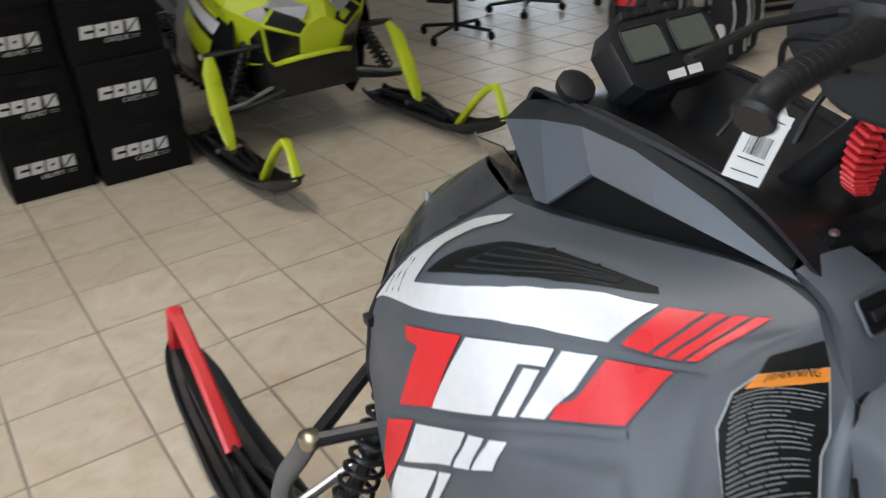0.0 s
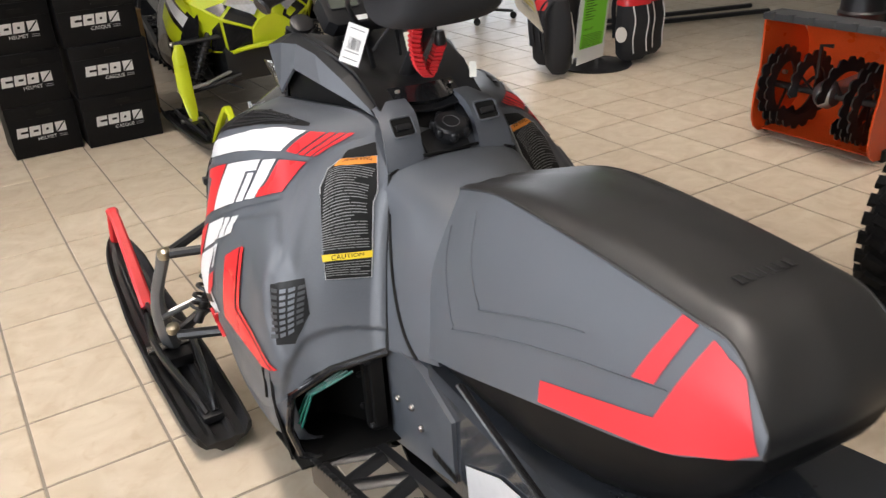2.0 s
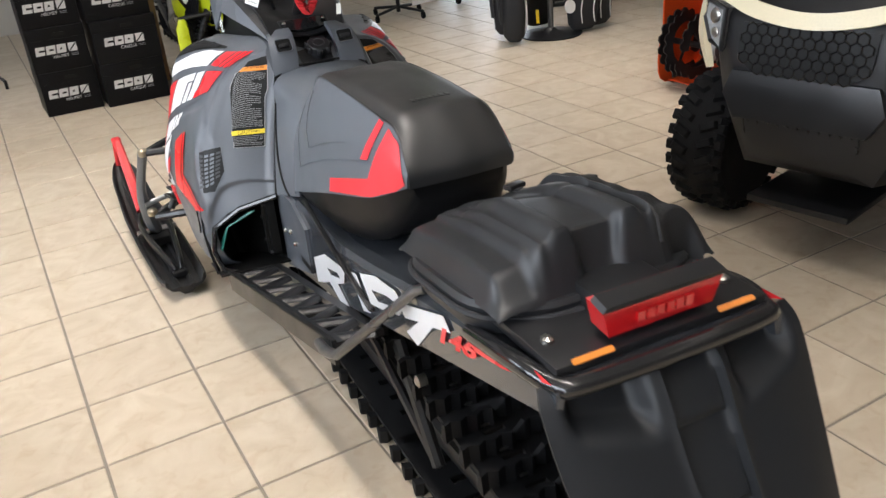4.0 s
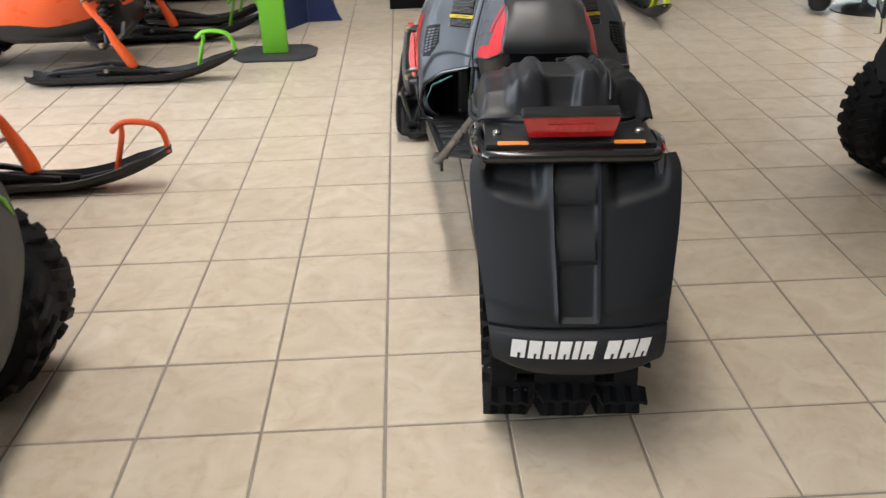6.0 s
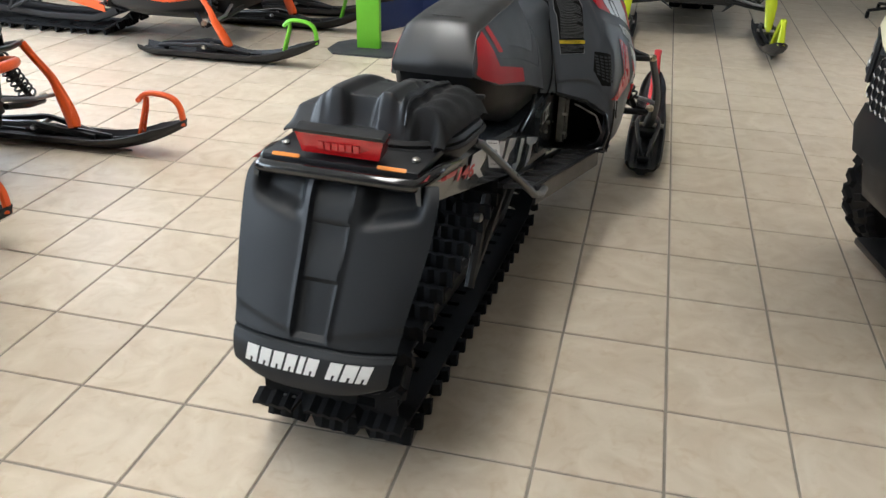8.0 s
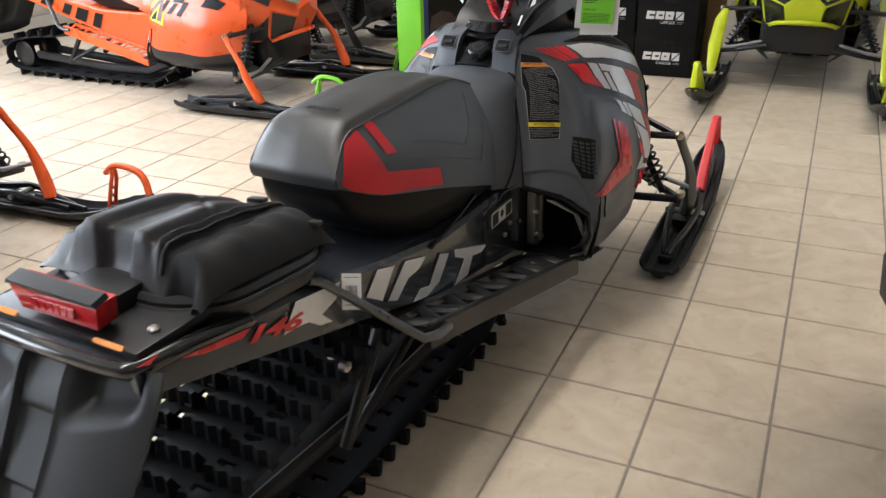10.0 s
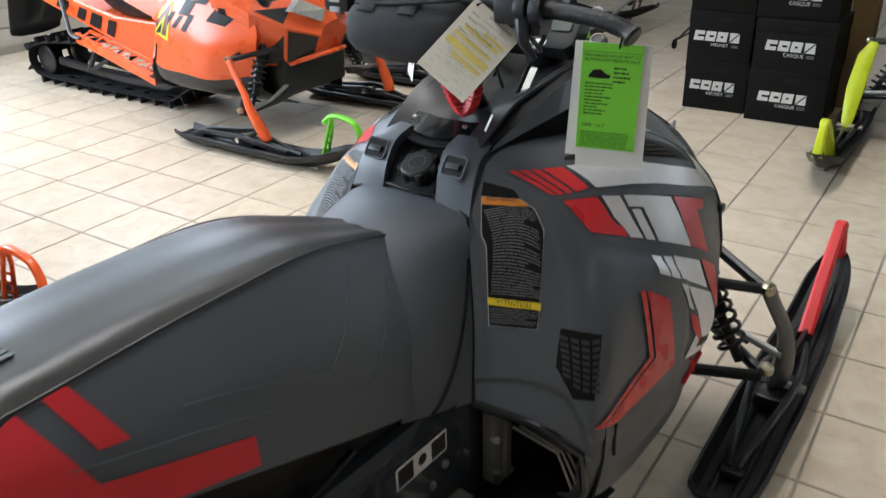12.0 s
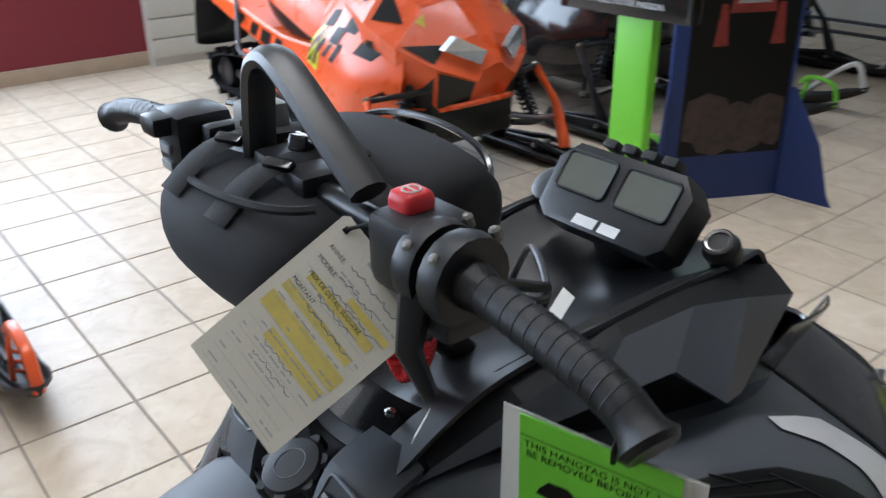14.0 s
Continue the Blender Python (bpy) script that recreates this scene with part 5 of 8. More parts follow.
    lines_on(SIDE, field, 30, sd, PRINT_DIM, pn, 5)
    tl, tr, br, bl = (.157, .512), (.048, .435), (.048, .515), (.150, .568)
    lines_on(SIDE, (tl, tr, br, bl) if sd < 0 else (tr, tl, bl, br), 6, sd, PRINT_DIM, pn, 7)
    tl, tr, br, bl = (.168, .145), (.122, .055), (.112, .072), (.170, .172)
    text_on(SIDE, "WARNING" if sd < 0 else "AVERTISSEMENT", (tl, tr, br, bl) if sd < 0 else (tr, tl, bl, br), sd, INK, pn, .0042)
    tl, tr, br, bl = (.140, .468), (.068, .416), (.068, .430), (.138, .490)
    text_on(SIDE, "CAUTION" if sd < 0 else "ATTENTION", (tl, tr, br, bl) if sd < 0 else (tr, tl, bl, br), sd, INK, pn, .0042)
    bmz = bmesh.new()
    lp = U["label"]
    tube(bmz, [surface_at(SIDE, *p, .0024, sd) for p in lp + lp[:1]], .0012, 5)
    part("notice_outline", bmz, PRINT_GREY, pn)
    # dark cross mark under the badge, and the panel slit
    bmz = bmesh.new()
    for pq in (((.795, .868), (.745, .93)), ((.745, .868), (.80, .925))):
        tube(bmz, [surface_at(SIDE, *lerp2(*pq, f), .0026, sd) for f in (0, .5, 1)], .006, 6, .3)
    part("red_cross", bmz, RED, pn)
    part("panel_slit", tube(bmesh.new(), [surface_at(SIDE, *p, .001, sd) for p in ((.443, .895), (.455, .93), (.467, .965))], .004, 6), INK, pn)
    part("panel_latch", B(-.008, .008, -.012, .012, -.010, .010, bevel=.004, m=Matrix.Translation(surface_at(SIDE, .985, .50, .006, sd))), BLACK, pn)
    # block mark on the badge
    lines_on(SIDE, ((.818, .829), (.748, .816), (.735, .840), (.812, .848)) if sd > 0 else ((.748, .816), (.818, .829), (.812, .848), (.735, .840)), 1, sd, INK, pn, 3, .0038, .9, "badge_mark")

# seat graphics and stitching
flanks = [c for c in sled.children_recursive if c.name.startswith("seat_flank")]
for sd, fl in zip((1, -1), flanks):
    # the cover sits a little higher and further forward on one flank
    du, dv = (.020, .055) if sd > 0 else (0, 0)
    patch = [(.245, .10 - dv), (.118, .10 - dv), (.06, .45 - dv), (.02, .80), (.10, .985), (.30, .985), (.488, .965 - dv / 2), (.492, .815 - dv), (.33, .745 - dv)]
    part("red_seat_patch", decal(bmesh.new(), SEAT, [(u + du, v) for u, v in patch], .002, sd), RED_SEAT, fl, "red vinyl patch")
    part("red_seat_patch", decal(bmesh.new(), SEAT, [(u + du, max(v - dv, .02)) for u, v in ((.335, .035), (.300, .05), (.341, .56), (.374, .575))], .002, sd), RED_SEAT, fl)
    for pts in (((.753, .16), (.687, .45), (.645, .59), (.62, .61), (.448, .47)), ((.86, .27), (.75, .64), (.715, .735), (.684, .75), (.319, .565))):
        bmz = tube(bmesh.new(), [surface_at(SEAT, *p, .0015, sd) for p in spline(np.array(pts), np.linspace(0, 1, 22))], .0011, 5)
        part("stitching", bmz, VINYL_GREY, fl)
for i in range(7):
    part("seat_emboss", B(-.046 + i * .014, -.037 + i * .014, .862, .882, .9428, .9444, bevel=.0005), VINYL_BLACK, flanks[0].parent)
# tank cover seams
for sd in (1, -1):
    part("cover_seam", tube(bmesh.new(), curve_pts([(sd * .147, 1.688, .856), (sd * .168, 1.668, .772), (sd * .20, 1.625, .64), (sd * .232, 1.582, .524)], 14), .004, 6), INK, sled)
part("cover_seam", tube(bmesh.new(), curve_pts([(-.145, 1.69, .853), (-.08, 1.70, .873), (0, 1.692, .876), (.08, 1.70, .873), (.145, 1.69, .853)], 15), .0035, 6), INK, sled)

# console pads, latches, cap
for sd in (1, -1):
    pad = np.array([[(.149, 1.688, .842), (.106, 1.687, .850), (.068, 1.688, .856)],
                    [(.143, 1.710, .905), (.104, 1.704, .913), (.064, 1.704, .918)],
                    [(.136, 1.746, .948), (.101, 1.736, .956), (.060, 1.732, .959)],
                    [(.128, 1.796, .962), (.096, 1.790, .974), (.058, 1.782, .976)]])
    pd = part("console_pad", sheet(bmesh.new(), surface(pad, 13, 9), .018, sd), GREY, sled, "grey console pad with a recessed latch", sharp=14)
    lm = frame_of((sd * .098, 1.7165, .9365), (1, 0, 0), (0, .60, .80))
    if (lm.to_3x3() @ Vector((0, 0, 1))).y > 0:
        lm = lm @ pose(0, 0, 0, 180)
    part("latch_well", prism(bmesh.new(), rounded(.046, .038, .006), lm, .0040), INK, pd)
    part("latch_rim", tube(bmesh.new(), [lm @ Vector((x, y, .004)) for x, y in rounded(.050, .042, .007)], .0022, 6, closed=True), GREY, pd)
    part("latch", box(bmesh.new(), -.016, .016, -.008, .005, .003, .011, .003, lm), BLACK, pd)
pan = np.array([[(-.05, 1.70, .872), (0, 1.70, .874), (.05, 1.70, .872)], [(-.052, 1.74, .905), (0, 1.74, .905), (.052, 1.74, .905)], [(-.06, 1.80, .955), (0, 1.80, .955), (.06, 1.80, .955)]])
part("console_pan", sheet(bmesh.new(), surface(pan, 8, 8), .008), BLACK_SOFT, sled)
cm = frame_of((.010, 1.722, .903), (1, 0, 0), (0, .91, .41)) @ Matrix.Scale(.84, 4)
cap = part("filler_cap", lathe(bmesh.new(), [(.026, -.02), (.030, .010), (.043, .012), (.043, .030), (.038, .036), (.028, .0375), (.010, .038)], 28, cm), BLACK, sled, "black lobed filler cap")
for k in range(7):
    a = 2 * math.pi * k / 7
    part("cap_lobe", lathe(bmesh.new(), [(.009, .011), (.011, .014), (.011, .028), (.008, .033)], 10, cm @ Matrix.Translation((.041 * math.cos(a), .041 * math.sin(a), 0))), BLACK, cap)
part("cap_print", ring(bmesh.new(), .021, .0380, .0006, cm), PRINT_DIM, cap)
# black visor plate below the bars
bmz = bmesh.new()
vis = np.array([[(-.085, 1.795, .972), (-.045, 1.772, .968), (0, 1.765, .966), (.045, 1.772, .968), (.085, 1.795, .972)],
                [(-.085, 1.83, .990), (-.045, 1.815, .992), (0, 1.81, .992), (.045, 1.815, .992), (.085, 1.83, .990)]])
sheet(bmz, surface(vis, 5, 15), .010)
part("visor_plate", bmz, BLACK_GLOSS, sled)
for x, y in ((-.065, 1.80), (.062, 1.80)):
    part("screw", lathe(bmesh.new(), [(.006, 0), (.006, .004), (.003, .006)], 10, pose(x, y, .985)), STEEL, sled)

# instrument pod with two displays
gm = frame_of((.012, 2.145, 1.122), (.995, .07, 0), (0, .62, .78))
pod = part("instrument_pod", prism(bmesh.new(), [(-.098, -.038), (-.080, -.053), (.080, -.053), (.098, -.038), (.102, .028), (.080, .053), (-.080, .053), (-.102, .028)], gm @ Matrix.Translation((0, 0, -.05)), .05, .008), BLACK, sled, "black instrument pod with two grey displays")
for x in (-.046, .046):
    part("display", prism(bmesh.new(), rounded(.072, .046, .006), gm @ Matrix.Translation((x, .014, .0005)), .0015), LCD, pod)
    part("display_rim", tube(bmesh.new(), [gm @ Vector((x + px, .014 + py, .002)) for px, py in rounded(.076, .050, .007)], .002, 5, closed=True), BLACK_SOFT, pod)
part("pod_mark", flat_poly(flat_poly(bmesh.new(), [(-.034, -.047), (.0, -.047), (.002, -.034), (-.032, -.034)], gm, .0012), [(.006, -.047), (.034, -.047), (.036, -.034), (.008, -.034)], gm, .0012), WHITE, pod, "white block mark")
for k in range(4):
    part("pod_rib", box(bmesh.new(), -.055 + k * .03, -.035 + k * .03, .058, .070, -.035, -.008, .003, gm), BLACK_SOFT, pod)
part("pod_stalk", tube(bmesh.new(), [(.01, 2.17, 1.09), (0, 2.22, 1.0)], .045, 10), BLACK, sled)
kk = part("key_switch", lathe(bmesh.new(), [(.02, -.02), (.022, 0), (.018, .006), (.018, .012)], 18, frame_of((.135, 2.20, 1.085), (1, 0, 0), (0, .8, .6))), BLACK, sled)
part("key_ring", ring(bmesh.new(), .014, .013, .002, frame_of((.135, 2.20, 1.085), (1, 0, 0), (0, .8, .6))), STEEL, kk)
part("knob", lathe(bmesh.new(), [(.02, -.01), (.028, 0), (.028, .012), (.018, .016)], 14, frame_of((-.13, 2.185, 1.078), (1, 0, 0), (0, .8, .6))), BLACK, sled)
# clear wind deflectors beside the fins
CLEAR = glass("smoked_clear_plastic", (0.55, 0.53, 0.5), 0.12)
for sd in (1, -1):
    d = np.array([[(.188, 2.19, .93), (.196, 2.27, .985)], [(.172, 2.28, .90), (.186, 2.36, .975)], [(.135, 2.35, .885), (.150, 2.43, .955)]])
    df = part("wind_deflector", sheet(bmesh.new(), surface(d, 9, 7), .003, sd), CLEAR, sled, "smoked clear wind deflector")
    df.visible_shadow = False
# glossy hood badge: a plain light star-like mark on the nose
for sd in (1, -1):
    bmz = bmesh.new()
    for k in range(3):
        a = radians(20 + 60 * k)
        tube(bmz, [Vector((sd * (.20 + .0 * k), 2.52, .80)) + Vector((sd * .012 * math.cos(a), -.014 * math.cos(a), .035 * math.sin(a))) * f for f in (-1, 1)], .004, 5)
    part("nose_mark", bmz, PRINT_GREY, sled)

# tunnel side graphics: slanted silver blocks, red flash, length figure
BLOCKS = (
    [(.393, .618), (.44, .672), (.595, .645), (.575, .612), (.52, .600), (.555, .565), (.51, .578), (.475, .605), (.445, .612)],
    [(.691, .558), (.745, .606), (.818, .584), (.757, .516)],
    [(.782, .503), (.871, .573), (.974, .542), (.935, .522), (.880, .520), (.823, .484)],
    [(.898, .441), (.938, .462), (.986, .449), (1.049, .516), (1.10, .496), (1.041, .434), (.968, .424)],
    [(1.127, .379), (1.192, .439), (1.136, .468), (1.133, .492), (1.342, .421), (1.300, .412), (1.245, .425), (1.213, .378)],
)
LEFT_BLOCKS = (
    [(1.29, .43), (1.17, .49), (1.0, .517), (1.02, .468), (1.08, .44), (1.0, .405), (1.07, .385), (1.16, .41), (1.21, .385), (1.285, .355)],
    [(.955, .532), (.905, .546), (.83, .475), (.885, .455)],
    [(.875, .562), (.762, .604), (.645, .621), (.60, .605), (.635, .566), (.736, .53), (.821, .505)],
    [(.63, .600), (.40, .683), (.375, .660), (.455, .630), (.545, .540), (.60, .545), (.525, .607), (.60, .578)],
)
for sd in (1, -1):
    def side_m(y0=0.0):
        return frame_of((sd * .2172, 0, 0), (0, 1, 0), (0, 0, 1)) if sd > 0 else frame_of((sd * .2172, 1.735, 0), (0, -1, 0), (0, 0, 1))
    m = side_m()
    if sd > 0:
        for poly in BLOCKS:
            part("silver_block", prism(bmesh.new(), poly, m, .0008), SILVER, sled, "silver block mark")
    else:
        for poly in LEFT_BLOCKS:
            part("silver_block", prism(bmesh.new(), [(1.735 - y, z) for y, z in poly], m, .0008), SILVER, sled, "silver block mark")
        part("block_gap", prism(bmesh.new(), [(1.735 - y, z) for y, z in ((.80, .552), (.70, .583), (.655, .590), (.685, .566), (.76, .54))], m, .0014), TUNNEL, sled)
        part("block_gap", prism(bmesh.new(), [(1.735 - y, z) for y, z in ((1.16, .452), (1.07, .477), (1.05, .470), (1.13, .445))], m, .0014), TUNNEL, sled)
    fl = [(.035, .752), (.075, .752), (.318, .690), (.277, .674), (.18, .696)]
    m1 = frame_of((sd * .2172, 0, 0), (0, 1, 0), (0, 0, 1)) if sd > 0 else frame_of((sd * .2172, 0, 0), (0, -1, 0), (0, 0, 1))
    part("red_flash", prism(bmesh.new(), fl if sd > 0 else [(-y, z) for y, z in fl], m1, .0008), RED, sled)
    bt = text_mesh("146", .062, .0004, .3, .0022)
    bmesh.ops.scale(bt, vec=(1.85, .72, 1), verts=bt.verts)
    tm = m1 @ Matrix.Translation(((.362 if sd > 0 else -.362), .648, .0012)) @ pose(0, 0, 0, 0, 0, -16 * sd)
    bmesh.ops.transform(bt, matrix=tm, verts=bt.verts)
    part("length_figure", bt, RED, sled, "red figure 146")
    if sd > 0:
        st_m = frame_of((.226, 1.43, .49), (0, 1, 0), (0, 0, 1))
        dec = part("notice_sticker", prism(bmesh.new(), rounded(.145, .048, .003), st_m, .001), WHITE, sled, "small white and black notice sticker")
        for x0, x1 in ((-.068, -.026), (.026, .068)):
            part("sticker_field", flat_poly(bmesh.new(), [(x0, -.020), (x1, -.020), (x1, .020), (x0, .020)], st_m, .0016), INK, dec)
        part("sticker_dot", flat_poly(bmesh.new(), [(.012 * math.cos(a), .002 + .012 * math.sin(a)) for a in np.linspace(0, 5.9, 14)], st_m, .0016), INK, dec)
    else:
        lm2 = frame_of((-.2225, 1.37, .375), (0, -1, 0), (0, -.15, 1))
        part("dark_mark", bars(bmesh.new(), -.05, .05, -.012, .012, 1, lm2, 5, .8, .0004, 0), INK, sled)
    part("chassis_plate", loft(bmesh.new(), [[(sd * .205, y, z0), (sd * .222, y, z0), (sd * .222, y, z1), (sd * .205, y, z1)] for y, z0, z1 in ((1.33, .36, .50), (1.45, .32, .545), (1.62, .27, .54))]), TUNNEL if sd > 0 else GREY, sled)
    part("frame_strut", tube(bmesh.new(), [(sd * .222, .99, .56), (sd * .225, 1.14, .59), (sd * .205, 1.28, .60)] if sd > 0 else [(sd * .224, .80, .50), (sd * .226, 1.05, .56), (sd * .215, 1.30, .60)], .008, 8, .6), BLACK_GLOSS, sled)
    for y, z in ((1.50, .43), (1.46, .405), (1.57, .41)):
        part("bolt", lathe(bmesh.new(), [(.008, 0), (.008, .005), (.004, .008)], 10, frame_of((sd * .222, y, z), (0, 1, 0), (0, 0, sd))), STEEL, sled)


# ---- what the sled carries ----
def on_sled(m):
    return M_SLED @ m


# tunnel bag: moulded lid with three ridges
bag = thing("tunnel_bag", on_sled(pose(0, 0, 0)), "black moulded tunnel bag strapped behind the seat", "bag")
bm = bmesh.new()
secs = []
for z, gx, gy in ((.685, .19, .165), (.70, .215, .20), (.735, .225, .215), (.755, .228, .218), (.765, .222, .212)):
    secs.append([(x * gx / .5, .395 + y * gy / .5, z - .09 * (y * gy / .5) * 1.0) for x, y in rounded(1, 1, .32, 6)])
loft(bm, secs)
part("bag_base", bm, BAG_SHELL, bag)
part("bag_zip", tube(bmesh.new(), [(x * .232 / .5, .395 + y * .222 / .5, .742 - .09 * y * .444) for x, y in rounded(1, 1, .32, 6)], .006, 6, closed=True), CLOTH, bag)
nx, ny = 121, 81
G = np.zeros((nx, ny, 3))


def ease(a, b, x):
    x = min(max((x - a) / (b - a), 0), 1)
    return x * x * (3 - 2 * x)


for i in range(nx):
    for j in range(ny):
        x, y = -0.215 + .43 * i / (nx - 1), 0.19 + .41 * j / (ny - 1)
        ex = max(0, 1 - (abs(x) / .216) ** 6)
        ey = max(0, 1 - (abs((y - .395) / .206)) ** 8)
        h = .036 * (ex * ey) ** .4
        fore = 1 - .50 * ease(.40, .60, y)
        # low flat block, broad middle lid with two ridges, and a pod beside it
        h += .034 * ease(-.213, -.190, x) * ease(-.118, -.138, x) * ease(.20, .25, y) * ease(.60, .56, y) * (1 - .25 * ease(.4, .6, y))
        c = x + .010
        h += .068 * ease(.138, .104, abs(c)) * ease(.192, .226, y) * fore
        for rx in (-.067, .067):
            h += .020 * math.exp(-(abs(c - rx * (1 - .25 * ease(.3, .6, y))) / .022) ** 4) * ease(.195, .225, y) * (1 - .75 * ease(.36, .58, y))
        h -= .082 * math.exp(-(abs(x + .008) / .040) ** 6) * ease(.244, .218, y) * ey
        pod = math.sqrt(max(0, 1 - ((x - .156) / .060) ** 2))
        slump = .004 * math.sin(31 * y + 40 * x) * math.sin(17 * y - 1.2) + .0025 * math.sin(75 * y - 60 * x)
        h += (.058 + slump) * pod * ease(.192, .235, y) * ease(.602, .545, y)
        h -= .056 * math.exp(-(abs(x - .160) / .026) ** 5) * ease(.232, .208, y)
        for gx in (-.128, .112):
            h -= .006 * math.exp(-((x - gx) / .006) ** 2) * ey
        h -= .005 * math.exp(-((y - .45 + .30 * c + .03 * math.sin(24 * c)) / .009) ** 2) * ease(.124, .10, abs(c))
        G[i, j] = (x, y, .752 - .09 * (y - .395) + h)
cut = 91
part("bag_lid", sheet(bmesh.new(), G[:cut + 1], .006), BAG_SHELL, bag, "black moulded lid with rounded humps and hollows")
part("bag_pod", sheet(bmesh.new(), G[cut:], .006), CLOTH_DARK, bag, "soft black fabric side pod")
part("pod_piping", tube(bmesh.new(), [Vector(G[cut, j]) + Vector((0, 0, .004)) for j in range(3, ny - 3, 3)], .004, 6), BAG_SHELL, bag)
for x, y, z in ((-.105, .212, .795), (.082, .212, .795)):
    part("rivet", lathe(bmesh.new(), [(.008, 0), (.008, .004), (.004, .006)], 10, pose(x, y, z, 45, 0, 0)), BLACK, bag)
for x, y in ((.035, .565), (.195, .545)):
    bm = B(-.021, .021, -.013, .013, 0, .011, bevel=.004, m=pose(x, y, .815 if x < .1 else .797, -8, 0, 12))
    part("strap_buckle", bm, BLACK, bag)
    part("strap", tube(bmesh.new(), [(x, y - .05, .825 if x < .1 else .795), (x, y, .815 if x < .1 else .783), (x, y + .04, .76 if x < .1 else .72)], .012, 6, .25), CLOTH, bag)

# handlebar bag
hb = thing("handlebar_bag", on_sled(Matrix.Translation((.004, 1.748, 1.190)) @ pose(0, 0, 0, 0, 0, 4)), "soft black fabric bag strapped round the handlebar", "bag")
bm = bmesh.new()
secs = []
for k in range(15):
    a = math.pi * (k + .5) / 15
    x = -.122 * math.cos(a)
    r = math.sin(a) ** .38
    secs.append([(x, (py * .20 - .005) * (.35 + .65 * r), (pz * .125 - .002 - .012 * (1 - r)) * (.35 + .65 * r)) for py, pz in rounded(1, 1, .42, 6)])
loft(bm, secs)
part("bag_shell", bm, CLOTH, hb)
part("bag_seam", tube(bmesh.new(), [(-.117 * math.cos(a), -.082 * math.sin(a) ** .4, .050 - .01 * math.cos(a)) for a in np.linspace(.25, math.pi - .25, 15)], .004, 6), CLOTH, hb)
secs = []
for k in range(13):
    a = math.pi * (k + .5) / 13
    r = math.sin(a) ** .45
    secs.append([(.020 - .118 * math.cos(a), .088 + py * .115 * (.3 + .7 * r), .020 + pz * .112 * (.3 + .7 * r)) for py, pz in rounded(1, 1, .45, 6)])
part("front_pouch", loft(bmesh.new(), secs), CLOTH, hb)
part("pouch_zip", tube(bmesh.new(), [(.020 - .114 * math.cos(a), .088 + .052 * math.sin(a) ** .5, .020 + .052 * math.sin(a) ** .5) for a in np.linspace(.3, math.pi - .3, 19)], .0035, 6), BLACK_GLOSS, hb)
part("lid_seam", tube(bmesh.new(), [(-.119 * math.cos(a), -.092 * math.sin(a) ** .4, -.012 - .006 * math.sin(a)) for a in np.linspace(.25, math.pi - .25, 19)], .0032, 6), CLOTH, hb)
for x in (-.06, .03):
    part("strap_cam", B(-.010, .010, -.012, .012, 0, .016, bevel=.004, m=pose(x - .012, .0, .070, -15, 0, 20)), BLACK_GLOSS, hb)
    part("strap_pin", tube(bmesh.new(), [(x - .022, .0, .084), (x + .012, .002, .084)], .003, 6), STEEL, hb)
    part("bag_strap", tube(bmesh.new(), curve_pts([(x, -.095, .035), (x, -.05, .066), (x, .02, .070), (x, .07, .058)], 13), .018, 8, .2), CLOTH, hb)
    part("strap_clasp", B(-.014, .014, -.005, .005, 0, .008, bevel=.002, m=pose(x + .01, -.035, .070, 30, 0, 25)), BLACK_GLOSS, hb)

# red coiled safety tether
tether = thing("safety_tether", on_sled(pose(0, 0, 0)), "red coiled safety tether hanging under the handlebar bag", "tether")
cpts = curve_pts([(-.008, 1.80, 1.12), (-.004, 1.825, 1.075), (.010, 1.838, 1.025), (.030, 1.843, 1.002), (.048, 1.846, 1.025), (.062, 1.84, 1.06)], 121)
pts = []
for i, p in enumerate(cpts):
    a = i * 2 * math.pi / 5
    pts.append(p + Vector((math.cos(a) * .013, math.sin(a) * .013, math.sin(a) * .004)))
part("coil_cord", tube(bmesh.new(), pts, .0038, 6), RED_PAINT, tether)
part("tether_plug", lathe(bmesh.new(), [(.012, 0), (.014, .01), (.01, .03)], 12, pose(.062, 1.84, 1.06)), BLACK, tether)

# paper price tag on a string
O_T = Vector((.408, 1.707, 1.253))
XD, YD = Vector((.076, .017, -.061)), Vector((-.044, -.113, -.093))
tm = frame_of(O_T, XD, YD)
price = thing("price_tag", tm, "cream paper price tag filled in by hand with yellow marker", "tag")
W, HH = .103, .155
bm = prism(bmesh.new(), [(.004, 0), (W, 0), (W, HH), (0, HH), (0, .004)], Matrix.Identity(4), .0006)
part("tag_card", bm, PAPER, price)


def tag_rect(bm, x0, x1, y0, y1, z=-.0006):
    vs = [bm.verts.new(p) for p in ((x0, y0, z), (x0, y1, z), (x1, y1, z), (x1, y0, z))]
    bm.faces.new(vs)
    return bm


bm = bmesh.new()
for x0, x1, y0, y1 in ((.018, .090, .046, .054), (.052, .096, .036, .042), (.010, .088, .064, .072), (.008, .095, .078, .092), (.03, .092, .096, .106)):
    tag_rect(bm, x0, x1, y0, y1)
part("marker_stripe", bm, HILITE, price)
bm = bmesh.new()
rn = random.Random(4)
for k in range(11):
    y = .030 + k * .0115
    x = .012 + (.02 if k < 2 else 0)
    while x < .092:
        e = x + rn.uniform(.004, .012)
        if rn.random() < .6:
            tag_rect(bm, x, min(e, .095), y, y + .0012, -.0009)
        x = e + .002
    tag_rect(bm, .01, .094, y + .0045, y + .0048, -.0009)
part("small_print", bm, PRINT_GREY, price)
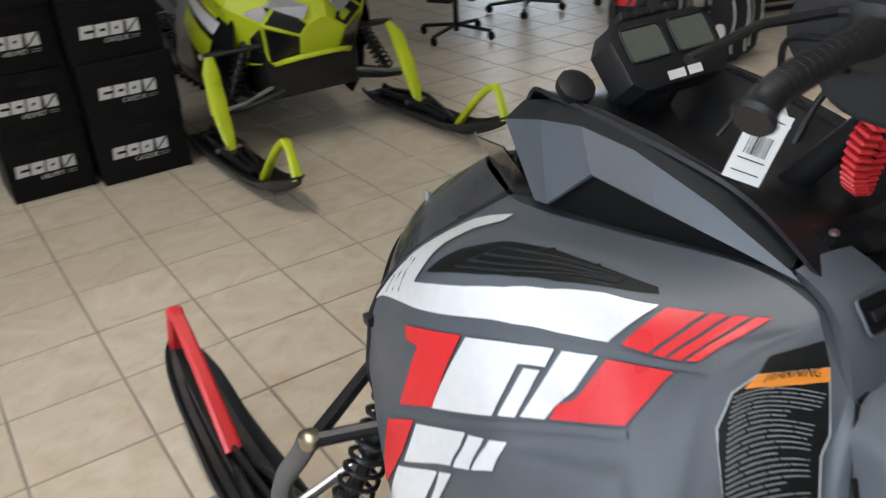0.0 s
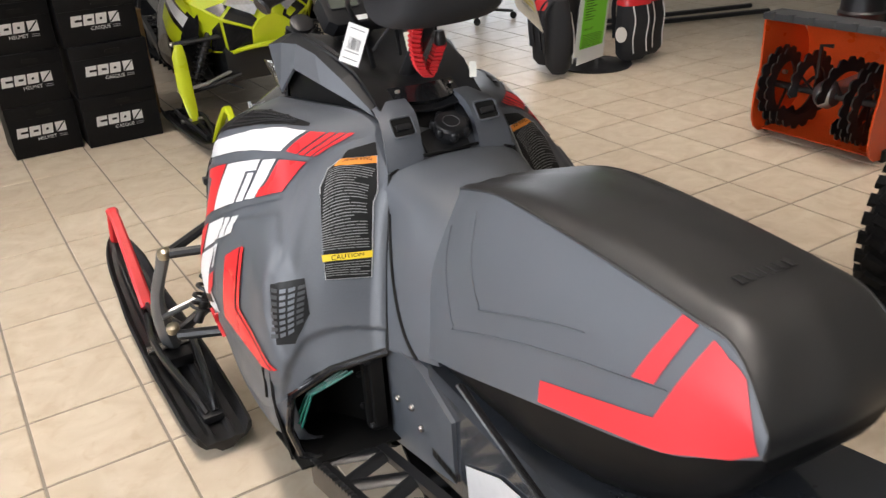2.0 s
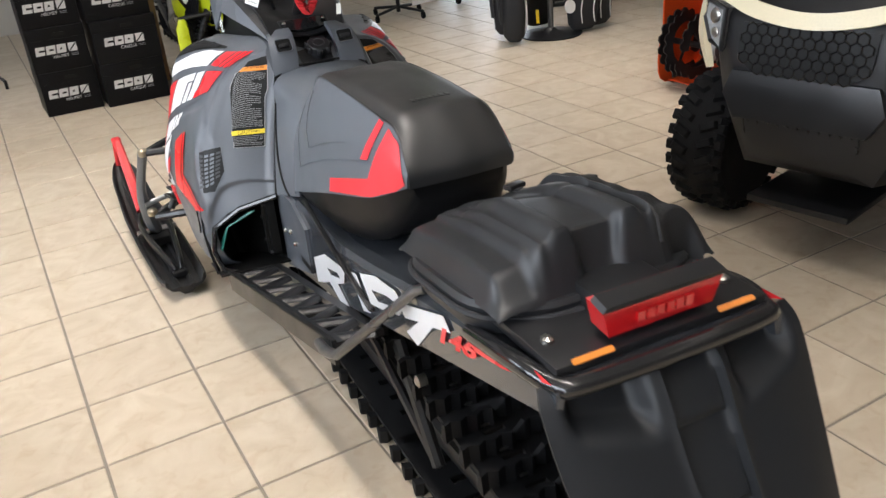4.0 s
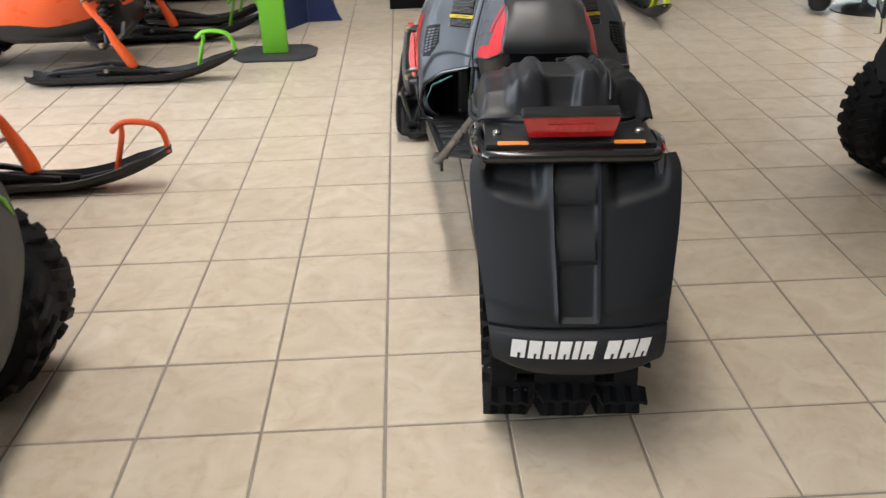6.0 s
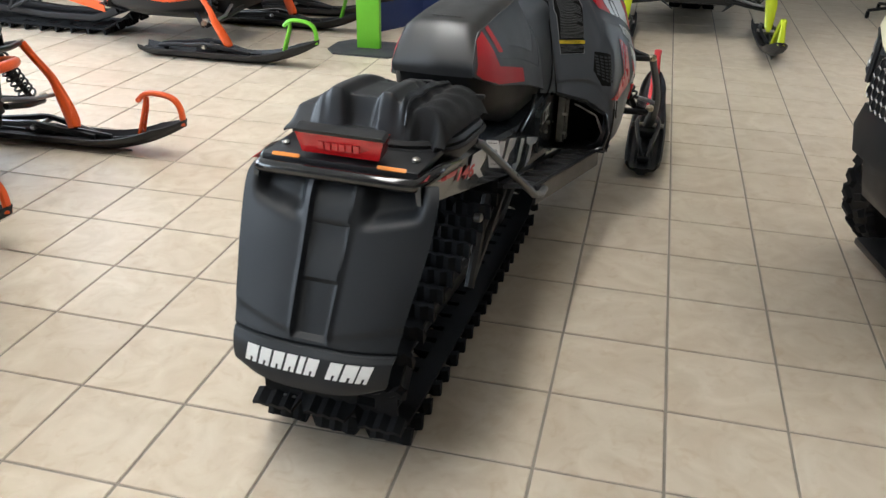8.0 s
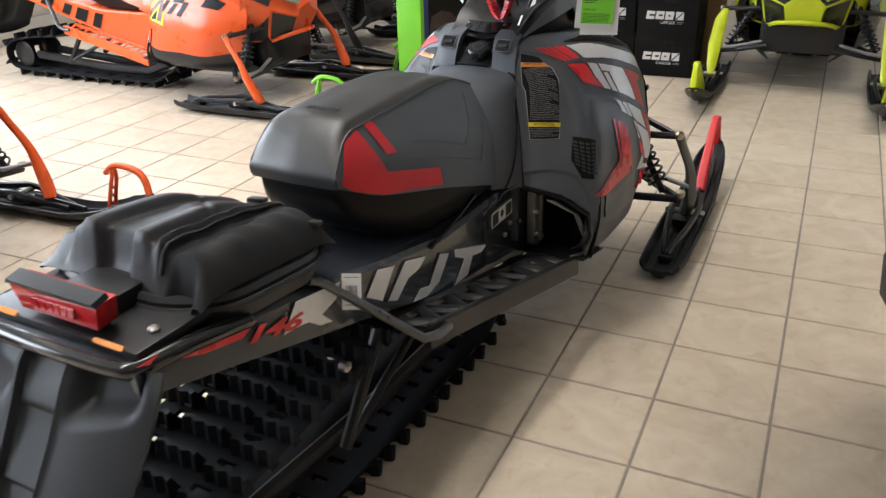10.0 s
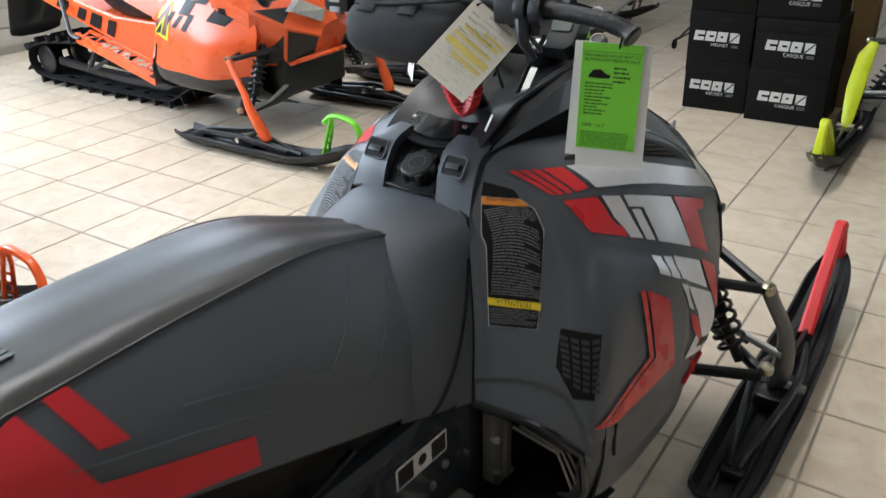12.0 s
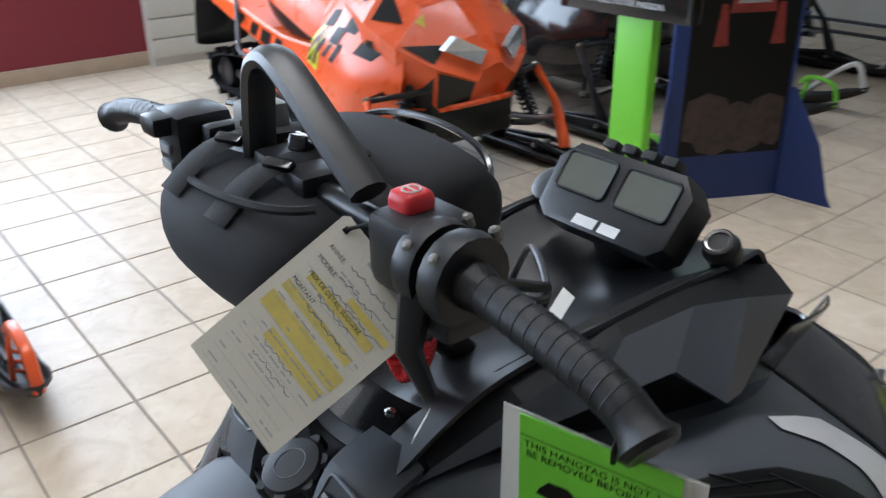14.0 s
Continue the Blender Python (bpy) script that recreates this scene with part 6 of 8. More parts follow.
bm = bmesh.new()
for k in range(7):
    y, x = .022 + k * .011 + (.03 if k > 4 else 0), .034
    pts = [Vector((x + i * .0028, y + .0012 * math.sin(i * 2.3 + k) + .0008 * math.sin(i * .9), -.0012)) for i in range(20 - (k * 5) % 9)]
    tube(bm, pts, .00025, 4)
part("pen_scrawl", bm, BLUE_PLASTIC, price, "blue pen scrawl")
for word, wx, wy, ws in (("ANNÉE:", .020, .0245, .0052), ("MODÈLE:", .022, .036, .0052), ("MONTANT", .024, .061, .0052), ("PRIX DE DÉTAIL SUGGÉRÉ", .046, .0485, .0052)):
    wm2 = text_mesh(word, ws, 0)
    bmesh.ops.transform(wm2, matrix=Matrix.Translation((wx, wy, -.0010)) @ pose(0, 0, 0, 180, 0, 0), verts=wm2.verts)
    part("tag_word", wm2, INK, price)
part("tag_heading", tag_rect(bmesh.new(), .040, .088, .0085, .0125, -.0009), PRINT_GREY, price)
part("tag_hole", tag_rect(bmesh.new(), .008, .013, .006, .011, -.001), INK, price)
part("tag_string", tube(bmesh.new(), curve_pts([(.010, .008, -.001), (.03, -.02, -.015), (.065, -.045, -.02), (.095, -.07, .0)], 15), .0014, 6), INK, price)

# green hang tag with white backing cards
gm = frame_of(on_sled(Matrix.Identity(4)) @ Vector((.356, 1.711, 1.204)), M_SLED.to_3x3() @ Vector((.104, .041, -.004)), M_SLED.to_3x3() @ Vector((-.004, .02, -.20)))
hang = thing("hang_tag", gm, "bright green hang tag in front of white cards on the grip", "tag")
part("backing_card", B(-.008, .104, -.001, .198, .002, .0026, m=pose(0, 0, 0, 0, 0, 1.6)), PAPER_WHITE, hang)
part("backing_card", B(-.001, .112, .004, .218, .0032, .0038, m=pose(0, 0, 0, 0, 0, -1.5)), PAPER_WHITE, hang)
part("green_card", B(.004, .100, 0, .182, -.0004, .0004), PAPER_GREEN, hang)
bm = flat_poly(bmesh.new(), [(.018, -.052), (.024, -.044), (.036, -.043), (.044, -.050), (.052, -.052), (.050, -.057), (.030, -.058), (.016, -.057)], Matrix.Translation((0, 0, -.0010)) @ pose(0, 0, 0, 180, 0, 0), 0)
part("small_picture", bm, INK, hang, "small black machine shape")
bm = text_mesh("THIS HANGTAG IS NOT TO\nBE REMOVED BEFORE SALE", .0072, 0)
bmesh.ops.transform(bm, matrix=Matrix.Translation((.052, .024, -.0008)) @ pose(0, 0, 0, 180, 0, 0), verts=bm.verts)
part("hang_tag_line", bm, INK, hang)
bm = text_mesh("NER = 6.7", .0085, 0)
bmesh.ops.transform(bm, matrix=Matrix.Translation((.030, .140, -.0008)) @ pose(0, 0, 0, 180, 0, 0), verts=bm.verts)
part("hang_tag_line", bm, INK, hang)
bm = bmesh.new()
flip = Matrix.Translation((0, 0, -.0008)) @ pose(0, 0, 0, 180, 0, 0)
bars(bm, .056, .094, -.066, -.036, 4, flip, 2, .34, 0, .5)
part("small_print", bm, INK, hang)
bm = bars(bmesh.new(), .012, .064, -.122, -.064, 10, flip, 3, .32, 0, .6)
part("small_print", bm, INK, hang)
bm = bars(bmesh.new(), .010, .094, -.178, -.150, 7, flip, 6, .32, 0, .1)
part("small_print", bm, INK, hang)
for yy in (.014, .179):
    part("hang_tag_line", tag_rect(bmesh.new(), .005, .099, yy, yy + .0006, -.0008), INK, hang)
part("hang_tag_cord", tube(bmesh.new(), curve_pts([(.062, .006, -.002), (.064, -.01, -.006), (.066, -.022, .004), (.062, .002, .006)], 13), .0018, 6), INK, hang)

# small white barcode tags
def barcode_tag(m, w, h, label):
    t = thing("barcode_tag", m, label, "tag")
    part("tag_card", B(-w / 2, w / 2, -h / 2, h / 2, -.0004, .0004), PAPER_WHITE, t)
    bm = bmesh.new()
    r = random.Random(8)
    x = -w * .28
    while x < w * .28:
        e = x + r.uniform(.0008, .0022)
        for z in (-.0007, .0007):
            bm.faces.new([bm.verts.new(p) for p in ((x, -h * .12, z), (e, -h * .12, z), (e, h * .16, z), (x, h * .16, z))])
        x = e + r.uniform(.0008, .002)
    part("tag_print", bm, INK, t)
    bm = bmesh.new()
    for y in (.38, -.38, -.2):
        for z in (-.0007, .0007):
            bm.faces.new([bm.verts.new(p) for p in ((-w * .36, h * y, z), (w * .36, h * y, z), (w * .36, h * y + .0014, z), (-w * .36, h * y + .0014, z))])
    part("tag_lines", bm, INK, t)
    return t


c = M_SLED @ Vector((-.125, 1.868, 1.083))
barcode_tag(frame_of(c, M_SLED.to_3x3() @ Vector((.032, -.026, -.016)), M_SLED.to_3x3() @ Vector((.026, -.014, .078))), .044, .084, "white barcode tag hanging from the handlebar")
c = M_SLED @ Vector((.232, .615, .614))
barcode_tag(frame_of(c, M_SLED.to_3x3() @ Vector((.03, .035, -.01)), M_SLED.to_3x3() @ Vector((-.012, .05, .062))), .046, .082, "white barcode tag tied to the grey toe bar")

small = thing("paper_slip", on_sled(frame_of((.118, 1.80, 1.005), (.6, -.6, .1), (.1, .5, .85))), "small cream paper slip tucked beside the dash", "paper slip")
part("slip", B(-.008, .008, -.017, .017, -.0004, .0004), PAPER, small)


slip2 = thing("paper_slip", on_sled(frame_of((.075, 2.005, 1.035), (.8, -.3, .1), (.1, .5, .75))), "folded cream paper slip standing on the dash", "paper slip")
part("slip", B(-.016, .016, -.030, .030, -.0004, .0004), PAPER, slip2)


# ---- the other machines ----
orange_style = dict(truss=True, board=ORANGE, board_label="orange running board", stripe=BLACK, panel=ORANGE, spindle=ORANGE, loop=GREEN, ski_y=-.15, nose=ORANGE, tunnel=ORANGE, seat_side=ORANGE, bumper=ORANGE, fin=ORANGE, loop_label="green ski loop", spindle_label="orange spindle", panel_label="glossy orange side panel")
o1 = build_sled("snowmobile", pose(-4.54, 3.95, 0, 0, 0, -90), orange_style, "bright orange mountain snowmobile with green ski loops", "sleds along the wall")
front_end(o1, orange_style)
handlebar(o1, orange_style)
o2_style = dict(orange_style, turn=7, ski_y=-.20, beak=BLACK_GLOSS, loop=ORANGE, loop_label="orange ski loop", panel=BLACK_GLOSS, panel_label="black side panel", seat_side=BLACK, tunnel=TUNNEL, board=BLACK)
o2 = build_sled("snowmobile", pose(-4.535, 1.435, 0, 0, 0, -96), o2_style, "black and orange snowmobile with orange ski loops", "sleds along the wall")
front_end(o2, o2_style)
handlebar(o2, o2_style)
lime_style = dict(blade=True, panel=BLACK_GLOSS, spindle=LIME, loop=LIME, bumper=LIME, seat_side=BLACK, fin=BLACK, loop_label="lime yellow ski loop", spindle_label="lime yellow spindle", panel_label="black and lime side panel")
l1 = build_sled("snowmobile", pose(1.137, 7.72, 0, 0, 0, 180), lime_style, "black and lime yellow trail snowmobile")
front_end(l1, lime_style)
handlebar(l1, lime_style)

blue_style = dict(panel=BLACK_GLOSS, spindle=BLACK, loop=WHITE, nose=BLACK_GLOSS, bumper=BLUE_PLASTIC, seat_side=BLACK, fin=BLUE_PLASTIC, loop_label="white ski loop", spindle_label="black spindle", panel_label="black and blue side panel")
d1 = build_sled("snowmobile", pose(-4.75, 7.05, 0, 0, 0, -90), blue_style, "black and blue snowmobile with white ski loops", "sleds along the wall")
front_end(d1, blue_style)
handlebar(d1, blue_style)

mid_style = dict(blue_style, loop=GREEN, loop_label="green ski loop", spindle=BLACK, bumper=BLACK, fin=BLACK, truss=True, panel_label="glossy black side panel")
m1 = build_sled("snowmobile", pose(-4.70, 5.52, 0, 0, 0, -90), mid_style, "black snowmobile with green ski loops and a blue stripe", "sleds along the wall")
front_end(m1, mid_style)
handlebar(m1, mid_style)


def side_graphics(root, specs):
    """Stickers on both side panels: a name, an outline on the panel, a material."""
    pn = [c for c in root.children if c.name.startswith("side_panel")]
    for sd, pan in zip((1, -1), pn):
        for name, poly, mat, lift in specs:
            part(name, decal(bmesh.new(), SIDE_PLAIN, poly, lift, sd, .045), mat, pan)


def slanted(u0, u1, v0, v1, lean):
    return [(u0, v0), (u1, v0), (u1 + lean, v1), (u0 + lean, v1)]


DARK_RED = material("dark_red_sticker", (0.16, 0.03, 0.02), 0.35, grain=80, bump=0.0, spread=0.1)
checks = [("black_graphic", slanted(.46 + .12 * k, .56 + .12 * k, .34 + .12 * (k % 2), .48 + .14 * (k % 2), -.05), INK, .0024) for k in range(4)]
checks += [("black_graphic", slanted(.46 + .09 * k, .50 + .09 * k, .60 + .03 * (k % 2), .74, -.03), INK, .0024) for k in range(3)]
checks += [("black_vent", [(.82, .27), (.76, .15), (.53, .12), (.66, .19)], INK, .0024), ("black_graphic", [(.90, .30), (.97, .10), (.93, .42)], INK, .0024)]
checks += [("lime_triangle", [(.44, .42), (.20, .80), (.52, .84)], LIME, .0022), ("triangle_inset", [(.435, .50), (.245, .785), (.49, .815)], DARK_RED, .0030), ("lime_bar", [(.42, .62), (.32, .785), (.44, .80)], LIME, .0036), ("black_inset", [(.412, .69), (.355, .783), (.425, .793)], INK, .0042)]
checks += [("lime_line", [(.96, .36), (.70, .235), (.69, .25), (.95, .385)], LIME, .0022)]
side_graphics(o1, checks)
side_graphics(o2, [("orange_graphic", [(.85, .42), (.40, .22), (.42, .34), (.82, .56)], ORANGE, .0024), ("orange_graphic", [(.78, .64), (.56, .54), (.60, .70), (.76, .80)], ORANGE, .0024)])
side_graphics(l1, [("lime_graphic", [(.95, .40), (.45, .16), (.40, .30), (.90, .58)], LIME, .0024), ("white_graphic", [(.92, .60), (.60, .46), (.62, .56), (.90, .70)], WHITE, .0024), ("lime_graphic", [(.90, .74), (.60, .60), (.62, .74), (.88, .86)], LIME, .0024), ("black_graphic", [(.80, .40), (.62, .32), (.62, .38), (.80, .48)], INK, .0032), ("white_graphic", [(.58, .28), (.50, .24), (.47, .34), (.55, .37)], WHITE, .0032)])
side_graphics(d1, [("blue_graphic", [(.92, .44), (.45, .22), (.44, .30), (.90, .56)], BLUE_PLASTIC, .0024)])
for root, mat in ((o1, INK), (o2, ORANGE)):
    for sd in (1, -1):
        for k, (a, b) in enumerate(((.48, .58), (.68, .75), (.80, .90), (.96, 1.03))):
            poly = [(a, .70 - .29 * a - .0 + .02), (b, .70 - .29 * b + .02), (b + .05, tunnel_top(b + .05) - .03), (a + .05, tunnel_top(a + .05) - .03)]
            part("tunnel_block", prism(bmesh.new(), [(y, z) for y, z in poly], frame_of((sd * .2172, 0, 0), (0, 1, 0), (0, 0, 1)), .0012 * sd), mat, root)


def faceted_hood(root, main, patches, glass_mat):
    """A hard-edged hood over the nose: flat facets, with stickers set on single facets."""
    rows = ((1.72, .19, .99, .62), (1.98, .33, 1.05, .55), (2.24, .405, 1.02, .46), (2.44, .375, .90, .42), (2.58, .26, .76, .42), (2.68, .11, .64, .46))
    secs = []
    for y, w, zt, zb in rows:
        zm = zb + (zt - zb) * .62
        secs.append([Vector(p) for p in ((w * .90, y - .07, zb), (w * 1.05, y, zm), (w * .62, y - .02, zt - .03), (w * .18, y + .01, zt), (-w * .18, y + .01, zt), (-w * .62, y - .02, zt - .03), (-w * 1.05, y, zm), (-w * .90, y - .07, zb))])
    hood = part("hood_shell", loft(bmesh.new(), secs), main, root, "hard-edged hood", sharp=12)
    for name, row, edge, poly, mat in patches:
        for flip in (False, True):
            e = edge if not flip else 6 - edge
            a, b, c, d = secs[row][e], secs[row + 1][e], secs[row + 1][e + 1], secs[row][e + 1]
            if flip:
                a, b, c, d = d, c, b, a
            n = (b - a).cross(d - a).normalized()
            mid = (a + b + c + d) / 4
            if n.dot(mid - Vector((0, 2.1, .7))) < 0:
                n = -n
            pts = [(a + (b - a) * u) * (1 - v) + (d + (c - d) * u) * v + n * .004 for u, v in poly]
            bm = bmesh.new()
            bm.faces.new([bm.verts.new(p) for p in pts])
            part(name, bm, mat, hood)
    # headlights and windscreen
    for sd in (1, -1):
        bm = bmesh.new()
        loft(bm, [[(sd * x, y + o, z) for x, y, z in ((.06, 2.665, .70), (.19, 2.61, .77), (.24, 2.585, .71), (.10, 2.67, .645))] for o in (-.03, .012)])
        part("headlight", bm, LENS_CLEAR, hood, "slim clear headlight")
    ws = np.array([[(-.17, 1.93, 1.03), (0, 2.02, 1.05), (.17, 1.93, 1.03)], [(-.14, 1.86, 1.12), (0, 1.95, 1.15), (.14, 1.86, 1.12)], [(-.10, 1.79, 1.20), (0, 1.86, 1.23), (.10, 1.79, 1.20)]])
    part("windscreen", sheet(bmesh.new(), surface(ws, 8, 11), .004), glass_mat, hood, "low dark windscreen")
    return hood


tri_a, tri_b, band = [(.15, .15), (.85, .5), (.15, .85)], [(.1, .1), (.9, .1), (.9, .8)], [(0.05, .42), (.95, .42), (.95, .62), (.05, .62)]
full = [(.06, .06), (.94, .06), (.94, .94), (.06, .94)]
faceted_hood(o1, ORANGE, (("black_triangle", 2, 1, tri_a, INK), ("black_inset", 3, 1, tri_b, INK), ("lime_line", 1, 1, [(.1, .86), (.9, .70), (.9, .76), (.1, .93)], LIME), ("black_inset", 1, 0, tri_b, INK), ("black_mark", 1, 1, [(.25, .30), (.75, .34), (.75, .50), (.25, .45)], INK), ("dark_patch", 4, 0, full, BLACK), ("dark_patch", 3, 0, [(.1, .05), (.95, .05), (.95, .8)], BLACK), ("checker", 2, 0, [(.1, .55), (.35, .6), (.3, .85), (.08, .8)], INK), ("checker", 2, 0, [(.4, .3), (.65, .35), (.6, .6), (.37, .55)], INK), ("yellow_patch", 3, 1, [(.05, .7), (.3, .75), (.12, .95)], YELLOW_PRINT)), BLACK_GLOSS)
faceted_hood(o2, BLACK_GLOSS, (("orange_flash", 2, 1, tri_b, ORANGE), ("grey_mark", 1, 1, [(.3, .4), (.7, .42), (.7, .52), (.3, .5)], PRINT_GREY)), BLACK_GLOSS)
wedge, strip, low_half = [(.0, .0), (1, .0), (.55, .55)], [(.08, .30), (.92, .22), (.92, .48), (.08, .62)], [(.04, .04), (.96, .04), (.96, .46), (.04, .60)]
faceted_hood(l1, LIME, (("black_side", 0, 0, full, BLACK_GLOSS), ("black_side", 1, 0, low_half, BLACK_GLOSS), ("white_patch", 1, 0, [(.15, .66), (.85, .56), (.85, .80), (.15, .88)], WHITE), ("black_side", 2, 0, wedge, BLACK_GLOSS), ("white_patch", 2, 0, [(.30, .50), (.80, .36), (.85, .60), (.35, .72)], WHITE), ("black_mark", 2, 0, [(.40, .54), (.70, .46), (.72, .56), (.42, .64)], INK),
    ("black_side", 0, 1, full, BLACK_GLOSS), ("black_side", 1, 1, [(.05, .05), (.95, .05), (.70, .50), (.05, .90)], BLACK_GLOSS), ("white_patch", 2, 1, strip, WHITE), ("black_mark", 2, 1, [(.20, .38), (.55, .34), (.55, .42), (.20, .50)], INK), ("black_side", 3, 1, [(.45, .06), (.96, .06), (.96, .90)], BLACK_GLOSS), ("black_nose", 4, 1, full, BLACK_GLOSS), ("black_nose", 4, 0, full, BLACK_GLOSS), ("black_nose", 3, 0, [(.35, .05), (.96, .05), (.96, .92), (.60, .60)], BLACK_GLOSS), ("black_top", 0, 2, full, BLACK_GLOSS), ("black_top", 1, 2, [(.05, .30), (.95, .52), (.95, .94), (.05, .94)], BLACK_GLOSS)), BLACK_GLOSS)
faceted_hood(d1, BLACK_GLOSS, (("blue_flash", 2, 1, tri_b, BLUE_PLASTIC), ("grey_mark", 1, 1, band, PRINT_GREY)), BLACK_GLOSS)
faceted_hood(m1, BLACK_GLOSS, (("blue_flash", 1, 1, band, BLUE_PLASTIC), ("grey_mark", 2, 1, band, PRINT_GREY)), BLACK_GLOSS)


# ---- cartons, stands and displays ----
def carton(m, w, d, h, word, label):
    t = thing("helmet_carton", m, label, "carton", "helmet cartons")
    bm = B(-w / 2, w / 2, 0, d, 0, h - .012, bevel=.004)
    body = part("carton_body", bm, CARTON, t)
    # lid flap a little proud, hand hole, tape seam
    part("carton_lid", B(-w / 2 - .002, w / 2 + .002, -.003, d + .002, h - .075, h, bevel=.003), CARTON, t)
    fm = frame_of((0, -.0035, h / 2), (1, 0, 0), (0, 0, 1))
    part("hand_hole", prism(bmesh.new(), rounded(.085, .024, .011), fm @ Matrix.Translation((.02, h * .34, 0)), .0012), INK, t)
    for j in range(3):
        x = -.150 + j * .066
        part("block_mark", flat_poly(bmesh.new(), [(x, -.026), (x + .058, -.026), (x + .066, .030), (x + .008, .030)], fm, .0008), WHITE, t, "white slanted block")
        part("mark_slit", flat_poly(bmesh.new(), [(x + .024, -.004), (x + .062 - .012 * j, -.004), (x + .0635 - .012 * j, .008), (x + .0255, .008)], fm, .0014), CARTON, t)
    part("square_mark", flat_poly(bmesh.new(), [(.058, -.026), (.112, -.026), (.112, .030), (.058, .030)], fm, .0008), WHITE, t)
    part("square_slash", flat_poly(bmesh.new(), [(.058, -.021), (.063, -.026), (.112, .025), (.107, .030)], fm, .0014), CARTON, t)
    bt = text_mesh(word, .028, 0)
    bmesh.ops.transform(bt, matrix=fm @ Matrix.Translation((.004, -.046, .0009)), verts=bt.verts)
    part("carton_word", bt, WHITE, t)
    part("print_line", bars(bmesh.new(), .070, .112, -.056, -.036, 2, fm, 3, .3, .0008, .1), PRINT_GREY, t)
    return t


rc = random.Random(11)
zl = 0.0
for k, h in enumerate((.29, .285, .262, .275)):
    carton(pose(-.172 + rc.uniform(-.008, .008), 5.36 + rc.uniform(-.006, .012), zl, 0, 0, rc.uniform(-1.2, 1.2)), .365, .36, h, "HELMET", "black helmet carton with a white block mark, stacked")
    carton(pose(.243 + rc.uniform(-.008, .008), 5.29 + rc.uniform(-.006, .012), zl, 0, 0, rc.uniform(-1.2, 1.2)), .42, .40, h, "CASQUE", "wide black helmet carton with a white block mark, stacked")
    zl += h + .0005
kb = thing("cardboard_box", pose(.40, 5.92, 0, 0, 0, 3), "plain brown cardboard box standing on the tiles", "box")
part("box_body", B(-.16, .16, -.16, .16, 0, .66, bevel=.005), KRAFT, kb)
part("box_flap", B(-.162, .162, -.164, -.002, .66, .664, m=pose(0, 0, 0, 1.0, 0, 0)), KRAFT, kb)
part("box_flap", B(-.162, .162, .002, .164, .66, .664), KRAFT, kb)
part("packing_tape", B(-.03, .03, -.1652, -.1602, .40, .655), PAPER, kb)

# green sign stand
sg = thing("sign_stand", pose(-1.13, 4.0, 0), "bright green post on a dark plate with a black slogan sign", "sign stand")
part("base_plate", prism(bmesh.new(), [(-.28, -.10), (-.20, -.21), (.20, -.21), (.28, -.10), (.28, .10), (.20, .21), (-.20, .21), (-.28, .10)], pose(0, 0, 0), .014, .004), GREY_DARK, sg, "dark grey cut-cornered base plate")
part("post", B(-.085, .085, -.025, .025, .014, .95, bevel=.006), GREEN, sg, "bright green flat post")
part("sign_panel", B(-.37, .26, -.045, .02, .93, 1.42, bevel=.008), BLACK_GLOSS, sg, "black sign panel")
sm = frame_of((-.055, -.0455, .98), (1, 0, 0), (0, 0, 1))
bt = text_mesh("PARTAGEZ NOTRE PASSION.", .031, 0)
bmesh.ops.transform(bt, matrix=sm @ Matrix.Translation((.0, .0, .0008)), verts=bt.verts)
part("slogan", bt, WHITE, sg)
for k in range(9):
    if k == 6:
        continue
    x = -.215 + k * .048
    part("green_mark", flat_poly(bmesh.new(), [(x, .035), (x + .040, .035), (x + .050, .095), (x + .010, .095)], sm, .0008), GREEN, sg, "green slanted block")
for sx in (-.36, .25):
    part("sign_edge", B(sx - .004, sx + .004, -.047, .022, .932, 1.418, bevel=.002), GREY_DARK, sg)

# blue card display
dp = thing("card_display", pose(-1.15, 4.72, 0, 0, 0, 62), "blue card floor display with a dark red machine picture", "display")
part("display_panel", B(-.30, .30, -.012, .012, .0, 1.55, bevel=.003), BLUE, dp, "blue card panel")
dm = frame_of((0, -.0125, 0), (1, 0, 0), (0, 0, 1))
part("picture_field", flat_poly(bmesh.new(), [(-.23, .22), (.28, .22), (.28, 1.5), (-.23, 1.5)], dm, .0008), INK, dp, "dark printed picture")
PIC = material("dark_brown_print", (0.055, 0.035, 0.03), 0.4, grain=25, bump=0.0, spread=0.5, patch=9)
PIC_RED = material("dark_red_print", (0.25, 0.03, 0.025), 0.4, grain=40, bump=0.0, spread=0.3)
for k in range(9):
    cx, cz, r = -.16 + .05 * k, .36 + .06 * math.sin(k * 2.1), .10 + .03 * math.sin(k * 1.3)
    part("rock_shape", flat_poly(bmesh.new(), [(max(-.22, min(.27, cx + r * math.cos(a))), cz + r * .8 * math.sin(a)) for a in np.linspace(0, 5.6, 8)], dm, .001 + .0001 * k), PIC, dp)
for x0, x1, z0, z1 in ((-.06, .16, .86, .98), (-.02, .12, .98, 1.12), (-.12, -.05, .72, .90), (.15, .22, .72, .90)):
    part("machine_shape", flat_poly(bmesh.new(), [(x0, z0), (x1, z0), (x1 - .02, z1), (x0 + .02, z1)], dm, .0018), PIC_RED, dp)
part("machine_shape", flat_poly(bmesh.new(), [(-.03, .90), (.13, .90), (.11, .96), (-.01, .96)], dm, .0024), PRINT_GREY, dp)
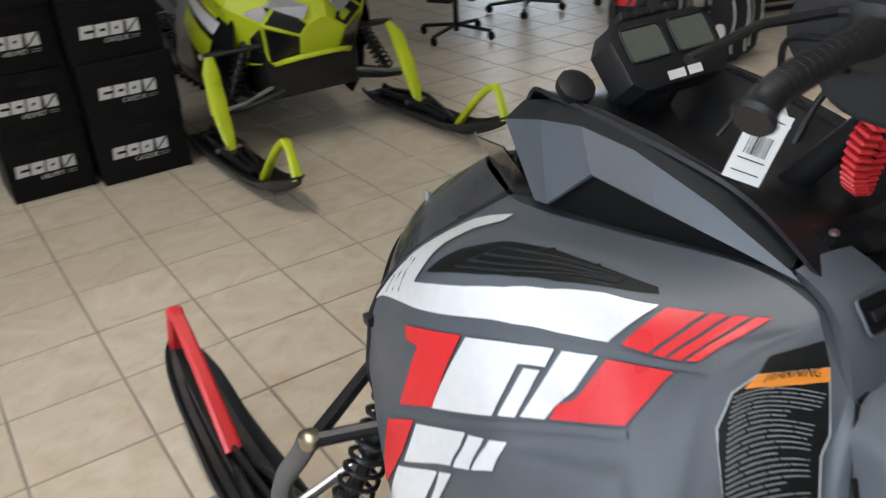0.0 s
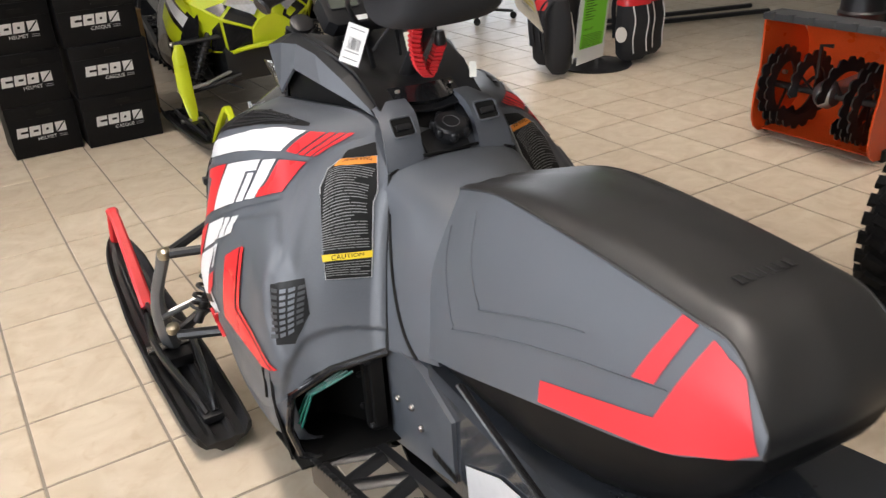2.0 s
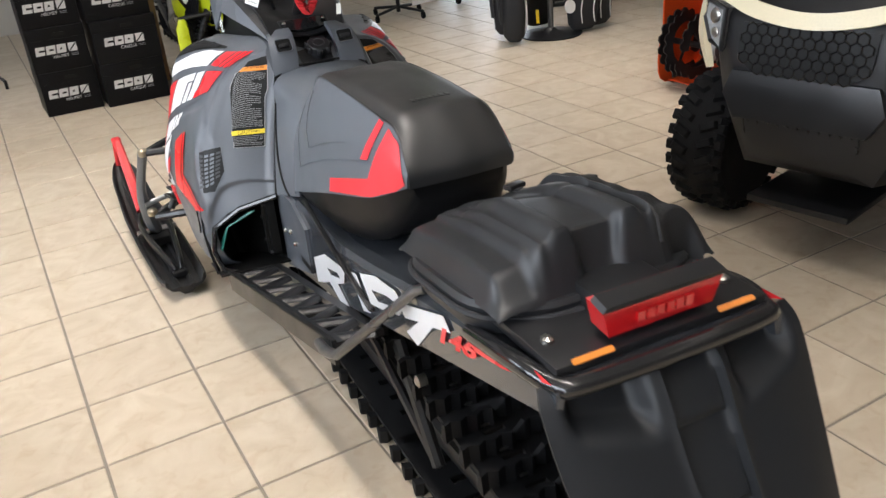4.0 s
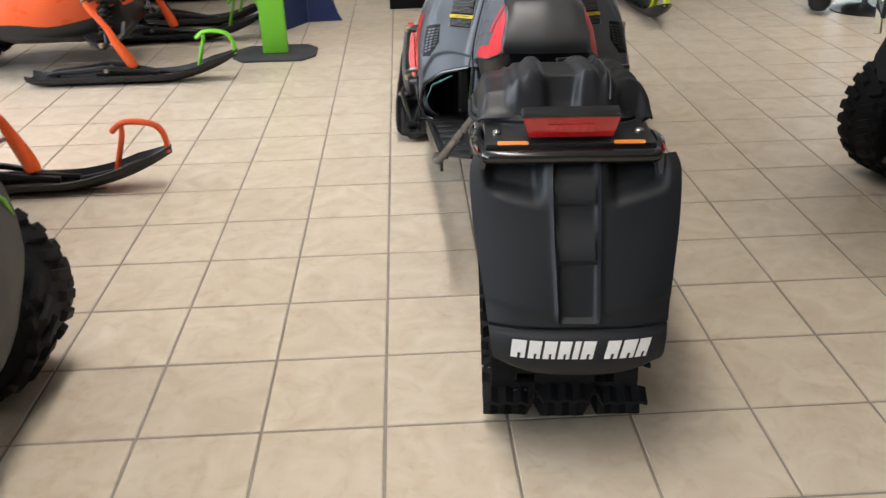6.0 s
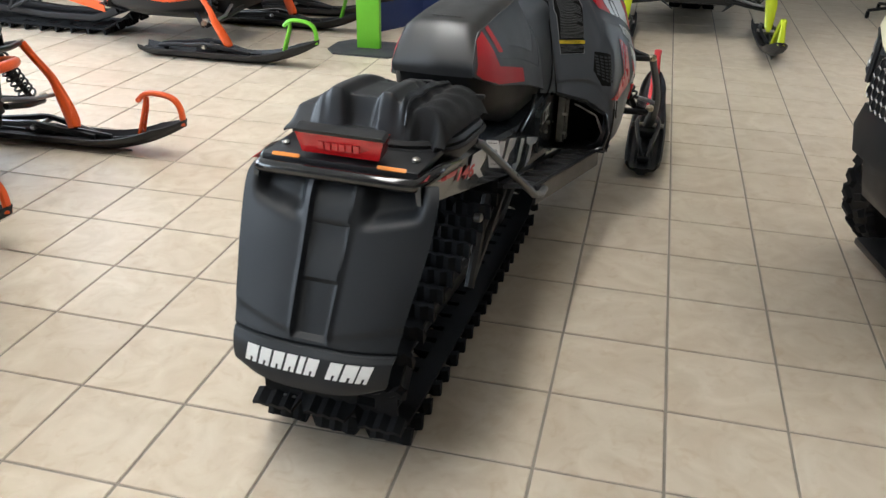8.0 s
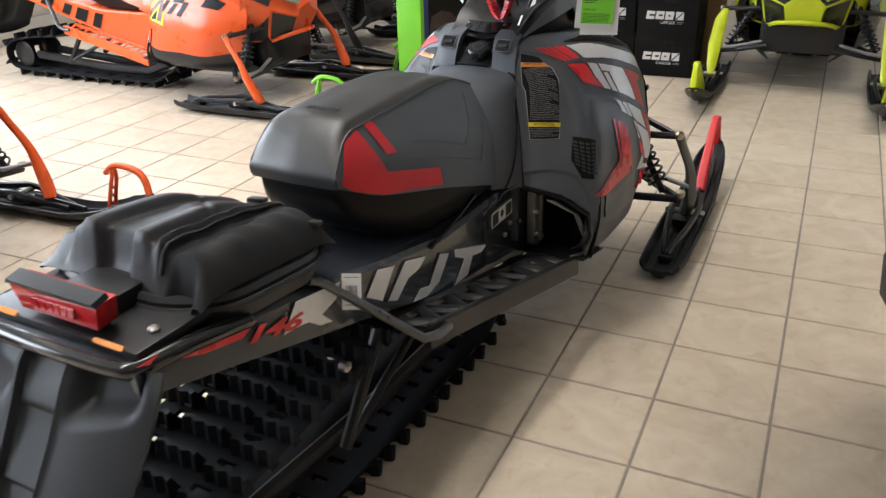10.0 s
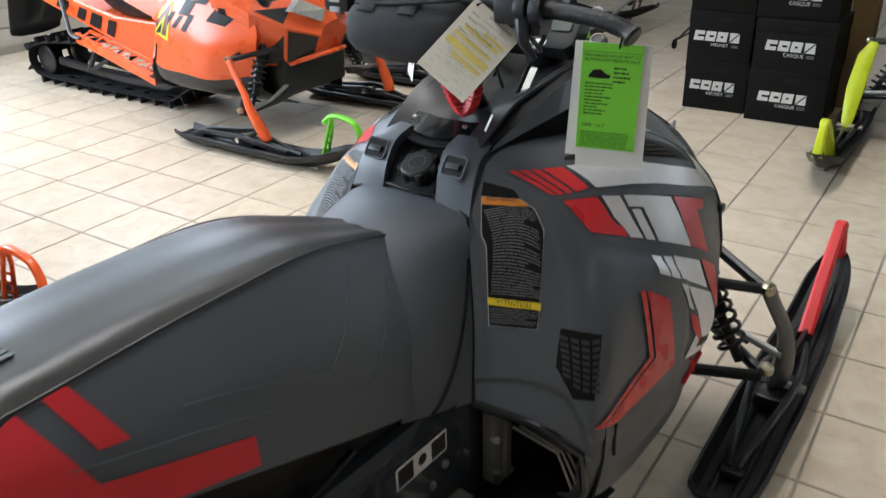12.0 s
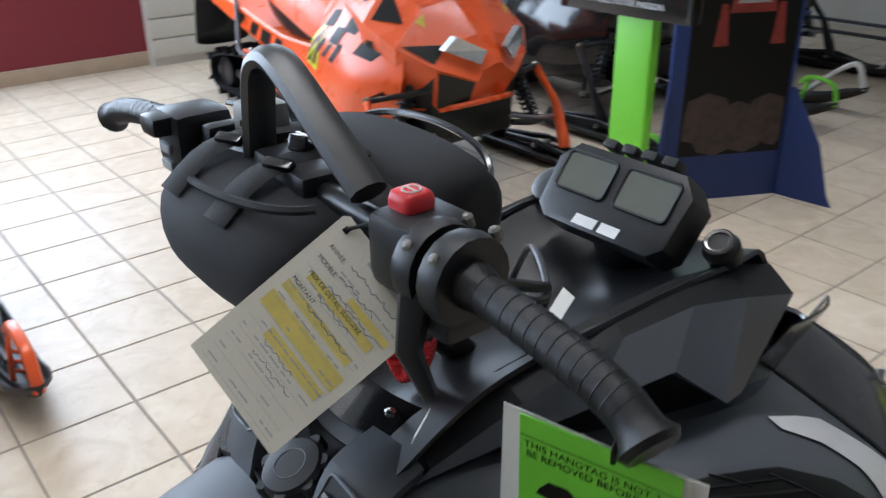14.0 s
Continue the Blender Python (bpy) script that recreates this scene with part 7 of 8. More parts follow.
for sx in (-1, 1):
    wing = prism(bmesh.new(), [(0, 0), (.27, 0), (.24, .05), (.17, .28), (.02, .52), (0, .52)], frame_of((sx * .30, -.012, 0), (sx * .55, -.84, 0), (0, 0, 1)), .006)
    part("side_wing", wing, BLUE, dp, "blue card side foot")
part("white_shield", prism(bmesh.new(), [(-.02, .015), (.02, .015), (.02, -.008), (0, -.025), (-.02, -.008)], frame_of((.38, -.145, .17), (.55, -.84, 0), (0, 0, 1)), -.004), WHITE, dp)

# glove stand with castors
gs = thing("glove_stand", pose(-.70, 6.86, 0), "black tripod display stand with castors and a pole", "display stand")
part("pole", tube(bmesh.new(), [(0, 0, .20), (0, 0, 1.75)], .016, 12), BLACK, gs)
for fx, fy in ((-.21, -.06), (.04, .39), (.17, -.32)):
    leg = part("leg", tube(tube(bmesh.new(), [(0, 0, .30), (fx * .9, fy * .9, .075)], .009, 8), [(0, 0, .20), (fx * .9, fy * .9, .075)], .006, 8), BLACK, gs)
    part("castor", lathe(bmesh.new(), [(.006, -.012), (.032, -.012), (.036, -.006), (.036, .006), (.032, .012), (.006, .012)], 18, frame_of((fx, fy, .038), (0, 1, 0), (0, 0, 1))), RUBBER, leg)
    part("castor_fork", tube(bmesh.new(), [(fx * .92, fy * .92, .085), (fx, fy, .05)], .012, 8), BLACK, leg)


def glove(m, main, accent, label):
    g = thing("glove", m, label, "glove", "hanging gloves")
    bm = loft(bmesh.new(), [[(x * w, y * d, z) for x, y in rounded(1, 1, .4, 4)] for z, w, d in ((.0, .095, .05), (-.03, .10, .055), (-.10, .085, .05), (-.14, .10, .055), (-.18, .105, .05), (-.21, .09, .04))])
    part("palm", bm, main, g)
    for k, (x, l) in enumerate(((-.036, .075), (-.012, .095), (.013, .09), (.036, .07))):
        part("finger", loft(bmesh.new(), [[(x + px * w, py * w * 1.1, z) for px, py in rounded(1, 1, .45, 3)] for z, w in ((-.19, .024), (-.21 - l * .5, .025), (-.20 - l, .020), (-.21 - l, .010))]), accent if k % 2 else main, g)
    part("thumb", tube(bmesh.new(), [(.04, 0, -.10), (.068, -.01, -.15), (.070, -.01, -.19)], [.018, .016, .010], 8), accent, g)
    part("cuff", loft(bmesh.new(), [[(x * w, y * d, z) for x, y in rounded(1, 1, .4, 4)] for z, w, d in ((.035, .11, .065), (0, .105, .06), (-.025, .10, .056))]), INK, g)
    return g


for gx, gy, gz, rz, a, b in ((-.80, 6.84, .67, 20, RED_PAINT, WHITE), (-.74, 6.80, .56, -35, WHITE, RED_PAINT), (-.50, 6.86, .68, 70, BLACK, RED_PAINT), (-.62, 6.92, .95, 10, RED_PAINT, BLACK), (-.78, 6.90, .98, 50, WHITE, BLACK)):
    glove(pose(gx, gy, gz, 0, 4, rz), a, b, "red, white and black riding glove hanging on a stand")

# folding table with crossed grey legs
ft = thing("folding_table", pose(-1.33, 8.0, 0, 0, 0, 12), "grey folding table with splayed tube legs", "table")
part("tabletop", B(-.6, .6, -.32, .32, .70, .735, bevel=.01), WALL, ft)
for sx in (-1, 1):
    for sy in (-1, 1):
        part("leg", tube(bmesh.new(), [(sx * .36, sy * .22, 0), (sx * .22, sy * .22, .70)], .012, 8), RACK_STEEL, ft)
part("stretcher", tube(bmesh.new(), [(-.34, 0, .12), (.30, 0, .60)], .008, 8), RACK_STEEL, ft)

# long black rack with levelling feet, far down the aisle
lr = thing("steel_rack", pose(-2.6, 8.6, 0, 0, 0, 0), "black tube steel display rack on small castors", "rack")
for sx in (-.7, .7):
    for sy in (-.25, .25):
        part("upright", tube(bmesh.new(), [(sx, sy, .07), (sx, sy, 1.5)], .02, 8), BLACK, lr)
        part("castor", lathe(bmesh.new(), [(.006, -.012), (.034, -.012), (.036, 0), (.034, .012), (.006, .012)], 14, frame_of((sx, sy, .037), (1, 0, 0), (0, 0, 1))), RUBBER, lr)
for z in (.12, .8, 1.45):
    part("rail", tube(bmesh.new(), [(-.7, -.25, z), (.7, -.25, z)], .016, 8), BLACK, lr)
    part("rail", tube(bmesh.new(), [(-.7, .25, z), (.7, .25, z)], .016, 8), BLACK, lr)


# ---- four-wheelers ----
def wheel(root, x, y, r, w, accent=None):
    side = 1 if x > 0 else -1
    wm = frame_of((x, y, r), (0, 1, 0), (0, 0, 1))
    n = 32
    tyre = part("tyre", lathe(bmesh.new(), [(r * .52, -w * .40), (r * .60, -w * .47), (r * .82, -w * .5), (r * .92, -w * .42), (r * .94, 0), (r * .92, w * .42), (r * .82, w * .5), (r * .60, w * .47), (r * .52, w * .40)], n, wm), RUBBER, root, "black knobbly tyre")
    part("rim", lathe(bmesh.new(), [(r * .06, -w * .30), (r * .40, -w * .25), (r * .50, -w * .36), (r * .53, -w * .40), (r * .53, w * .40), (r * .50, w * .36), (r * .40, w * .12), (r * .14, w * .16), (r * .12, w * .24)], n, wm), BLACK_GLOSS, tyre, "black wheel rim")
    for k in range(4):
        a = radians(45 + 90 * k)
        part("wheel_nut", lathe(bmesh.new(), [(.010, -.02), (.010, .012), (.006, .016)], 6, wm @ Matrix.Translation((r * .24 * math.cos(a), r * .24 * math.sin(a), side * w * .16)) @ (pose(0, 0, 0) if side > 0 else pose(0, 0, 0, 180))), STEEL, tyre)
    # tread: chevron knobs across the crown, shoulder knobs on both sides
    knob = None
    count = 26
    for k in range(count):
        for row, (zo, tw, ln, lift) in enumerate(((-.24, 24, .30, .915), (.24, -24, .30, .915), (-.44, 0, .13, .87), (.44, 0, .13, .87))):
            a = 2 * math.pi * (k + (.5 if row % 2 else 0)) / count
            c = wm @ Vector((r * lift * math.cos(a), r * lift * math.sin(a), w * zo))
            out = (wm.to_3x3() @ Vector((math.cos(a), math.sin(a), 0))).normalized()
            if row > 1:
                out = (out + wm.to_3x3() @ Vector((0, 0, .9 if zo > 0 else -.9))).normalized()
            ax = Vector((1, 0, 0)) if abs(out.x) < .9 else Vector((0, 0, 1))
            tang = out.cross(ax)
            xd = Matrix.Rotation(radians(tw), 3, out) @ ax
            km = frame_of(c, xd, out.cross(xd))
            if row < 2:
                km = km @ Matrix.Diagonal((w * ln / .08, 1, r * .075 / .03, 1))
            else:
                km = km @ Matrix.Diagonal((.55, 1.2, .55, 1))
            if knob is None:
                bm = loft(bmesh.new(), [[(px * .08 * s, py * .030 * s, z) for px, py in ((-.5, -.5), (.5, -.5), (.5, .5), (-.5, .5))] for z, s in ((-.012, 1.15), (.024, .95), (.030, .82))])
                knob = part("knob", bm, RUBBER, tyre)
                knob.matrix_basis = km
            else:
                share("knob", knob, km, tyre)
    return tyre


def mirrored(pts, sd):
    return [(x * sd, y, z) for x, y, z in pts]


def atv(m, st, label):
    """A four-wheeler, nose along local +y, front axle at y = 0."""
    root = thing("quad_bike", m, label, "quad bike")
    tr, tw, hx = st["r"], st["w"], st["hx"]
    for sd in (1, -1):
        wheel(root, sd * hx, 0, tr, tw)
        wheel(root, sd * hx, -1.28, tr, tw * 1.15)
        # fender over the front wheel, flowing into the nose
        fend = np.array([[(.20, .17, .82), (.32, .16, .80), (.44, .14, .76), (.49, .12, .68)],
                         [(.20, .08, .85), (.34, .08, .83), (.48, .06, .78), (.55, .04, .70)],
                         [(.20, -.02, .87), (.34, -.02, .85), (.50, -.04, .79), (.57, -.06, .72)],
                         [(.20, -.24, .85), (.33, -.25, .83), (.48, -.28, .76), (.56, -.30, .66)],
                         [(.20, -.42, .76), (.32, -.44, .72), (.44, -.46, .60), (.50, -.46, .46)]])
        part("fender", sheet(bmesh.new(), surface(fend, 18, 12), .007, sd), st["fender"], root, st["fender_label"])
        rear = fend * np.array([1, -.55, 1]) + np.array([0, -1.26, .0])
        part("rear_fender", sheet(bmesh.new(), surface(rear, 18, 12), .007, sd), st["fender"], root)
        # angular headlight in a black bezel
        lens = [(.372, .418, .905), (.288, .452, .883), (.294, .458, .750), (.345, .440, .775), (.390, .405, .845)]
        hl = part("headlight", loft(bmesh.new(), [[(x * sd, y + o, z) for x, y, z in lens] for o in (.006, -.05)]), LENS_CLEAR, root, "clear angular headlight")
        part("headlight_bezel", tube(bmesh.new(), [(x * sd, y + .004, z) for x, y, z in lens], .010, 6, closed=True), BLACK, hl)
        for cx, cy, cz, cr in ((.333, .446, .858, .026), (.325, .456, .805, .018)):
            part("reflector_cup", lathe(bmesh.new(), [(cr, 0), (cr * .8, .004), (cr * .35, .005)], 14, frame_of((sd * cx, cy, cz), (1, -.42 * sd, 0), (0, -.1, 1)) @ pose(0, 0, 0, 180)), STEEL, hl)
        # suspension and foot rest
        part("suspension_arm", tube(tube(bmesh.new(), [(sd * .12, .08, .30), (sd * (hx - .08), 0, .27)], .016, 8), [(sd * .12, -.12, .30), (sd * (hx - .08), 0, .27)], .016, 8), BLACK, root)
        part("shock_body", tube(bmesh.new(), [(sd * .30, 0, .28), (sd * .20, -.03, .62)], .022, 10), BLACK, root)
        part("shock_spring", coil(bmesh.new(), (sd * .30, 0, .30), (sd * .20, -.03, .60), .04, .007, 7), st["spring"], root)
        part("foot_rest", B(sd * .24 if sd > 0 else -.50, .50 if sd > 0 else -.24, -.92, -.40, .30, .335, bevel=.01), BLACK, root)
        part("hand_grip", tube(bmesh.new(), [(sd * .24, -.36, 1.07), (sd * .37, -.39, 1.06)], .018, 10), GRIP, root)
    # nose, grille and bumper
    bm = loft(bmesh.new(), [[(x * w, y, z0 + (z1 - z0) * s) for x, s in ((-.62, 0), (.62, 0), (.90, .40), (1, .72), (.95, .93), (.6, 1), (-.6, 1), (-.95, .93), (-1, .72), (-.90, .40))] for y, w, z0, z1 in ((-.30, .27, .40, .92), (.10, .32, .34, .95), (.28, .37, .33, .95), (.38, .36, .35, .93), (.44, .29, .40, .89), (.465, .25, .46, .86))])
    part("nose_body", bm, BLACK_SOFT, root, "black moulded nose body")
    half_band = [((.385, .400, .665), (.360, .430, .675)), ((.447, .360, .780), (.397, .410, .790)), ((.430, .365, .900), (.388, .422, .862)), ((.388, .405, .966), (.360, .436, .915)), ((.300, .445, .957), (.286, .462, .908)), ((.187, .470, .926), (.190, .485, .876)), ((.060, .484, .903), (.060, .496, .854))]
    band = half_band + [tuple((-x, y, z) for x, y, z in q) for q in half_band[::-1]]
    part("nose_band", sheet(bmesh.new(), surface(np.array(band), 53, 4), .022), st["trim"], root, st["trim_label"])
    bar = None
    for nm, gy, gz, lean, top, low, rows, lab in (("grille", .482, .800, -.12, .222, .15, 5, "black hexagonal mesh grille"), ("lower_grille", .455, .515, .25, .20, .15, 4, "black lower mesh grille")):
        gl = frame_of((0, gy, gz), (1, 0, 0), (0, lean, 1))
        grille = part(nm, prism(bmesh.new(), [(-top, .055), (top, .055), (top * .96, -.06), (low, -.105), (-low, -.105), (-top * .96, -.06)], gl, -.004), INK, root, lab)
        for q in range(rows):
            for c in range(13):
                px, py = -.21 + c * .035 + (.0175 if q % 2 else 0), .036 - q * .0305
                if abs(px) > top - .016 - max(0, -py - .045) * 1.2:
                    continue
                hm = gl @ Matrix.Translation((px, py, -.006))
                if bar is None:
                    bar = part("mesh_cell", tube(bmesh.new(), [(.0195 * math.cos(a), .0195 * math.sin(a), 0) for a in (radians(60 * w + 30) for w in range(6))], .0030, 4, closed=True), BLACK_GLOSS, grille)
                    bar.matrix_basis = hm
                else:
                    share("mesh_cell", bar, hm, grille)
    hood = np.array([[(-.24, .30, .78), (-.12, .34, .775), (0, .35, .77), (.12, .34, .775), (.24, .30, .78)], [(-.24, .20, .84), (-.12, .24, .835), (0, .25, .83), (.12, .24, .835), (.24, .20, .84)], [(-.23, -.25, .90), (-.12, -.25, .92), (0, -.25, .92), (.12, -.25, .92), (.23, -.25, .90)]])
    part("hood", sheet(bmesh.new(), surface(hood, 12, 17), .008), BLACK_SOFT, root, "black hood under the rack")
    part("bumper_plate", prism(bmesh.new(), [(-.24, .06), (.24, .06), (.27, -.02), (.22, -.10), (-.22, -.10), (-.27, -.02)], frame_of((0, .455, .635), (1, 0, 0), (0, -.08, 1)), -.03, .010), BLACK, root, "black moulded bumper plate")
    part("skid_plate", B(-.18, .18, -.1, .38, .22, .245, bevel=.008), BLACK, root)
    # racks
    for y0, y1 in ((-.28, .30), (-1.50, -1.0)):
        rk = part("rack", tube(bmesh.new(), [(x * .44, (y0 + y1) / 2 + y * (y1 - y0) / 2, .955) for x, y in rounded(2, 2, .5, 5)], .014, 8, closed=True), BLACK, root, "black tube luggage rack")
        for k in range(6):
            x = -.34 + k * .136
            part("rack_bar", tube(bmesh.new(), [(x, y0 + .02, .955), (x, y1 - .02, .955)], .010, 8), BLACK, rk)
        part("rack_tray", B(-.40, .40, y0 + .05, y1 - .05, .925, .945, bevel=.008), BLACK_SOFT, rk)
        for sx in (-.28, .28):
            part("rack_foot", tube(bmesh.new(), [(sx, (y0 + y1) / 2, .95), (sx * .8, (y0 + y1) / 2, .82)], .011, 8), BLACK, rk)
    # the upper bodywork stands high over the axle
    for c in root.children:
        if c.name.split(".")[0] in ("nose_band", "nose_body", "headlight", "grille", "lower_grille", "bumper_plate"):
            c.location.y -= .045
        if c.name.split(".")[0] in ("fender", "hood", "rack"):
            back = c.name.split(".")[0] not in ("fender", "rack")
            c.location += Vector((0, .05 - st.get("nose_back", 0.0) * back, .085))
    # frame body, seat, bars
    part("frame_body", loft(bmesh.new(), [[(x * w, y, z0 + (z1 - z0) * s) for x, s in ((-1, 0), (1, 0), (1, .7), (.7, 1), (-.7, 1), (-1, .7))] for y, w, z0, z1 in ((-1.46, .20, .45, .80), (-1.2, .22, .28, .74), (-.5, .22, .26, .74), (-.25, .24, .30, .84))]), BLACK_SOFT, root)
    part("seat", loft(bmesh.new(), [[(x * w, y, z0 + (z1 - z0) * s) for x, s in ((-.9, 0), (.9, 0), (1, .5), (.75, 1), (-.75, 1), (-1, .5))] for y, w, z0, z1 in ((-1.30, .17, .78, .92), (-1.1, .19, .74, .92), (-.7, .16, .74, .87), (-.48, .12, .76, .88))]), VINYL_BLACK, root, "black vinyl seat")
    part("bars", tube(bmesh.new(), curve_pts([(-.36, -.39, 1.06), (-.2, -.34, 1.07), (0, -.30, 1.03), (.2, -.34, 1.07), (.36, -.39, 1.06)], 17), .012, 8), BLACK, root)
    part("steering_cover", loft(bmesh.new(), [[(x * w, -.31 + y * d, z) for x, y in rounded(1, 1, .3, 4)] for z, w, d in ((.84, .20, .2), (.98, .17, .15), (1.07, .14, .10))]), BLACK, root)
    return root


cream = dict(nose_back=.08, r=.282, w=.22, hx=.485, fender=BLACK_SOFT, fender_label="black textured fender", trim=CREAM, trim_label="cream plastic trim", spring=BLACK)
atv(pose(1.982, 1.045, 0, 0, 0, 102), cream, "cream and black quad bike with hexagonal grille")
dark = dict(r=.288, w=.25, hx=.47, fender=GREY_DARK, fender_label="dark grey fender", trim=BLACK_GLOSS, trim_label="gloss black trim", spring=GREEN)
dq = atv(pose(-2.78, -.20, 0, 0, 0, 90), dark, "dark grey quad bike with green accents and knobbly tyres")
for sd in (1, -1):
    part("green_stripe", tube(bmesh.new(), [(sd * .44, .22, .73), (sd * .52, .05, .745), (sd * .54, -.12, .74)], .007, 6, .5), GREEN, dq, "green accent stripe")
apron = np.array([[(-.35, -1.36, .86), (-.15, -1.40, .88), (.15, -1.40, .88), (.35, -1.36, .86)],
                  [(-.36, -1.53, .74), (-.15, -1.57, .76), (.15, -1.57, .76), (.36, -1.53, .74)],
                  [(-.35, -1.57, .52), (-.15, -1.60, .52), (.15, -1.60, .52), (.35, -1.57, .52)],
                  [(-.30, -1.52, .30), (-.14, -1.54, .28), (.14, -1.54, .28), (.30, -1.52, .30)]])
flap = part("rear_apron", sheet(bmesh.new(), surface(apron, 14, 14), .007), GREY_DARK, dq, "dark grey rear apron")
part("green_mark", tube(bmesh.new(), [(.24, -1.585, .70), (.30, -1.575, .66), (.34, -1.565, .60)], .009, 6, .5), GREEN, flap, "green accent mark")

# ---- snow blower ----
sb = thing("snow_blower", pose(2.965, 2.685, 0, 0, 0, 90), "orange-red snow blower with black serrated augers", "snow blower")
HW, HT = .325, .60
bm = bmesh.new()
prof = [(-.02, .03), (-.16, .05), (-.27, .12), (-.32, .22), (-.34, .34), (-.32, .46), (-.24, .56), (0.02, .60)]
G = np.array([[(x, y, z) for y, z in prof] for x in np.linspace(-HW, HW, 9)])
sheet(bm, surface(G, 9, 24), .006)
bucket = part("bucket", bm, ORANGE_RED, sb, "orange-red painted steel auger housing")
for sd in (1, -1):
    pl = [(-.05, .012), (.005, .018), (.040, .045), (.058, .09), (.062, .15), (.055, .24), (.03, .34), (.03, .59), (-.02, .60), (-.24, .565), (-.33, .46), (-.35, .34), (-.33, .22), (-.27, .11), (-.16, .04)]
    part("end_plate", prism(bmesh.new(), pl, frame_of((sd * HW, 0, 0), (0, 1, 0), (0, 0, 1)), .012 * 1, .004), ORANGE_RED, bucket, "orange-red end plate with rounded corner")
    part("skid_shoe", B(sd * HW - .012, sd * HW + .012, -.26, -.05, .0, .06, bevel=.006), BLACK, bucket)
    part("end_bolt", lathe(bmesh.new(), [(.012, -.02), (.012, .016), (.006, .022)], 8, frame_of((sd * HW, -.15, .30), (0, 1, 0), (0, 0, sd))), STEEL, bucket)
part("top_bar", B(-HW - .014, HW + .014, -.10, .045, .592, .628, bevel=.01), GREY_DARK, bucket, "dark grey top guard bar")
for k in range(6):
    part("bar_cleat", B(-.28 + k * .11, -.25 + k * .11, .03, .05, .60, .633, bevel=.003), GREY_DARK, bucket)
part("auger_shaft", tube(bmesh.new(), [(-HW, -.06, .26), (HW, -.06, .26)], .018, 12), BLACK, sb)
for sd in (1, -1):
    for k in range(3):
        pts, rr = [], []
        x0 = sd * (.075 + k * .075)
        blade = bmesh.new()
        prev = None
        for q in range(49):
            a = 2 * math.pi * q / 48 * .92 + k * 2.1
            xx = x0 + sd * .075 * q / 48
            ro = .20 - (.020 if q % 3 == 0 else 0)
            ring = [blade.verts.new((xx + dx, -.06 + r * math.cos(a), .26 + r * math.sin(a))) for r, dx in ((.13, -.004), (ro, -.004), (ro, .004), (.13, .004))]
            if prev:
                for j in range(4):
                    blade.faces.new((prev[j], prev[(j + 1) % 4], ring[(j + 1) % 4], ring[j]))
            prev = ring
        part("auger_blade", blade, BLACK, sb, "black serrated auger blade")
        part("auger_spoke", tube(bmesh.new(), [(x0, -.06, .26), (x0 + sd * .02, -.06 + .135 * math.cos(k * 2.1 + .8), .26 + .135 * math.sin(k * 2.1 + .8))], .012, 6, .4), BLACK, sb)
part("gear_case", lathe(bmesh.new(), [(.02, -.05), (.05, -.045), (.068, -.02), (.068, .02), (.05, .045), (.02, .05)], 18, frame_of((0, -.06, .26), (0, 1, 0), (0, 0, 1))), ALU, sb, "cast aluminium gear case")
part("gear_neck", tube(bmesh.new(), [(0, -.06, .26), (0, -.34, .28)], .04, 12), ALU, sb)
part("clean_out_tool", tube(bmesh.new(), [(-.02, -.03, .50), (.03, -.01, .50), (.045, -.03, .34)], .010, 8), BLACK, sb)
part("chute_base", lathe(bmesh.new(), [(.10, .0), (.11, .05), (.10, .06), (.085, .30), (.09, .36)], 20, pose(0, -.24, .58)), BLACK, sb)
part("chute_hood", loft(bmesh.new(), [[(x * .16, -.24 + y * .14 + o, z) for x, y in rounded(1, 1, .3, 4)] for z, o in ((.92, 0), (1.02, .01), (1.10, .06))]), ORANGE_RED, sb)
part("engine", loft(bmesh.new(), [[(x * w, -.62 + y * d, z) for x, y in rounded(1, 1, .2, 4)] for z, w, d in ((.36, .34, .40), (.55, .38, .42), (.70, .34, .38), (.74, .26, .30))]), BLACK, sb, "black engine cover")
for sd in (1, -1):
    wheel(sb, sd * .26, -.66, .20, .12)
    part("handle", tube(bmesh.new(), [(sd * .20, -.78, .42), (sd * .24, -1.15, .85), (sd * .25, -1.32, .92)], .014, 8), BLACK, sb)

# ---- riding gear on a floor stand ----
st2 = thing("gear_stand", pose(3.36, 4.72, 0), "grey steel pole stand on a round foot", "display stand")
part("pole", tube(bmesh.new(), [(0, 0, .02), (0, 0, 1.8)], .022, 14), RACK_STEEL, st2)
part("foot", lathe(bmesh.new(), [(.02, 0), (.24, 0), (.25, .012), (.06, .035), (.03, .06)], 28, pose(0, 0, 0)), BLACK, st2)
for k in range(4):
    a = radians(90 * k + 20)
    part("hook", tube(bmesh.new(), [(0, 0, .72), (.28 * math.cos(a), .28 * math.sin(a), .70), (.32 * math.cos(a), .32 * math.sin(a), .73)], .008, 8), RACK_STEEL, st2)


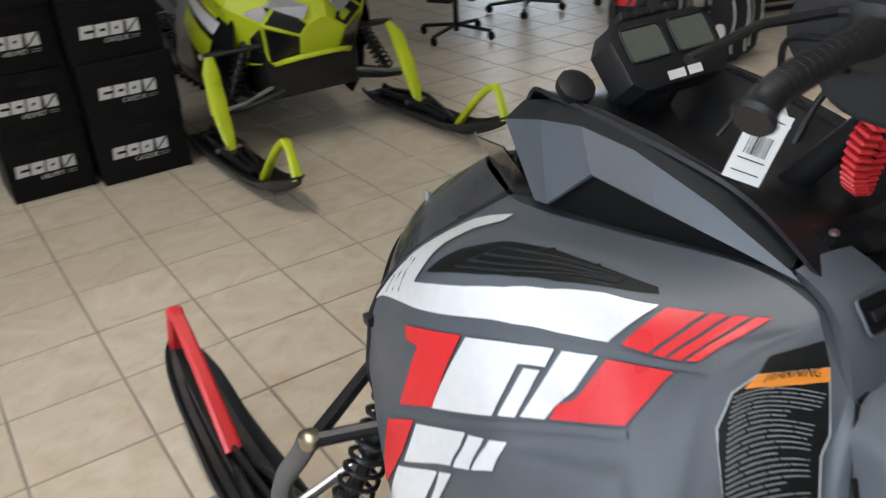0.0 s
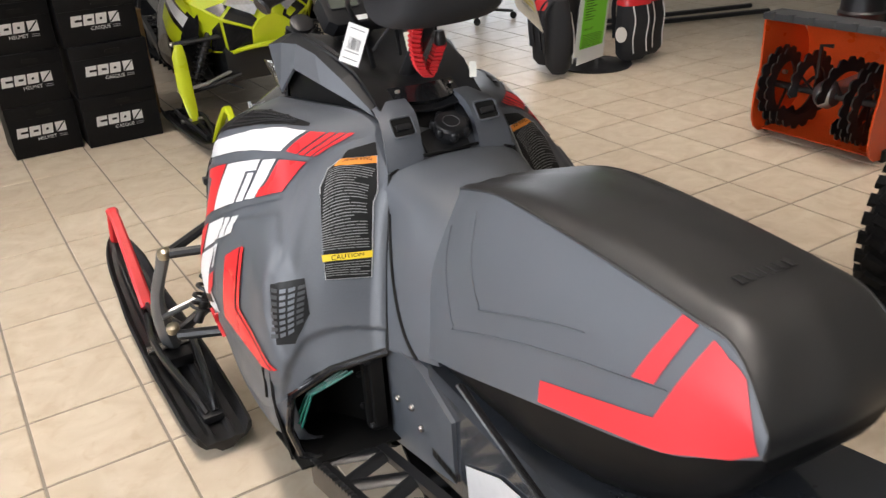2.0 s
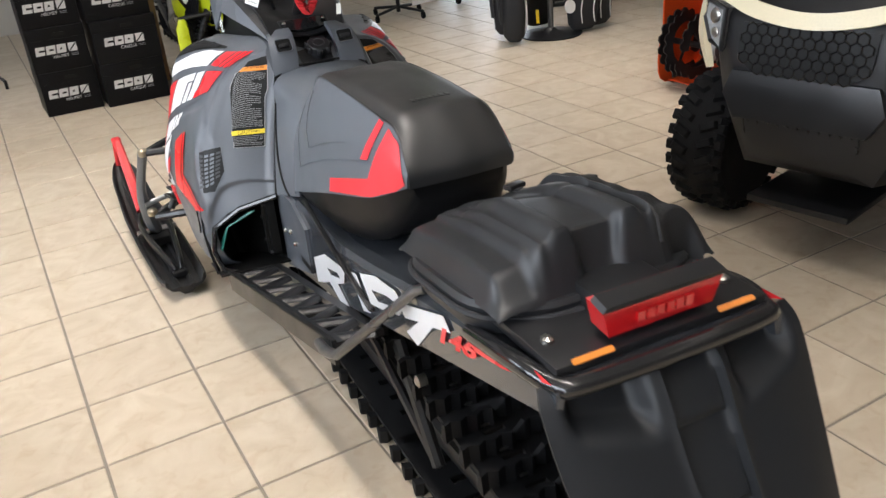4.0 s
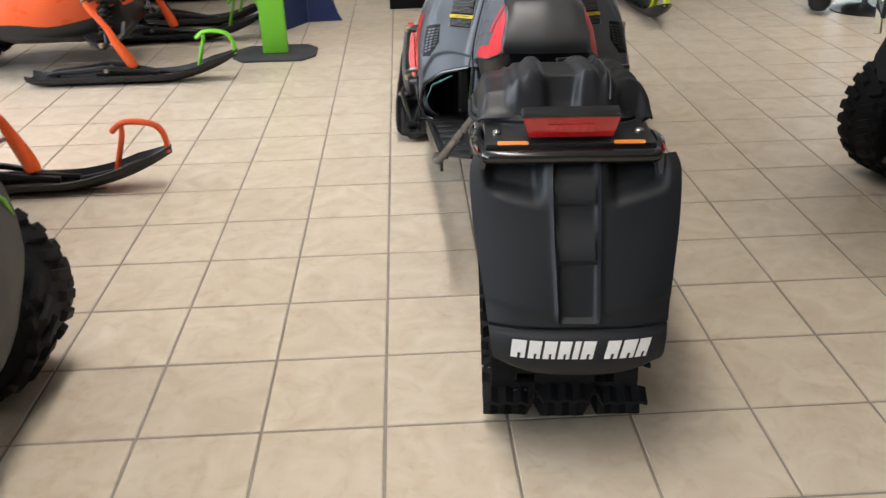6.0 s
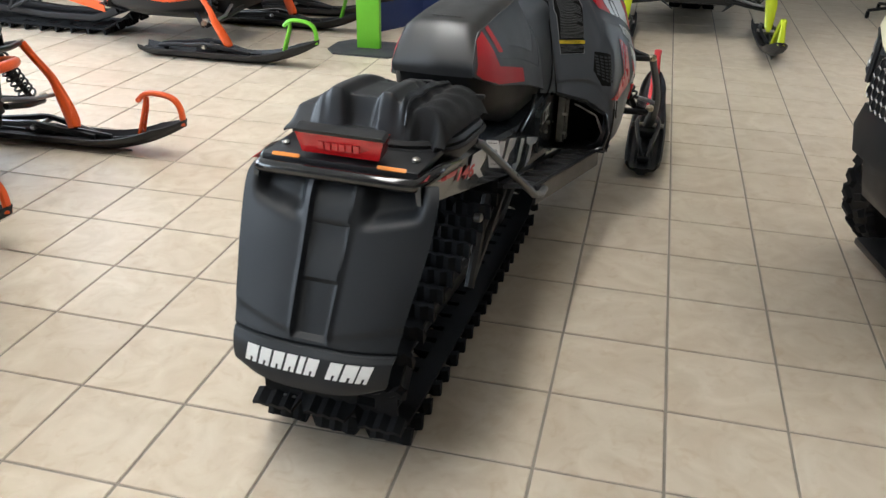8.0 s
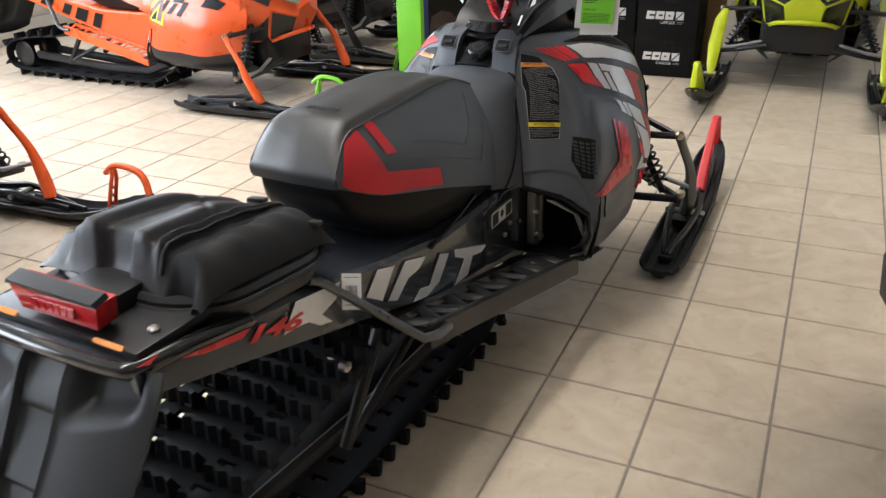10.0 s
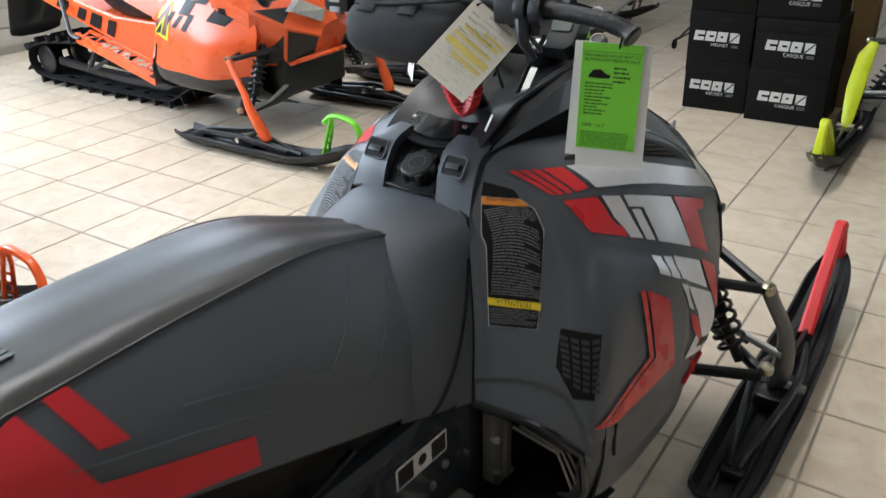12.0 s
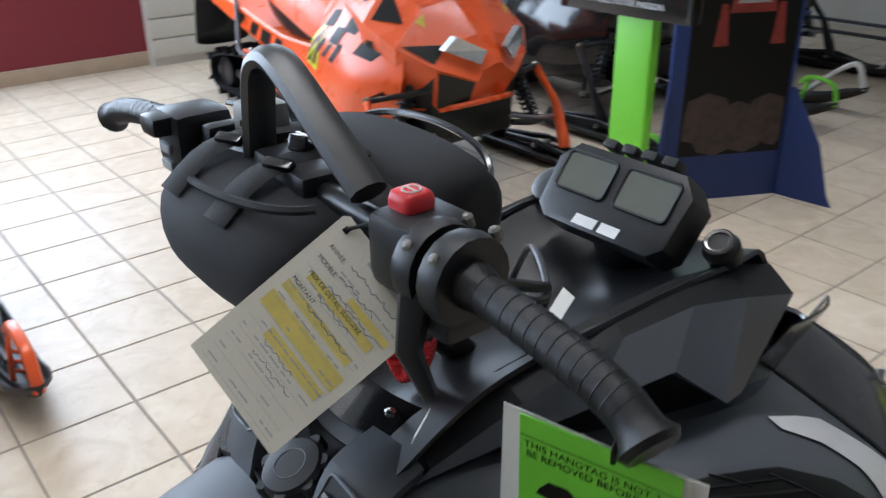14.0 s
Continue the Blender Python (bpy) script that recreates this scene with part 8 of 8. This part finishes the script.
def backpack(m, label, red):
    b = thing("avalanche_backpack", m, label, "backpack", "hanging backpacks")
    part("pack_body", loft(bmesh.new(), [[(x * w, y * d - .01 * z, z) for x, y in rounded(1, 1, .35, 5)] for z, w, d in ((.02, .16, .10), (.06, .22, .16), (.22, .24, .18), (.40, .22, .16), (.50, .17, .12), (.52, .10, .08))]), CLOTH, b)
    if red:
        part("red_panel", loft(bmesh.new(), [[(x * w, y * d - .004, z) for x, y in rounded(1, 1, .35, 5)] for z, w, d in ((.40, .232, .172), (.47, .21, .155), (.53, .13, .11))]), RED_PAINT, b, "red top panel")
        part("panel_print", bars(bmesh.new(), -.07, .07, .425, .455, 1, frame_of((0, -.09, 0), (1, 0, 0), (0, .1, 1)), 4, .7, .004, .2), WHITE, b)
    for sx in (-.06, .05):
        part("white_cord", tube(bmesh.new(), curve_pts([(sx, -.075, .42), (sx + .012, -.098, .30), (sx - .005, -.098, .18), (sx + .01, -.09, .08)], 11), .0045, 6), PAPER_WHITE, b, "white cord")
    for sx in (-.07, .07):
        part("shoulder_strap", tube(bmesh.new(), curve_pts([(sx, .04, .50), (sx * 1.2, .11, .40), (sx * 1.1, .10, .16)], 9), .022, 6, .3), CLOTH, b)
    part("top_loop", tube(bmesh.new(), curve_pts([(-.02, 0, .51), (0, 0, .60), (.02, 0, .51)], 9), .006, 6), CLOTH, b)
    return b


for px, py, rz, red in ((2.98, 4.68, 60, False), (3.08, 4.90, 110, True), (3.58, 4.60, -8, True), (3.78, 4.66, 8, True), (3.45, 5.02, 180, False)):
    backpack(pose(px, py, .01, 0, 0, rz), "black backpack with white cords" + (" and a red top" if red else " and straps"), red)
tg = thing("round_tag", pose(3.40, 4.52, .235, 80, 0, 0), "white round card tag hanging on a strap", "tag")
part("tag_card", lathe(bmesh.new(), [(.002, 0), (.052, 0), (.052, .001), (.002, .001)], 24, Matrix.Identity(4)), PAPER_WHITE, tg)
part("tag_string", tube(bmesh.new(), [(0, .048, .001), (.01, .12, .01)], .0015, 5), INK, tg)
tg = thing("yellow_tag", pose(3.12, 4.56, .20, 80, 10, 20), "small yellow card tag on a backpack", "tag")
part("tag_card", B(-.02, .02, -.05, .05, 0, .001), YELLOW_PRINT, tg)

# long black runners lying on the tiles
for k, (a, b) in enumerate((((4.0, 5.62), (5.6, 5.05)), ((4.05, 5.86), (5.7, 5.32)))):
    rl = thing("steel_runner", pose(0, 0, 0), "long black steel runner lying on the tiles", "runner", "runners on the floor")
    part("bar", tube(bmesh.new(), [(a[0], a[1], .03), (b[0], b[1], .03)], .03, 8, .7), BLACK, rl)
    part("end_cap", tube(bmesh.new(), [(a[0] - .02, a[1] + .008, .03), (a[0] + .01, a[1] - .004, .03)], .034, 8, .7), RUBBER, rl)
# dark stands beyond with hanging packs
for sx, sy in ((2.9, 6.5), (4.6, 6.4), (3.8, 6.8)):
    ds = thing("display_stand", pose(sx, sy, 0, 0, 0, 30 * sx), "black display stand with packets of gloves and a castor base", "display stand", "stands by the shop front")
    part("pole", tube(bmesh.new(), [(0, 0, .05), (0, 0, 1.7)], .02, 10), BLACK, ds)
    for k in range(4):
        a = radians(90 * k + 25)
        ft2 = part("foot", tube(bmesh.new(), [(0, 0, .10), (.30 * math.cos(a), .30 * math.sin(a), .07)], .014, 8), BLACK, ds)
        part("castor", lathe(bmesh.new(), [(.006, -.012), (.03, -.012), (.034, 0), (.03, .012), (.006, .012)], 14, frame_of((.30 * math.cos(a), .30 * math.sin(a), .035), (1, 0, 0), (0, 0, 1))), RUBBER, ft2)
        for z in (.55, .95, 1.35):
            part("packet", B(-.10, .10, -.02, .02, z - .26, z, bevel=.008, m=Matrix.Translation((.20 * math.cos(a), .20 * math.sin(a), 0)) @ pose(0, 0, 0, 0, 0, 90 * k + 115)), CLOTH, ds, "black textile packet")
            part("white_ticket", B(-.022, .022, -.0225, -.0205, z - .12, z - .04, m=Matrix.Translation((.20 * math.cos(a), .20 * math.sin(a), 0)) @ pose(0, 0, 0, 0, 0, 90 * k + 115)), PAPER_WHITE, ds)


# ---- floor tiles, last ----
T = 0.33
NEAR = [(i, j) for i in range(-6, 7) for j in range(-3, 20)]


def tile_mesh():
    g, b, h = 0.0042, 0.0022, 0.0045
    lo, hi = g, T - g
    bm = bmesh.new()
    secs = [[(lo, lo, -h), (hi, lo, -h), (hi, hi, -h), (lo, hi, -h)], [(lo, lo, -.0015), (hi, lo, -.0015), (hi, hi, -.0015), (lo, hi, -.0015)],
            [(lo + b, lo + b, 0), (hi - b, lo + b, 0), (hi - b, hi - b, 0), (lo + b, hi - b, 0)]]
    rings = [[bm.verts.new(p) for p in s] for s in secs]
    for a, c in zip(rings, rings[1:]):
        for j in range(4):
            bm.faces.new((a[j], a[(j + 1) % 4], c[(j + 1) % 4], c[j]))
    bm.faces.new(rings[-1])
    return bm


tile = part("tile", tile_mesh(), TILE, floor, sharp=8)
tile.matrix_basis = pose(NEAR[0][0] * T, NEAR[0][1] * T, 0)
for i, j in NEAR[1:]:
    share("tile", tile, pose(i * T + random.uniform(-.0006, .0006), j * T + random.uniform(-.0006, .0006), random.uniform(-.0004, 0), 0, 0, 0), floor)
near = set(NEAR)
verts, faces = [], []
for i in range(int(X0 / T) - 1, int(X1 / T) + 1):
    for j in range(int(Y0 / T) - 1, int(Y1 / T) + 1):
        if (i, j) in near:
            continue
        k = len(verts)
        g, b = 0.0042, 0.0022
        lo, hi = g, T - g
        for z, e in ((-.0045, 0), (-.0015, 0), (0, b)):
            verts += [(i * T + lo + e, j * T + lo + e, z), (i * T + hi - e, j * T + lo + e, z), (i * T + hi - e, j * T + hi - e, z), (i * T + lo + e, j * T + hi - e, z)]
        for r in (0, 4):
            faces += [(k + r + q, k + r + (q + 1) % 4, k + r + 4 + (q + 1) % 4, k + r + 4 + q) for q in range(4)]
        faces.append((k + 8, k + 9, k + 10, k + 11))
me = bpy.data.meshes.new("far_tiles")
me.from_pydata(verts, [], faces)
me.materials.append(TILE_FAR)
far_tiles = new("far_tiles", me)
far_tiles.parent = floor
tagged(far_tiles, "", "", "", "stuff")
